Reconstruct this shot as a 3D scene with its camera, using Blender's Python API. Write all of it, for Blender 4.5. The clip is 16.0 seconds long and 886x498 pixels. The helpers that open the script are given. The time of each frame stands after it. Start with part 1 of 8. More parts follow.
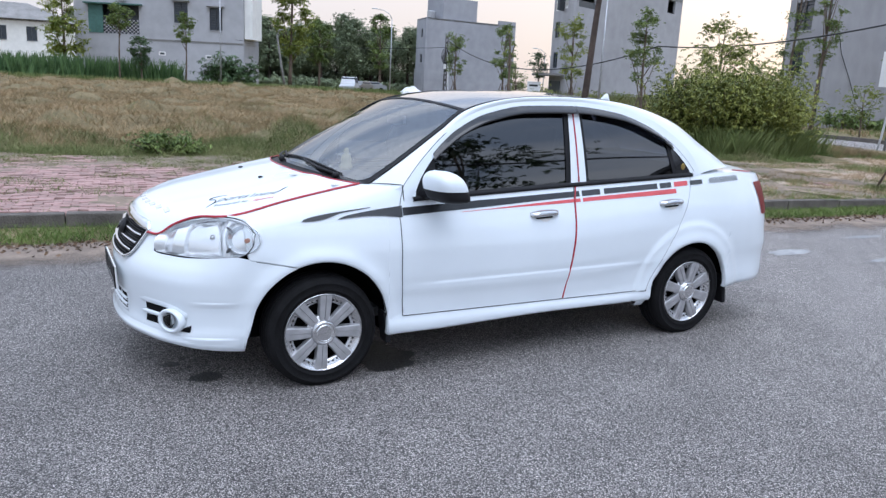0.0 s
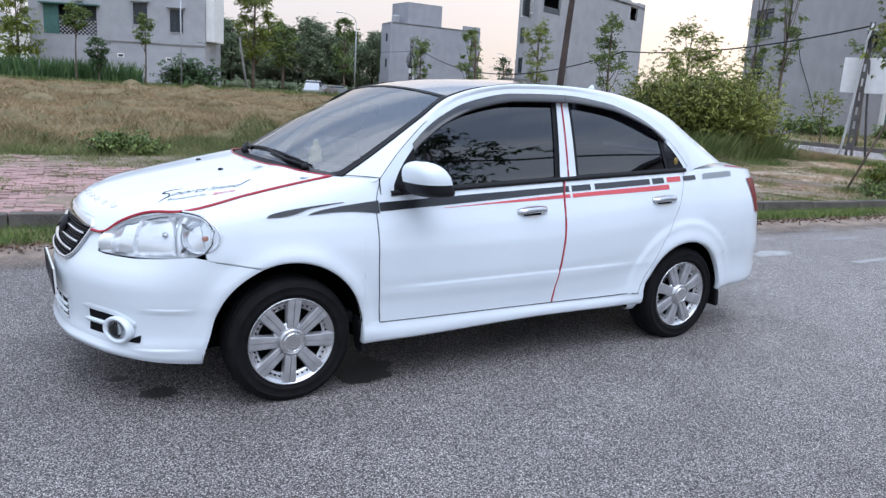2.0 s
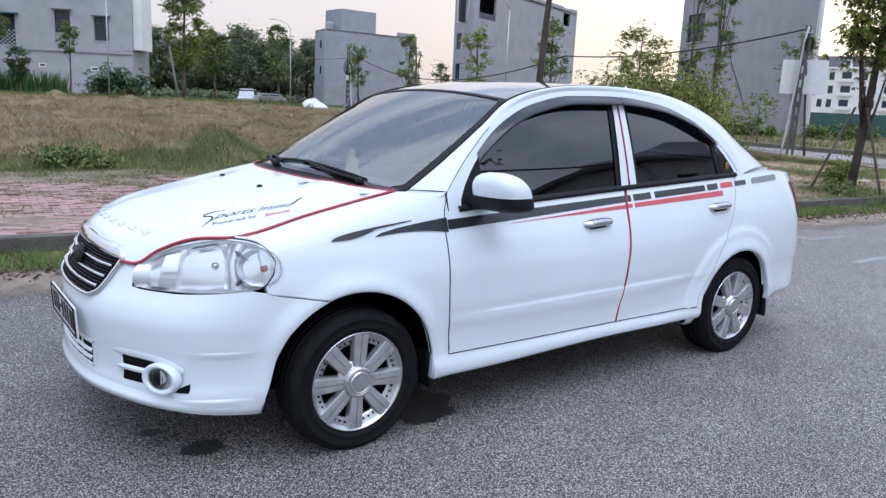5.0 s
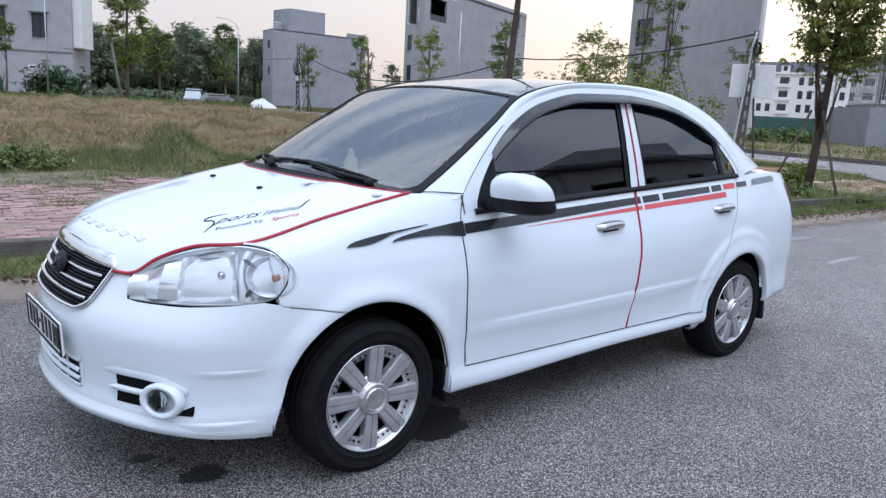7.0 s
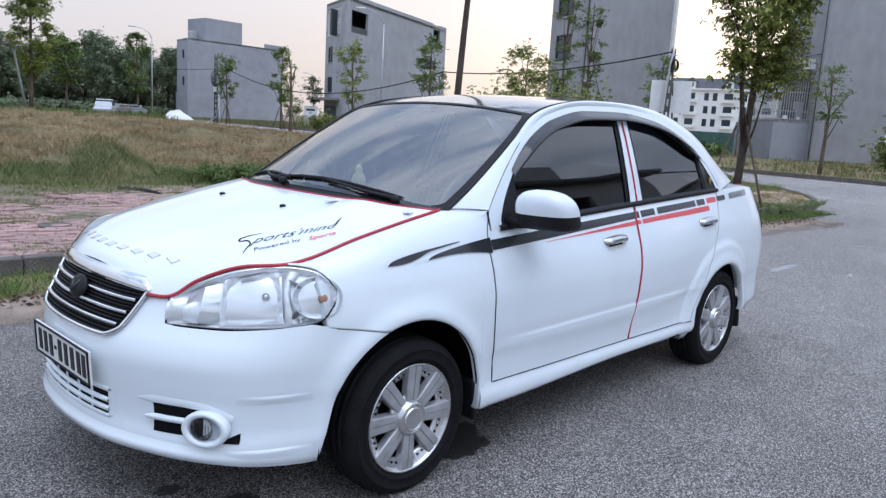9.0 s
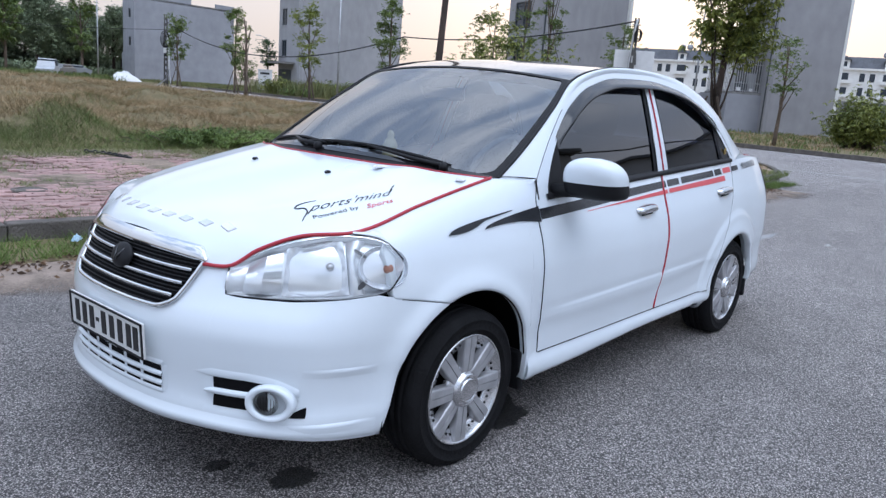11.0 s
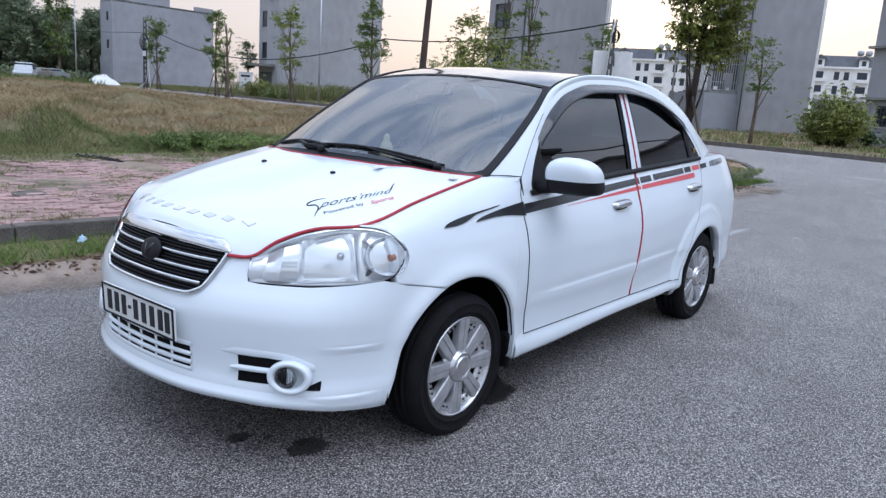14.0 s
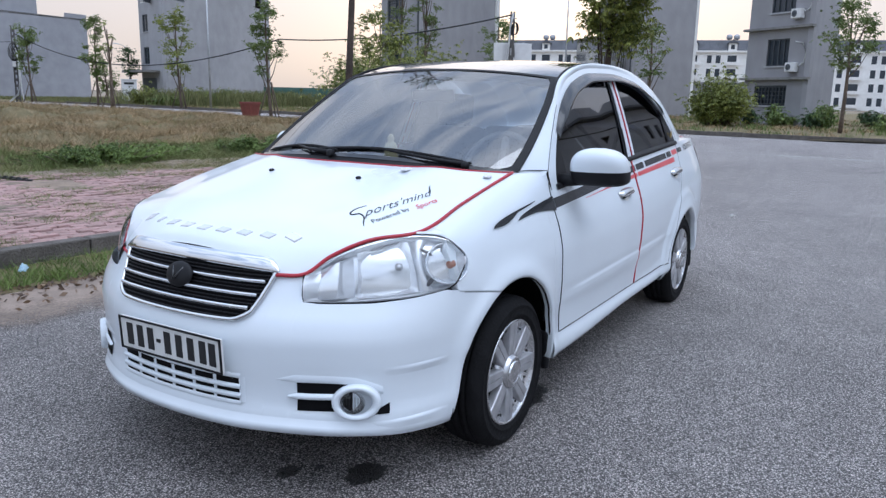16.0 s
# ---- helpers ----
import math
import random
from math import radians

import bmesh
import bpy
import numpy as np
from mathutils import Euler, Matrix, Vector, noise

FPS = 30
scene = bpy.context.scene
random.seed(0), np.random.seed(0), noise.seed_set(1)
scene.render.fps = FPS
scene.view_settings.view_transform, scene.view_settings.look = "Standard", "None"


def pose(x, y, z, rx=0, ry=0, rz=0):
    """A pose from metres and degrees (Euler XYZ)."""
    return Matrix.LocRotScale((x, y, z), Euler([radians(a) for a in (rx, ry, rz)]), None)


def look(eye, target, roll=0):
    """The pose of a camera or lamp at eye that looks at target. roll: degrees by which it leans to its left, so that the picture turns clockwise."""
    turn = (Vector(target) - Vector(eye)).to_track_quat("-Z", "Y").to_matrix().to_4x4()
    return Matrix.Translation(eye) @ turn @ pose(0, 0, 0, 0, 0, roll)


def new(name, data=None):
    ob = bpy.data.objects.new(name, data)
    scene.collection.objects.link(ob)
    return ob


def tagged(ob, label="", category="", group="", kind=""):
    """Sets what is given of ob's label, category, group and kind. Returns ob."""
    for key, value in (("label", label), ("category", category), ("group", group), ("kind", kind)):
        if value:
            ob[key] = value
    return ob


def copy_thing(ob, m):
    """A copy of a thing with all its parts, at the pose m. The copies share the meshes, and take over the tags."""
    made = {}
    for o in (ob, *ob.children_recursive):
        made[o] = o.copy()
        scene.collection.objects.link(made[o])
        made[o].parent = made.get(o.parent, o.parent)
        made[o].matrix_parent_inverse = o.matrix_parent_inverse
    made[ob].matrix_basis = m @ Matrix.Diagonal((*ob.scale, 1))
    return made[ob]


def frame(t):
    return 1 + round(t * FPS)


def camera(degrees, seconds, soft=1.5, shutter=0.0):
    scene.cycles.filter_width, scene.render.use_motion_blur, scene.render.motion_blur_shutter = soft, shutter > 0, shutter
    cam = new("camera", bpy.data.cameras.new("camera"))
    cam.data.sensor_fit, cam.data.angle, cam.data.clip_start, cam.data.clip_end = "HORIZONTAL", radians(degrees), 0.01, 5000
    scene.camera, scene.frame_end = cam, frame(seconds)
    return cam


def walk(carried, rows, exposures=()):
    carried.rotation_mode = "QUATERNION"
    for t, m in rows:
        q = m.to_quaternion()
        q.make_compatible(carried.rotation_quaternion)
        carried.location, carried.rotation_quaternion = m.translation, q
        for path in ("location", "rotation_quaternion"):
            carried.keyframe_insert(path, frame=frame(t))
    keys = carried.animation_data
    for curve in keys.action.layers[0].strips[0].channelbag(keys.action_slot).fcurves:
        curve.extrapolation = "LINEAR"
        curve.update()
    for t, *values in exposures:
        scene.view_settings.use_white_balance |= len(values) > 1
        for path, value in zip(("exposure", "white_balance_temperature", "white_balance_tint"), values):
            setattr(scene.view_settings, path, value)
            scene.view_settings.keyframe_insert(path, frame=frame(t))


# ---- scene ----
cam = camera(61.2, 16.0, 1.4)
PATH = [
    (0, (-1.207, -4.184, 1.521), (-0.264, -2.473, 1.091), 3.0),
    (0.5, (-1.194, -4.134, 1.511), (-0.22, -2.443, 1.075), 3.4),
    (1, (-1.131, -4.06, 1.508), (-0.134, -2.382, 1.071), 3.7),
    (1.5, (-1.079, -3.997, 1.487), (-0.07, -2.324, 1.062), 3.7),
    (2, (-1.108, -3.848, 1.413), (-0.083, -2.181, 1.002), 3.4),
    (2.5, (-1.181, -3.675, 1.395), (-0.134, -2.019, 0.995), 3.0),
    (3, (-1.195, -3.504, 1.364), (-0.117, -1.867, 0.967), 2.8),
    (3.5, (-1.2, -3.365, 1.357), (-0.097, -1.746, 0.959), 2.7),
    (4, (-1.251, -3.311, 1.364), (-0.123, -1.708, 0.966), 2.7),
    (4.5, (-1.329, -3.263, 1.373), (-0.18, -1.673, 0.983), 2.6),
    (7, (-1.485, -2.891, 1.334), (-0.213, -1.394, 0.959), 3.0),
    (7.5, (-1.493, -2.811, 1.337), (-0.168, -1.356, 0.978), 2.8),
    (8, (-1.595, -2.745, 1.349), (-0.223, -1.33, 1.01), 2.7),
    (8.5, (-1.728, -2.676, 1.348), (-0.32, -1.293, 1.021), 2.9),
    (9, (-1.79, -2.606, 1.331), (-0.36, -1.249, 0.999), 3.3),
    (9.5, (-1.794, -2.465, 1.305), (-0.344, -1.135, 0.949), 3.7),
    (12, (-2.105, -2.285, 1.3), (-0.585, -1.056, 0.88), 4.3),
    (12.5, (-2.111, -2.319, 1.305), (-0.597, -1.081, 0.887), 4.2),
    (13, (-2.131, -2.384, 1.318), (-0.619, -1.142, 0.905), 4.1),
    (13.5, (-2.188, -2.479, 1.324), (-0.671, -1.242, 0.915), 4.0),
    (14, (-2.254, -2.453, 1.323), (-0.718, -1.238, 0.92), 3.8),
    (14.5, (-2.393, -2.318, 1.32), (-0.821, -1.148, 0.919), 3.3),
    (15, (-2.463, -2.191, 1.306), (-0.847, -1.082, 0.911), 2.5),
    (15.5, (-2.454, -2.019, 1.3), (-0.796, -0.972, 0.905), 1.8),
    (16, (-2.439, -1.93, 1.295), (-0.754, -0.93, 0.895), 1.2),
]
walk(cam, [(t, look(eye, target, roll)) for t, eye, target, roll in PATH], [(0, 0.23, 5930, 13), (4.5, 0.14, 5880, 13), (9, 0.03, 5820, 13), (14.5, 0.01, 5800, 13), (16, -0.04, 5800, 13)])

import collections

# ---- light ----
world = bpy.data.worlds.new("sky")
scene.world = world
world.use_nodes = True
WN, WL = world.node_tree.nodes, world.node_tree.links
sky_tex = WN.new("ShaderNodeTexSky")
sky_tex.sky_type = "NISHITA"
sky_tex.sun_disc = False
sky_tex.sun_elevation, sky_tex.sun_rotation = radians(14), radians(65)
sky_tex.air_density, sky_tex.dust_density, sky_tex.ozone_density = 1.0, 3.0, 1.5
cloud_map = WN.new("ShaderNodeMapping")
cloud_map.inputs["Rotation"].default_value = (0, 0, radians(35))
cloud_map.inputs["Scale"].default_value = (1.0, 2.6, 4.0)
cloud_co = WN.new("ShaderNodeTexCoord")
cloud_noise = WN.new("ShaderNodeTexNoise")
cloud_noise.inputs["Scale"].default_value = 2.2
cloud_noise.inputs["Detail"].default_value = 6
cloud_noise.inputs["Distortion"].default_value = 0.5
cloud_ramp = WN.new("ShaderNodeValToRGB")
cloud_ramp.color_ramp.elements[0].position = 0.38
cloud_ramp.color_ramp.elements[0].color = (0.54, 0.66, 0.85, 1)
cloud_ramp.color_ramp.elements[1].position = 0.57
cloud_ramp.color_ramp.elements[1].color = (1.02, 1.09, 1.18, 1)
# warm glow low in the sky, towards the sunset
glow_dot = WN.new("ShaderNodeVectorMath")
glow_dot.operation = "DOT_PRODUCT"
glow_dot.inputs[1].default_value = (0.85, 0.53, 0.0)
glow_ramp = WN.new("ShaderNodeMapRange")
glow_ramp.inputs["From Min"].default_value = 0.2
glow_ramp.inputs["From Max"].default_value = 1.0
tint = WN.new("ShaderNodeMix")
tint.data_type = "RGBA"
tint.blend_type = "MULTIPLY"
tint.inputs[7].default_value = (1.20, 0.99, 0.80, 1)
cover = WN.new("ShaderNodeMix")
cover.data_type = "RGBA"
cover.inputs[0].default_value = 0.86
sky_gain = WN.new("ShaderNodeVectorMath")
sky_gain.operation = "SCALE"
sky_gain.inputs["Scale"].default_value = 0.10
WL.new(cloud_co.outputs["Generated"], cloud_map.inputs[0])
WL.new(cloud_map.outputs[0], cloud_noise.inputs["Vector"])
WL.new(cloud_noise.outputs["Fac"], cloud_ramp.inputs[0])
WL.new(cloud_co.outputs["Generated"], glow_dot.inputs[0])
WL.new(glow_dot.outputs["Value"], glow_ramp.inputs["Value"])
# the glow stays near the horizon, and an overcast sky is brighter overhead
sky_dir = WN.new("ShaderNodeSeparateXYZ")
WL.new(cloud_co.outputs["Generated"], sky_dir.inputs[0])
low = WN.new("ShaderNodeMapRange")
low.inputs["From Min"].default_value, low.inputs["From Max"].default_value = 0.05, 0.42
low.inputs["To Min"].default_value, low.inputs["To Max"].default_value = 1.0, 0.0
WL.new(sky_dir.outputs["Z"], low.inputs["Value"])
glow = WN.new("ShaderNodeMath")
glow.operation = "MULTIPLY"
WL.new(glow_ramp.outputs[0], glow.inputs[0])
WL.new(low.outputs[0], glow.inputs[1])
height = WN.new("ShaderNodeMapRange")
height.inputs["From Min"].default_value, height.inputs["From Max"].default_value = 0.0, 1.0
height.inputs["To Min"].default_value, height.inputs["To Max"].default_value = 0.71, 1.68
WL.new(sky_dir.outputs["Z"], height.inputs["Value"])
WL.new(height.outputs[0], WN["Background"].inputs["Strength"])
# thin even cloud near the horizon, broken streaks higher up
veil = WN.new("ShaderNodeMix")
veil.data_type = "RGBA"
veil.inputs[6].default_value = (0.97, 1.0, 1.06, 1)
veil_up = WN.new("ShaderNodeMapRange")
veil_up.inputs["From Min"].default_value, veil_up.inputs["From Max"].default_value = 0.14, 0.38
WL.new(sky_dir.outputs["Z"], veil_up.inputs["Value"])
WL.new(veil_up.outputs[0], veil.inputs[0])
WL.new(cloud_ramp.outputs[0], veil.inputs[7])
WL.new(veil.outputs[2], tint.inputs[6])
WL.new(glow.outputs[0], tint.inputs[0])
WL.new(sky_tex.outputs[0], sky_gain.inputs[0])
WL.new(sky_gain.outputs[0], cover.inputs[6])
WL.new(tint.outputs[2], cover.inputs[7])
WL.new(cover.outputs[2], WN["Background"].inputs["Color"])
sun = new("sun", bpy.data.lights.new("sun", "SUN"))
sun.data.energy, sun.data.angle, sun.data.color = 1.2, radians(55), (0.95, 0.98, 1.0)
sun.matrix_world = look((0, 0, 0), (0.05, 0.38, -0.92))

# ---- materials ----


def mat(name, color, rough=0.6, var=0.15, scale=8.0, bump=0.0, bscale=None, metal=0.0, coat=0.0, tone=None, random_tone=0.0, spec=0.5, island=0.0):
    """A procedural surface: base colour broken up at two scales, with fine relief."""
    m = bpy.data.materials.new(name)
    m.use_nodes = True
    n, l = m.node_tree.nodes, m.node_tree.links
    b = n["Principled BSDF"]
    b.inputs["Roughness"].default_value = rough
    b.inputs["Metallic"].default_value = metal
    b.inputs["Coat Weight"].default_value = coat
    b.inputs["Coat Roughness"].default_value = 0.04
    b.inputs["Specular IOR Level"].default_value = spec
    co = n.new("ShaderNodeTexCoord")
    big, fine = n.new("ShaderNodeTexNoise"), n.new("ShaderNodeTexNoise")
    big.inputs["Scale"].default_value, fine.inputs["Scale"].default_value = scale * 0.13, scale
    big.inputs["Detail"].default_value, fine.inputs["Detail"].default_value = 4, 6
    l.new(co.outputs["Object"], big.inputs["Vector"])
    l.new(co.outputs["Object"], fine.inputs["Vector"])
    add = n.new("ShaderNodeMath")
    add.operation = "ADD"
    l.new(big.outputs["Fac"], add.inputs[0])
    l.new(fine.outputs["Fac"], add.inputs[1])
    src = add.outputs[0]
    if random_tone or island:
        info = n.new("ShaderNodeObjectInfo") if random_tone else n.new("ShaderNodeNewGeometry")
        mul = n.new("ShaderNodeMath")
        mul.operation = "MULTIPLY_ADD"
        l.new(info.outputs["Random" if random_tone else "Random Per Island"], mul.inputs[0])
        mul.inputs[1].default_value = random_tone or island
        l.new(src, mul.inputs[2])
        sub = n.new("ShaderNodeMath")
        sub.operation = "SUBTRACT"
        l.new(mul.outputs[0], sub.inputs[0])
        sub.inputs[1].default_value = (random_tone or island) / 2
        src = sub.outputs[0]
    ramp = n.new("ShaderNodeValToRGB")
    r = ramp.color_ramp
    half = n.new("ShaderNodeMath")
    half.operation = "MULTIPLY"
    half.inputs[1].default_value = 0.5
    l.new(src, half.inputs[0])
    l.new(half.outputs[0], ramp.inputs[0])
    other = tone or tuple(c * (1 - var * 1.6) for c in color)
    r.elements[0].position, r.elements[1].position = 0.34, 0.64
    r.elements[0].color = (*other, 1)
    r.elements[1].color = (*[min(1, c * (1 + var * 0.5)) for c in color], 1)
    l.new(ramp.outputs[0], b.inputs["Base Color"])
    if bump:
        t = n.new("ShaderNodeTexNoise")
        t.inputs["Scale"].default_value, t.inputs["Detail"].default_value = bscale or scale * 4, 5
        l.new(co.outputs["Object"], t.inputs["Vector"])
        bp = n.new("ShaderNodeBump")
        bp.inputs["Strength"].default_value, bp.inputs["Distance"].default_value = bump, 0.02
        l.new(t.outputs["Fac"], bp.inputs["Height"])
        l.new(bp.outputs[0], b.inputs["Normal"])
    return m


def leaf_mat(name, color, tone, var=0.5):
    m = mat(name, color, 0.55, 0.3, 1.2, tone=tone, island=var, spec=0.3)
    b = m.node_tree.nodes["Principled BSDF"]
    b.inputs["Subsurface Weight"].default_value = 0.0
    b.inputs["Transmission Weight"].default_value = 0.0
    return m


def asphalt_mat(name="asphalt", color=(0.468, 0.430, 0.412), rough=0.7):
    """Worn asphalt: rounded stone chips of mixed tone in a dark binder, crevice shade painted into its colour."""
    m = mat(name, color, rough, 0.16, 2.5)
    n, l = m.node_tree.nodes, m.node_tree.links
    b = n["Principled BSDF"]
    src = b.inputs["Base Color"].links[0].from_socket
    co = n.new("ShaderNodeTexCoord")
    v = n.new("ShaderNodeTexVoronoi")
    v.inputs["Scale"].default_value = 165
    l.new(co.outputs["Object"], v.inputs["Vector"])
    tone = n.new("ShaderNodeSeparateColor")
    l.new(v.outputs["Color"], tone.inputs[0])
    stone = n.new("ShaderNodeMapRange")
    stone.inputs["From Min"].default_value, stone.inputs["From Max"].default_value = 0.15, 0.62
    stone.inputs["To Min"].default_value, stone.inputs["To Max"].default_value = 1.08, 0.11
    l.new(v.outputs["Distance"], stone.inputs["Value"])
    curve_up = n.new("ShaderNodeMath")
    curve_up.operation = "POWER"
    curve_up.inputs[1].default_value = 2.4
    l.new(tone.outputs[0], curve_up.inputs[0])
    mixed = n.new("ShaderNodeMapRange")
    mixed.inputs["To Min"].default_value, mixed.inputs["To Max"].default_value = 0.94, 2.62
    l.new(curve_up.outputs[0], mixed.inputs["Value"])
    both = n.new("ShaderNodeMath")
    both.operation = "MULTIPLY"
    l.new(stone.outputs[0], both.inputs[0])
    l.new(mixed.outputs[0], both.inputs[1])
    # soft shading put into the colour: darker around the car, paler towards the crossing
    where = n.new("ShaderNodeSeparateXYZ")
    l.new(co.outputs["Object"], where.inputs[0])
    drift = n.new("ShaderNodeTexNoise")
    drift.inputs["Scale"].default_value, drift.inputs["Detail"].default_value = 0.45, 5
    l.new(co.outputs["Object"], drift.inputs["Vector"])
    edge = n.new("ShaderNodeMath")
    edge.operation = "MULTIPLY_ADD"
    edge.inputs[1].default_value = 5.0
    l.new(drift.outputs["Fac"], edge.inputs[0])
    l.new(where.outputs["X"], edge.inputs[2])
    shade_ramp = n.new("ShaderNodeMapRange")
    shade_ramp.inputs["From Min"].default_value, shade_ramp.inputs["From Max"].default_value = 0.5, 9.0
    shade_ramp.inputs["To Min"].default_value, shade_ramp.inputs["To Max"].default_value = 0.82, 1.28
    l.new(edge.outputs[0], shade_ramp.inputs["Value"])
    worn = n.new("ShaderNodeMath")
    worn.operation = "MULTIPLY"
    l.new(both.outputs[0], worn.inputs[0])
    l.new(shade_ramp.outputs[0], worn.inputs[1])
    mx = n.new("ShaderNodeMix")
    mx.data_type, mx.blend_type = "RGBA", "MULTIPLY"
    mx.inputs[0].default_value = 1.0
    l.new(src, mx.inputs[6])
    l.new(worn.outputs[0], mx.inputs[7])
    l.new(mx.outputs[2], b.inputs["Base Color"])
    bp = n.new("ShaderNodeBump")
    bp.inputs["Strength"].default_value, bp.inputs["Distance"].default_value = 0.9, 0.006
    l.new(stone.outputs[0], bp.inputs["Height"])
    l.new(bp.outputs[0], b.inputs["Normal"])
    return m


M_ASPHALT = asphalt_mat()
M_STAIN = asphalt_mat("damp oily asphalt", (0.026, 0.026, 0.027), 0.4)


def gutter_mat():
    """Washed sand that thins out raggedly over the asphalt."""
    m = mat("washed gutter sand", (0.30, 0.235, 0.19), 0.95, 0.3, 5.0, 0.5, 60)
    n, l = m.node_tree.nodes, m.node_tree.links
    co, at = n.new("ShaderNodeTexCoord"), n.new("ShaderNodeSeparateXYZ")
    l.new(co.outputs["Object"], at.inputs[0])
    d = n.new("ShaderNodeMath")
    d.operation = "MULTIPLY_ADD"
    d.inputs[1].default_value = 0.073
    l.new(at.outputs["X"], d.inputs[0])
    l.new(at.outputs["Y"], d.inputs[2])
    patch, grain = n.new("ShaderNodeTexNoise"), n.new("ShaderNodeTexNoise")
    patch.inputs["Scale"].default_value, grain.inputs["Scale"].default_value = 2.2, 60
    patch.inputs["Detail"].default_value = grain.inputs["Detail"].default_value = 5
    l.new(co.outputs["Object"], patch.inputs["Vector"])
    l.new(co.outputs["Object"], grain.inputs["Vector"])
    s1, s2 = n.new("ShaderNodeMath"), n.new("ShaderNodeMath")
    s1.operation = s2.operation = "MULTIPLY_ADD"
    s1.inputs[1].default_value, s2.inputs[1].default_value = 0.7, 0.5
    l.new(patch.outputs["Fac"], s1.inputs[0])
    l.new(d.outputs[0], s1.inputs[2])
    l.new(grain.outputs["Fac"], s2.inputs[0])
    l.new(s1.outputs[0], s2.inputs[2])
    fade = n.new("ShaderNodeMapRange")
    fade.inputs["From Min"].default_value, fade.inputs["From Max"].default_value = 2.55, 3.0
    l.new(s2.outputs[0], fade.inputs["Value"])
    l.new(fade.outputs[0], n["Principled BSDF"].inputs["Alpha"])
    return m


M_GUTTER = gutter_mat()
M_EARTH = mat("dry earth", (0.27, 0.21, 0.16), 0.95, 0.35, 3.0, 0.6, 40, tone=(0.16, 0.14, 0.09))
M_FIELD = mat("dry field soil", (0.21, 0.16, 0.085), 0.95, 0.35, 9.0, 1.0, 30, tone=(0.085, 0.08, 0.032))
M_SAND = mat("pale dusty sand", (0.285, 0.215, 0.165), 0.95, 0.25, 9.0, 0.8, 40, tone=(0.11, 0.09, 0.06))
M_CORNER = mat("dusty corner soil", (0.50, 0.385, 0.30), 0.95, 0.25, 4.0, 0.6, 40, tone=(0.30, 0.23, 0.17))
M_KERB = mat("kerb concrete", (0.15, 0.132, 0.118), 0.9, 0.35, 6.0, 0.8, 50, tone=(0.075, 0.066, 0.058))
M_BRICK = mat("pink paving brick", (0.395, 0.252, 0.232), 0.9, 0.25, 9.0, 0.5, 60, tone=(0.27, 0.185, 0.165), random_tone=0.45)
M_BRICKS = mat("pink paving bricks", (0.395, 0.252, 0.232), 0.9, 0.25, 9.0, 0.5, 60, tone=(0.27, 0.185, 0.165), island=0.45)
M_GREY_WALL = mat("grey rendered wall", (0.385, 0.382, 0.398), 0.9, 0.12, 0.8, 0.2, 30)
M_GREY_WALL2 = mat("blue grey rendered wall", (0.345, 0.352, 0.385), 0.9, 0.12, 0.8, 0.2, 30)
M_GREY_WALL3 = mat("dull grey rendered wall", (0.335, 0.330, 0.343), 0.9, 0.12, 0.8, 0.2, 30)
M_LIGHT_WALL = mat("pale grey rendered wall", (0.41, 0.41, 0.43), 0.9, 0.12, 0.9, 0.2, 30)
M_WHITE_WALL = mat("white painted wall", (0.83, 0.82, 0.79), 0.8, 0.08, 1.5, 0.1, 30)
M_DARK_WIN = mat("dark window glass", (0.035, 0.045, 0.06), 0.08, 0.2, 2.0)
M_FRAME = mat("dark window frame", (0.06, 0.07, 0.08), 0.5, 0.2, 8.0)
M_ROOF = mat("slate roof", (0.12, 0.125, 0.14), 0.8, 0.25, 4.0, 0.3)
M_BARK = mat("bark", (0.16, 0.12, 0.09), 0.95, 0.35, 9.0, 0.8, 40)
M_BARK_DARK = mat("dark bark", (0.075, 0.055, 0.045), 0.95, 0.35, 9.0, 0.8, 40)
M_LEAF = leaf_mat("leaves", (0.185, 0.235, 0.065), (0.07, 0.115, 0.032))
M_LEAF_DARK = leaf_mat("dark leaves", (0.085, 0.14, 0.055), (0.03, 0.06, 0.025))
M_LEAF_YELLOW = leaf_mat("yellow green leaves", (0.27, 0.29, 0.055), (0.10, 0.15, 0.03))
M_LEAF_CORNER = leaf_mat("olive green leaves", (0.25, 0.27, 0.06), (0.075, 0.10, 0.025), 0.7)
M_LEAF_BUSH = leaf_mat("bush leaves", (0.285, 0.30, 0.07), (0.07, 0.095, 0.024), 0.8)
M_LEAF_WEED = leaf_mat("weed leaves", (0.19, 0.26, 0.065), (0.055, 0.09, 0.025), 0.7)
# base colour lifted and greyed to stand in for distant haze
M_LEAF_WOOD = leaf_mat("haze-lightened wood leaves", (0.265, 0.31, 0.18), (0.10, 0.135, 0.08))
M_STRAW = mat("dry grass", (0.385, 0.28, 0.165), 0.8, 0.3, 5.0, tone=(0.17, 0.135, 0.07), island=0.45, spec=0.2)
M_STRAW_DARK = mat("brown dead stalks", (0.26, 0.19, 0.12), 0.85, 0.3, 5.0, tone=(0.10, 0.075, 0.04), island=0.5, spec=0.2)
M_WEED = mat("dark green weeds", (0.13, 0.18, 0.05), 0.7, 0.3, 5.0, tone=(0.05, 0.08, 0.02), island=0.5, spec=0.25)
for m_ in (M_STRAW, M_STRAW_DARK):
    for node in m_.node_tree.nodes:
        if node.type == "VALTORGB":
            node.color_ramp.elements[0].position, node.color_ramp.elements[1].position = 0.40, 0.60
M_GRASS = mat("green grass", (0.175, 0.205, 0.075), 0.7, 0.3, 5.0, tone=(0.09, 0.13, 0.035), island=0.45, spec=0.25)
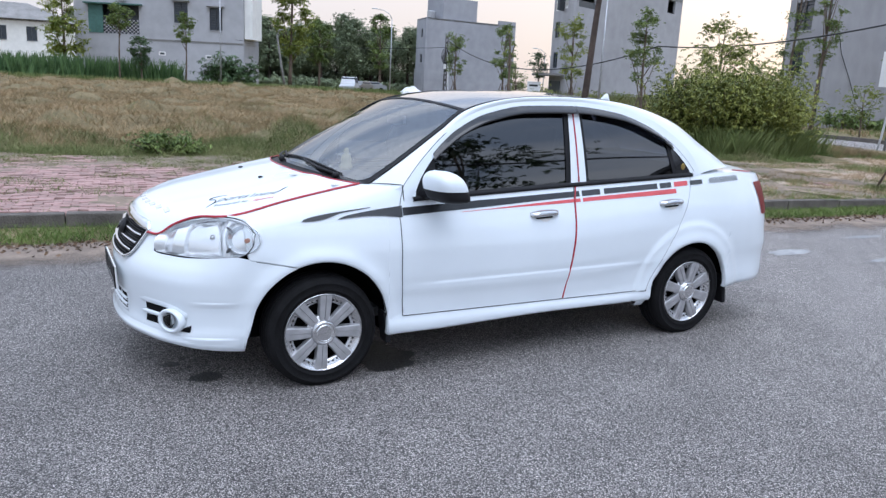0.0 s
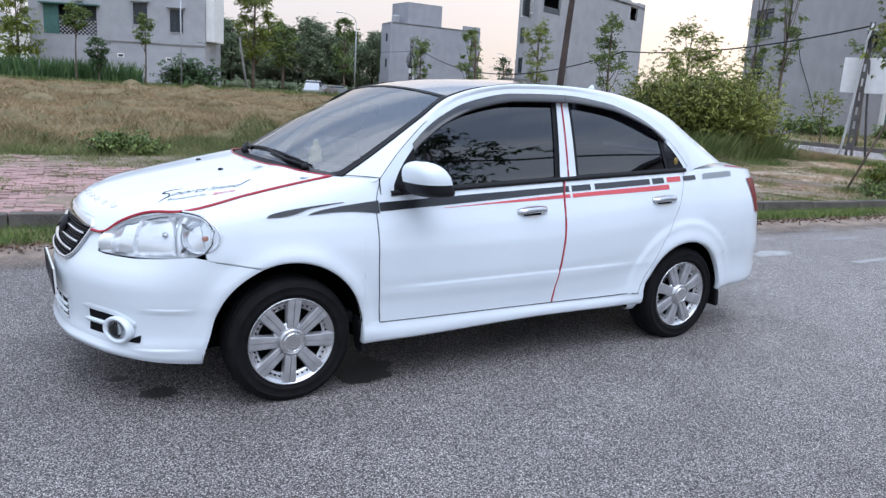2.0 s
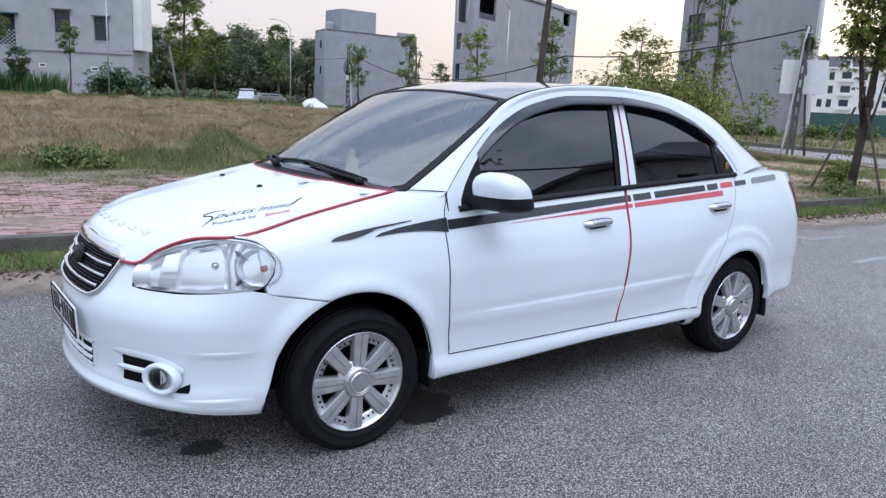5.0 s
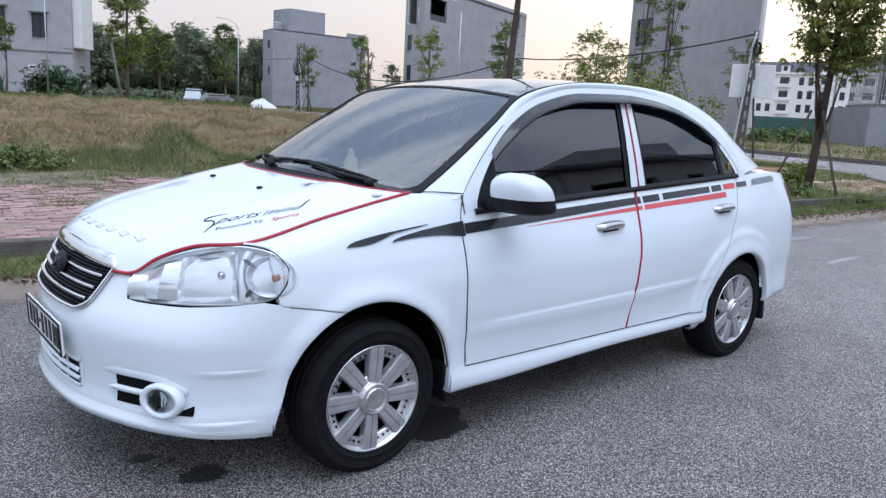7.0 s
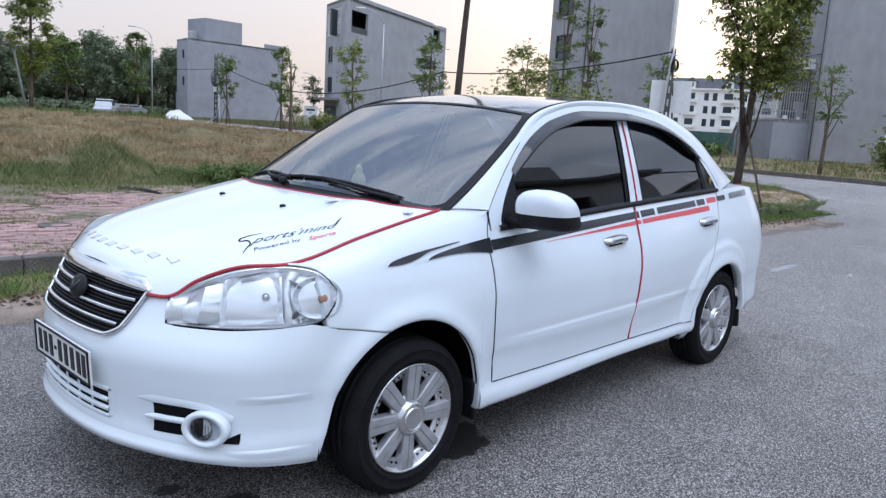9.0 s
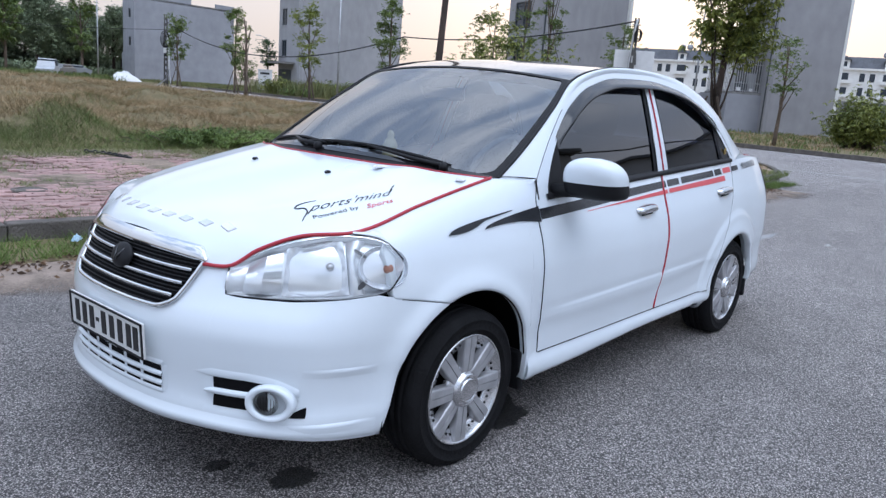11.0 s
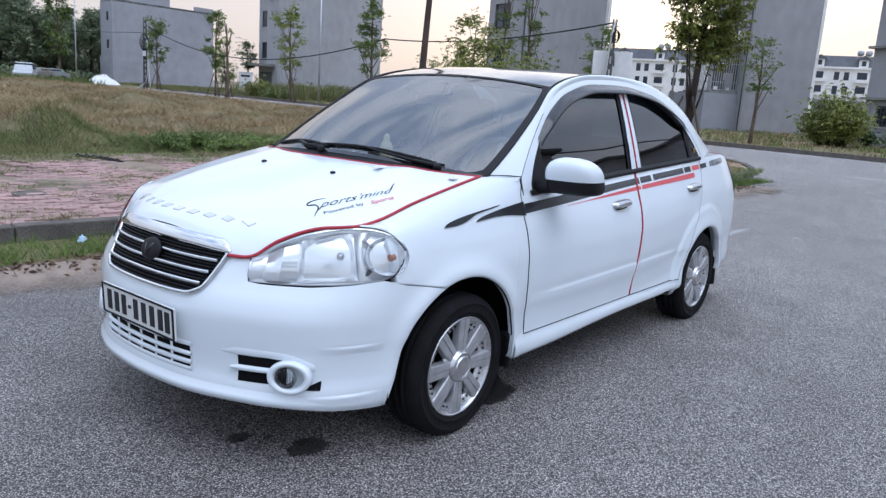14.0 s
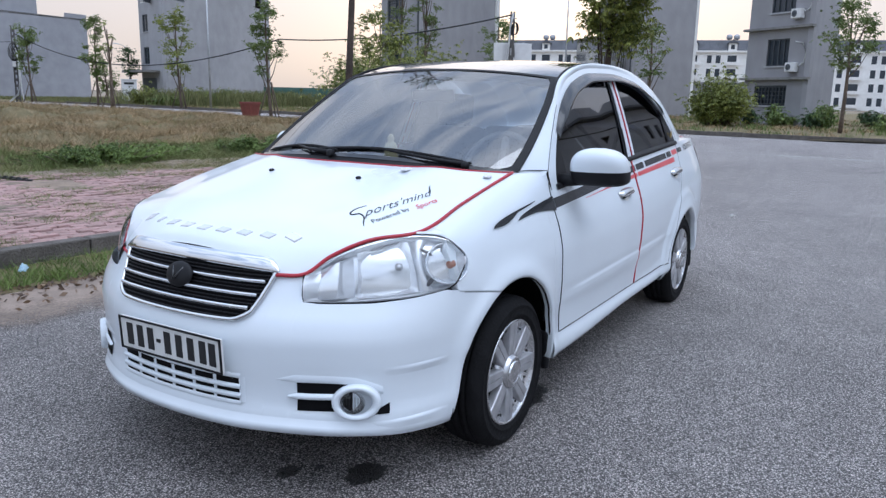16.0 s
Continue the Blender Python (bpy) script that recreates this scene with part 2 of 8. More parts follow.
M_DRYGREEN = mat("half dry grass", (0.22, 0.22, 0.10), 0.8, 0.3, 5.0, tone=(0.09, 0.105, 0.04), island=0.5, spec=0.2)
M_VERGE = mat("lush verge grass", (0.165, 0.225, 0.06), 0.7, 0.3, 5.0, tone=(0.075, 0.12, 0.03), island=0.45, spec=0.25)
M_CONCRETE = mat("weathered concrete", (0.27, 0.26, 0.25), 0.9, 0.25, 6.0, 0.4)
M_GALV = mat("galvanised steel", (0.45, 0.46, 0.48), 0.45, 0.15, 6.0, metal=0.6)
M_POLE = mat("dark weathered pole concrete", (0.12, 0.115, 0.11), 0.9, 0.3, 6.0, 0.4)
M_CABLE = mat("black cable", (0.015, 0.015, 0.016), 0.6, 0.2, 20.0)
M_WHITE_LINE = mat("worn white road paint", (0.62, 0.61, 0.58), 0.8, 0.3, 8.0)
M_TRIM_BOX = mat("black weatherproof plastic", (0.02, 0.02, 0.022), 0.6, 0.2, 8.0)
M_CAGE = mat("pale painted steel", (0.42, 0.43, 0.44), 0.5, 0.12, 8.0)
M_GREEN_FENCE = mat("green hoarding sheet", (0.07, 0.16, 0.14), 0.7, 0.2, 3.0)
M_CONDUIT = mat("pale grey plastic", (0.50, 0.50, 0.50), 0.6, 0.1, 8.0)
M_SIGN = mat("white sign board", (0.75, 0.75, 0.75), 0.6, 0.08, 5.0)

# ---- mesh helpers ----


def mesh_ob(name, verts, faces, material, parent=None, smooth=False, label=""):
    me = bpy.data.meshes.new(name)
    me.from_pydata([tuple(v) for v in verts], [], faces)
    me.validate()
    if smooth:
        me.shade_smooth()
    me.materials.append(material)
    ob = new(name, me)
    ob.parent = parent
    if label:
        tagged(ob, label)
    return ob


def part(name, bm, material, parent=None, label="", smooth=False):
    me = bpy.data.meshes.new(name)
    bm.to_mesh(me)
    bm.free()
    if smooth:
        me.shade_smooth()
    me.materials.append(material)
    ob = new(name, me)
    ob.parent = parent
    if label:
        tagged(ob, label)
    return ob


def empty(name, m, label, category, group="", kind=""):
    ob = new(name)
    ob.matrix_basis = m
    return tagged(ob, label, category, group, kind)


def box_into(bm, x0, y0, z0, x1, y1, z1, bevel=0.0):
    g = bmesh.ops.create_cube(bm, size=1.0, matrix=Matrix.Translation(((x0 + x1) / 2, (y0 + y1) / 2, (z0 + z1) / 2)) @ Matrix.Diagonal((x1 - x0, y1 - y0, z1 - z0, 1)))
    if bevel:
        edges = {e for v in g["verts"] for e in v.link_edges}
        bmesh.ops.bevel(bm, geom=list(edges), offset=bevel, segments=2, affect="EDGES", profile=0.5)
    return bm


def box(name, lo, hi, material, parent=None, bevel=0.0, label=""):
    return part(name, box_into(bmesh.new(), *lo, *hi, bevel), material, parent, label)


def tube_data(pts, radii, sides=8, cap=True):
    """A tube along points; radii a number or one for each point."""
    pts = [Vector(p) for p in pts]
    if not hasattr(radii, "__len__"):
        radii = [radii] * len(pts)
    verts, faces = [], []
    up = Vector((0.03, 0.05, 1.0))
    for i, p in enumerate(pts):
        d = (pts[min(i + 1, len(pts) - 1)] - pts[max(i - 1, 0)]).normalized()
        a = d.cross(up if abs(d.z) < 0.95 else Vector((1, 0.1, 0)))
        a.normalize()
        b = d.cross(a)
        for k in range(sides):
            w = 2 * math.pi * k / sides
            verts.append(p + (a * math.cos(w) + b * math.sin(w)) * radii[i])
    for i in range(len(pts) - 1):
        for k in range(sides):
            k2 = (k + 1) % sides
            faces.append((i * sides + k, i * sides + k2, (i + 1) * sides + k2, (i + 1) * sides + k))
    if cap:
        faces.append(tuple(reversed(range(sides))))
        faces.append(tuple((len(pts) - 1) * sides + k for k in range(sides)))
    return verts, faces


def tube(name, pts, radii, material, parent=None, sides=8, label=""):
    v, f = tube_data(pts, radii, sides)
    return mesh_ob(name, v, f, material, parent, True, label)


def joined(datas):
    V, F = [], []
    for v, f in datas:
        o = len(V)
        V += list(v)
        F += [tuple(i + o for i in q) for q in f]
    return V, F

# ---- the large structure: ground, roads, pavement, field ----
GUT = lambda x: 2.70 - 0.073 * x          # edge of the carriageway
KERB = lambda x: 3.32 - 0.088 * x         # face of the kerb
BACK = lambda x: 8.55 - 0.090 * x         # far edge of the paving
NEAR = lambda y: 20.9 + 0.16 * y          # near kerb of the side street
FAR = lambda y: 27.3 + 0.17 * y           # far kerb of the side street


def sheet(name, xs, ys, zfun, material, label, category, kind="structure", keep=None):
    V, F, idx = [], [], {}
    for j, y in enumerate(ys):
        for i, x in enumerate(xs):
            idx[i, j] = len(V)
            V.append((x, y, zfun(x, y)))
    for j in range(len(ys) - 1):
        for i in range(len(xs) - 1):
            if keep is None or keep((xs[i] + xs[i + 1]) / 2, (ys[j] + ys[j + 1]) / 2):
                F.append((idx[i, j], idx[i + 1, j], idx[i + 1, j + 1], idx[i, j + 1]))
    return tagged(mesh_ob(name, V, F, material, None, True), label, category, "", kind)


ground = sheet("ground", list(np.linspace(-600, 900, 21)), list(np.linspace(-600, 900, 21)), lambda x, y: -0.06, M_EARTH,
               "bare brown earth reaching to the horizon", "ground")
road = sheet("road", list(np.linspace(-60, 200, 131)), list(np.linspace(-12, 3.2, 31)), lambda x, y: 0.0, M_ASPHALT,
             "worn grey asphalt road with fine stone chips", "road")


def band(name, line_a, line_b, along, n, za, zb, material, label, category, rows=1, kind="structure", rough=0.0):
    """A strip of ground between two lines; along = (start, stop) of their parameter."""
    V, F = [], []
    for i in range(n + 1):
        t = along[0] + (along[1] - along[0]) * i / n
        a, b = Vector(line_a(t)), Vector(line_b(t))
        for r in range(rows + 1):
            p = a.lerp(b, r / rows)
            z = za + (zb - za) * r / rows + (rough * noise.noise(Vector((p.x * 0.9, p.y * 0.9, 1.7))) if rough else 0)
            V.append((p.x, p.y, max(z, za - 0.012) if rough > 0.03 else z))
    for i in range(n):
        for r in range(rows):
            o = i * (rows + 1) + r
            F.append((o, o + 1, o + rows + 2, o + rows + 1)[::-1])
    return tagged(mesh_ob(name, V, F, material, None, True), label, category, "", kind)


CORNER = 12.4     # where the kerb leaves the main street
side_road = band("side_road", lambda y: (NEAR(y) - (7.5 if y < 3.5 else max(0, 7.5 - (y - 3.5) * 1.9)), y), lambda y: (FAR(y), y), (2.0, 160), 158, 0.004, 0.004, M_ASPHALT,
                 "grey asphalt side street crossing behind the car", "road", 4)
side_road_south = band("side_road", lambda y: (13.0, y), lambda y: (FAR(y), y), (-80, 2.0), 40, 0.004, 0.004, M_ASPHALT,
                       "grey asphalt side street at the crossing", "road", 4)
gutter = band("gutter", lambda x: (x, GUT(x) - 0.85 + 0.10 * noise.noise(Vector((x * 0.8, 3, 1))) + 0.06 * noise.noise(Vector((x * 4, 1, 1)))), lambda x: (x, GUT(x) + 0.12), (-40, CORNER), 480, 0.005, 0.02, M_GUTTER,
              "sandy dirt washed along the road edge", "dirt strip", 4, rough=0.006)
verge = band("verge", lambda x: (x, GUT(x) + 0.05), lambda x: (x, KERB(x) + 0.02), (-40, CORNER), 140, 0.02, 0.06, M_FIELD,
             "weedy soil strip in front of the kerb", "verge", 4, rough=0.02)
paving_bed = band("pavement", lambda x: (x, KERB(x) + 0.1), lambda x: (x, BACK(x) + 0.4), (-14, 12.4), 420, 0.132, 0.146, M_SAND,
                  "sandy bed drifting over pink paving bricks", "pavement", 48, rough=0.046)


def field_z(x, y):
    d = max(0.0, min(1.0, (y - BACK(x)) / 2.0))
    edge = max(0.0, min(1.0, (NEAR(y) - x) / 9.0))
    return 0.10 + 0.05 * d + d * edge * (0.34 * noise.noise(Vector((x * 0.33, y * 0.33, 0.3))) + 0.60 * max(0.0, noise.noise(Vector((x * 0.75, y * 0.6, 2.0)))))


field = sheet("field", list(np.linspace(-60, 34, 200)), list(np.linspace(7.0, 68, 150)), field_z, M_FIELD,
              "uneven field of dry brown grass", "field", keep=lambda x, y: x < NEAR(y) and y > BACK(x) - 0.1)
far_verge = sheet("ground", list(np.linspace(27, 120, 60)), list(np.linspace(-60, 120, 90)), lambda x, y: 0.05 + 0.08 * noise.noise(Vector((x * 0.3, y * 0.3, 5))), M_FIELD,
                  "rough grassy plots beyond the side street", "ground", keep=lambda x, y: x > FAR(y) + 0.4)
far_plots = sheet("ground", list(np.linspace(-120, 40, 60)), list(np.linspace(66, 130, 40)), lambda x, y: 0.03, M_FIELD,
                  "weedy plots behind the field", "ground")


def kerb_stone_mesh():
    bm = box_into(bmesh.new(), -0.495, 0, -0.05, 0.495, 0.13, 0.175, 0.012)
    me = bpy.data.meshes.new("kerb_stone")
    bm.to_mesh(me)
    bm.free()
    me.materials.append(M_KERB)
    return me


KERB_ME = kerb_stone_mesh()


def kerb_run(name, pts, label):
    """Stones end to end along a line of points one metre apart."""
    top = empty(name, pose(0, 0, 0), label, "kerb", "", "structure")
    for a, b in zip(pts, pts[1:]):
        a, b = Vector(a), Vector(b)
        ob = new("stone", KERB_ME)
        ob.parent = top
        mid, d = (a + b) / 2, b - a
        ob.matrix_basis = pose(mid.x, mid.y, random.uniform(-0.008, 0.006), 0, random.uniform(-0.5, 0.5), math.degrees(math.atan2(d.y, d.x)) + random.uniform(-0.4, 0.4))
        ob.scale = (d.length, 1, 1)
    return top


kerb_run("kerb", [(x, KERB(x)) for x in range(-30, 13)], "dark weathered concrete kerb along the pavement")
corner_pts = [(12.6 + 8.2 * math.sin(a), KERB(12.6) + 8.2 * (1 - math.cos(a))) for a in np.linspace(0, 1.45, 12)]
kerb_run("kerb", corner_pts, "dark concrete kerb rounding the street corner")
kerb_run("kerb", [(FAR(y), y) for y in range(60, -50, -1)], "dark concrete kerb across the side street")
kerb_run("kerb", [(NEAR(y) - 0.1, y) for y in range(11, 70)], "dark concrete kerb between field and side street")
corner_soil = sheet("corner_verge", list(np.linspace(9.5, 31, 90)), list(np.linspace(1.6, 14, 60)),
                    lambda x, y: 0.13 + 0.04 * noise.noise(Vector((x, y, 3.0))), M_CORNER, "dusty corner plot with patchy grass", "verge",
                    keep=lambda x, y: (y > KERB(x) + 0.1 if x < 12.6 else ((x - 12.6) ** 2 + (y - KERB(12.6) - 8.2) ** 2 < 8.1 ** 2 or y > KERB(12.6) + 8.2)) and x < NEAR(y) - 0.1)
line = tagged(mesh_ob("road_line", *joined([([(18.0 + 0.1 * y, y, 0.008), (18.16 + 0.1 * y, y, 0.008), (18.16 + 0.1 * (y + 0.9), y + 0.9, 0.008), (18.0 + 0.1 * (y + 0.9), y + 0.9, 0.008)], [(0, 1, 2, 3)])
                                             for y in np.arange(-30, 4.2, 0.9)]), M_WHITE_LINE), "worn white line painted on the side street", "road marking", "", "structure")

# ---- the car: materials ----


def paint_mat():
    m = mat("white car paint", (0.755, 0.81, 0.855), 0.28, 0.03, 2.5, coat=0.7)
    n, l = m.node_tree.nodes, m.node_tree.links
    t = n.new("ShaderNodeTexNoise")
    t.inputs["Scale"].default_value = 1.3
    co = n.new("ShaderNodeTexCoord")
    l.new(co.outputs["Object"], t.inputs["Vector"])
    mr = n.new("ShaderNodeMapRange")
    mr.inputs["To Min"].default_value, mr.inputs["To Max"].default_value = 0.22, 0.42
    l.new(t.outputs["Fac"], mr.inputs["Value"])
    l.new(mr.outputs[0], n["Principled BSDF"].inputs["Roughness"])
    return m


def glass_mat(name, color, alpha, rough=0.02):
    """Tinted sheet glass: a clear see-through share under a full mirror-like surface."""
    m = bpy.data.materials.new(name)
    m.use_nodes = True
    n, l = m.node_tree.nodes, m.node_tree.links
    n.clear()
    out = n.new("ShaderNodeOutputMaterial")
    tr = n.new("ShaderNodeBsdfTransparent")
    tr.inputs[0].default_value = (*color, 1)
    gl = n.new("ShaderNodeBsdfGlossy")
    gl.inputs["Roughness"].default_value = rough
    gl.inputs["Color"].default_value = (1, 1, 1, 1)
    fr = n.new("ShaderNodeFresnel")
    fr.inputs["IOR"].default_value = alpha
    mx = n.new("ShaderNodeMixShader")
    l.new(fr.outputs[0], mx.inputs[0])
    l.new(tr.outputs[0], mx.inputs[1])
    l.new(gl.outputs[0], mx.inputs[2])
    l.new(mx.outputs[0], out.inputs[0])
    return m


P_WHITE = paint_mat()
P_ROOF = mat("gloss black roof film", (0.02, 0.02, 0.022), 0.12, 0.2, 3.0, coat=1.0)
P_TRIM = mat("black rubber trim", (0.014, 0.014, 0.016), 0.5, 0.2, 20.0, spec=0.2)
P_GLOSS = mat("smoked black acrylic", (0.016, 0.016, 0.018), 0.11, 0.2, 8.0, spec=0.5, coat=0.2)
P_CHROME = mat("chrome", (0.78, 0.79, 0.80), 0.08, 0.04, 6.0, metal=1.0)
# chrome darkened in colour to stand in for dark reflections
P_GRIP = mat("darkened chrome", (0.60, 0.61, 0.62), 0.10, 0.04, 6.0, metal=1.0)
P_SILVER = mat("silver hubcap paint", (0.62, 0.62, 0.63), 0.24, 0.12, 12.0, metal=0.9)
P_SPOKE = mat("satin silver spoke paint", (0.50, 0.50, 0.515), 0.42, 0.16, 16.0, metal=0.55)
P_RUBBER = mat("tyre rubber", (0.011, 0.011, 0.012), 0.72, 0.25, 14.0, 0.25, 90, spec=0.12)
P_DARK = mat("dark void plastic", (0.006, 0.006, 0.007), 0.8, 0.2, 10.0, spec=0.1)
P_RED = mat("red pinstripe", (0.43, 0.025, 0.040), 0.35, 0.08, 8.0)
P_DECAL = mat("charcoal vinyl stripe", (0.030, 0.032, 0.036), 0.20, 0.1, 8.0, spec=0.6, coat=0.3)
P_DECALRED = mat("coral red vinyl stripe", (0.66, 0.10, 0.11), 0.4, 0.08, 8.0)
P_AMBER = mat("amber bulb", (0.42, 0.20, 0.14), 0.3, 0.1, 9.0)
P_TAIL = mat("red tail lamp lens", (0.20, 0.008, 0.014), 0.3, 0.15, 9.0, spec=0.25)
P_REFL = mat("headlamp reflector", (0.93, 0.95, 0.98), 0.08, 0.03, 9.0, metal=0.62)
P_SATIN = mat("satin badge", (0.78, 0.79, 0.81), 0.22, 0.05, 9.0, metal=0.5)
P_HOUSE = mat("headlamp housing", (0.90, 0.92, 0.95), 0.16, 0.04, 9.0, metal=0.5)
P_DARK_REFL = mat("painted dark reflection", (0.09, 0.09, 0.10), 0.3, 0.1, 9.0)
P_BOWL = mat("frosted reflector", (0.80, 0.83, 0.87), 0.12, 0.08, 9.0, metal=0.7)
P_CONCRETE = mat("grey joint", (0.36, 0.37, 0.39), 0.6, 0.1, 8.0)
P_PLATE = mat("white number plate", (0.72, 0.72, 0.70), 0.5, 0.06, 8.0)
P_INK = mat("black print", (0.012, 0.012, 0.014), 0.5, 0.1, 8.0)
P_SEAT = mat("grey seat cloth", (0.30, 0.295, 0.29), 0.95, 0.2, 14.0, 0.3)
P_DASH = mat("grey dashboard plastic", (0.11, 0.11, 0.112), 0.7, 0.2, 14.0, 0.2)
P_CREAM = mat("cream plastic", (0.62, 0.58, 0.36), 0.6, 0.1, 9.0)
P_WELL = mat("wheel arch liner", (0.004, 0.004, 0.004), 0.9, 0.2, 10.0, spec=0.1)
G_CLEAR = glass_mat("clear lamp glass", (0.97, 0.98, 0.98), 1.45)
G_SCREEN = glass_mat("windscreen glass", (0.80, 0.84, 0.85), 2.6)
G_TINT = glass_mat("dark tinted glass", (0.03, 0.031, 0.042), 1.9)


# ---- the car: form ----
def curve(pts, closed=False):
    """A smooth line through points, over 0..1 by point number."""
    pts = [np.array(p, float) for p in pts]
    n = len(pts)

    def at(u):
        w = min(max(u, 0.0), 1.0) * (n - 1)
        i = min(int(w), n - 2)
        f = w - i
        p0, p1, p2, p3 = pts[max(i - 1, 0)], pts[i], pts[i + 1], pts[min(i + 2, n - 1)]
        d1, d2 = np.linalg.norm(p1 - p0) + 1e-9, np.linalg.norm(p2 - p1) + 1e-9
        d3 = np.linalg.norm(p3 - p2) + 1e-9
        m1 = (p2 - p1) if i == 0 else ((p1 - p0) / d1 * d2 + (p2 - p1)) * 0.5
        m2 = (p2 - p1) if i + 2 > n - 1 else ((p3 - p2) / d3 * d2 + (p2 - p1)) * 0.5
        f2, f3 = f * f, f * f * f
        return (2 * f3 - 3 * f2 + 1) * p1 + (f3 - 2 * f2 + f) * m1 + (3 * f2 - 2 * f3) * p2 + (f3 - f2) * m2
    return at


def graph(pts):
    """A smooth y over x through points, with no overshoot."""
    xs, ys = [p[0] for p in pts], [p[1] for p in pts]
    h = [b - a for a, b in zip(xs, xs[1:])]
    d = [(b - a) / k for a, b, k in zip(ys, ys[1:], h)]
    m = [d[0]] + [0.0 if a * b <= 0 else 2 * a * b / (a + b) for a, b in zip(d, d[1:])] + [d[-1]]

    def at(x):
        if x <= xs[0]:
            return ys[0]
        if x >= xs[-1]:
            return ys[-1]
        i = max(k for k in range(len(xs) - 1) if xs[k] <= x)
        f = (x - xs[i]) / h[i]
        f2, f3 = f * f, f * f * f
        return (2 * f3 - 3 * f2 + 1) * ys[i] + (f3 - 2 * f2 + f) * h[i] * m[i] + (3 * f2 - 2 * f3) * ys[i + 1] + (f3 - f2) * h[i] * m[i + 1]
    return at


def smooth(a, b, x):
    t = min(1.0, max(0.0, (x - a) / (b - a)))
    return t * t * (3 - 2 * t)


PLAN = curve([(-0.872, 0), (-0.865, 0.14), (-0.843, 0.285), (-0.790, 0.435), (-0.715, 0.575), (-0.61, 0.70), (-0.47, 0.770), (-0.30, 0.805), (0, 0.832), (0.45, 0.847),
              (1.3, 0.853), (2.2, 0.855), (2.6, 0.852), (2.98, 0.835), (3.19, 0.798), (3.35, 0.698), (3.44, 0.47), (3.473, 0.17), (3.48, 0)])
PS = [PLAN(i / 900) for i in range(901)]
PX = [p[0] for p in PS]
U_OF = lambda x: float(np.interp(x, PX, np.linspace(0, 1, 901)))          # place on the plan outline by x
U_OF_Y = lambda y: float(np.interp(y, [p[1] for p in PS[:330]], np.linspace(0, 329 / 900, 330)))   # by y, on the nose
NOSE = graph([(0.15, 0.10), (0.20, 0.040), (0.235, 0.008), (0.26, 0.0), (0.300, 0.0), (0.318, 0.007), (0.36, 0.010), (0.45, 0.004), (0.53, 0.0), (0.59, 0.014), (0.65, 0.048), (0.73, 0.088), (0.79, 0.118), (0.84, 0.145)])
TAIL = graph([(0.2, -0.05), (0.35, 0.0), (0.55, 0.0), (0.63, -0.02), (0.75, -0.035), (0.92, -0.055), (1.03, -0.09)])
WIDTH = graph([(0.15, 0.935), (0.20, 0.972), (0.245, 0.990), (0.30, 0.990), (0.335, 0.985), (0.40, 0.985), (0.435, 0.988), (0.462, 0.994), (0.50, 0.996), (0.55, 1.0), (0.66, 0.998), (0.76, 0.978), (0.84, 0.945), (0.92, 0.907), (0.98, 0.876), (1.06, 0.83)])
ARCH_R, HUB = 0.345, 0.285
ARCHES = {0.0: (0.350, 0.295), 2.48: (0.333, 0.281)}      # radius and height of each arch


def shell(u, z, side=-1, off=0.0):
    """A place on the body's side: u runs along the plan outline from nose to tail."""
    def raw(u, z):
        x, y = PLAN(u)
        lift = 0.065 * smooth(1.3, 2.6, x)
        xx = x + NOSE(z) * smooth(-0.05, -0.66, x) + TAIL(z) * smooth(2.8, 3.3, x)
        yy = y * WIDTH(z - lift)
        for cx in (0.0, 2.48):
            ar, az = ARCHES[cx]
            d = math.hypot(x - cx, z - az)
            yy += 0.016 * math.exp(-((d - ar - 0.015) / 0.045) ** 2) * (0.3 + 0.7 * smooth(0.21, 0.32, z))
            if cx > 1:
                yy += 0.014 * smooth(0.475, 0.435, d)
        return np.array((xx, yy, z))
    p = raw(u, z)
    if off:
        n = np.cross(raw(u + 1e-3, z) - raw(u - 1e-3, z), raw(u, z + 2e-3) - raw(u, z - 2e-3))
        p = p - n / (np.linalg.norm(n) + 1e-9) * off
    return (p[0], side * p[1], p[2])


def shx(x, z, side=-1, off=0.0):
    return shell(U_OF(x), z, side, off)


def grid(rows):
    """Faces over rows of equally many places."""
    V, F, n = [], [], len(rows[0])
    for r in rows:
        V += [tuple(p) for p in r]
    for j in range(len(rows) - 1):
        for i in range(n - 1):
            F.append((j * n + i, j * n + i + 1, (j + 1) * n + i + 1, (j + 1) * n + i))
    return V, F


def skin(name, rows, material, parent, label=""):
    v, f = grid(rows)
    bm = bmesh.new()
    vs = [bm.verts.new(p) for p in v]
    for q in f:
        try:
            bm.faces.new([vs[i] for i in q])
        except ValueError:
            pass
    bmesh.ops.remove_doubles(bm, verts=bm.verts, dist=0.0002)
    bmesh.ops.recalc_face_normals(bm, faces=bm.faces)
    return part(name, bm, material, parent, label, True)


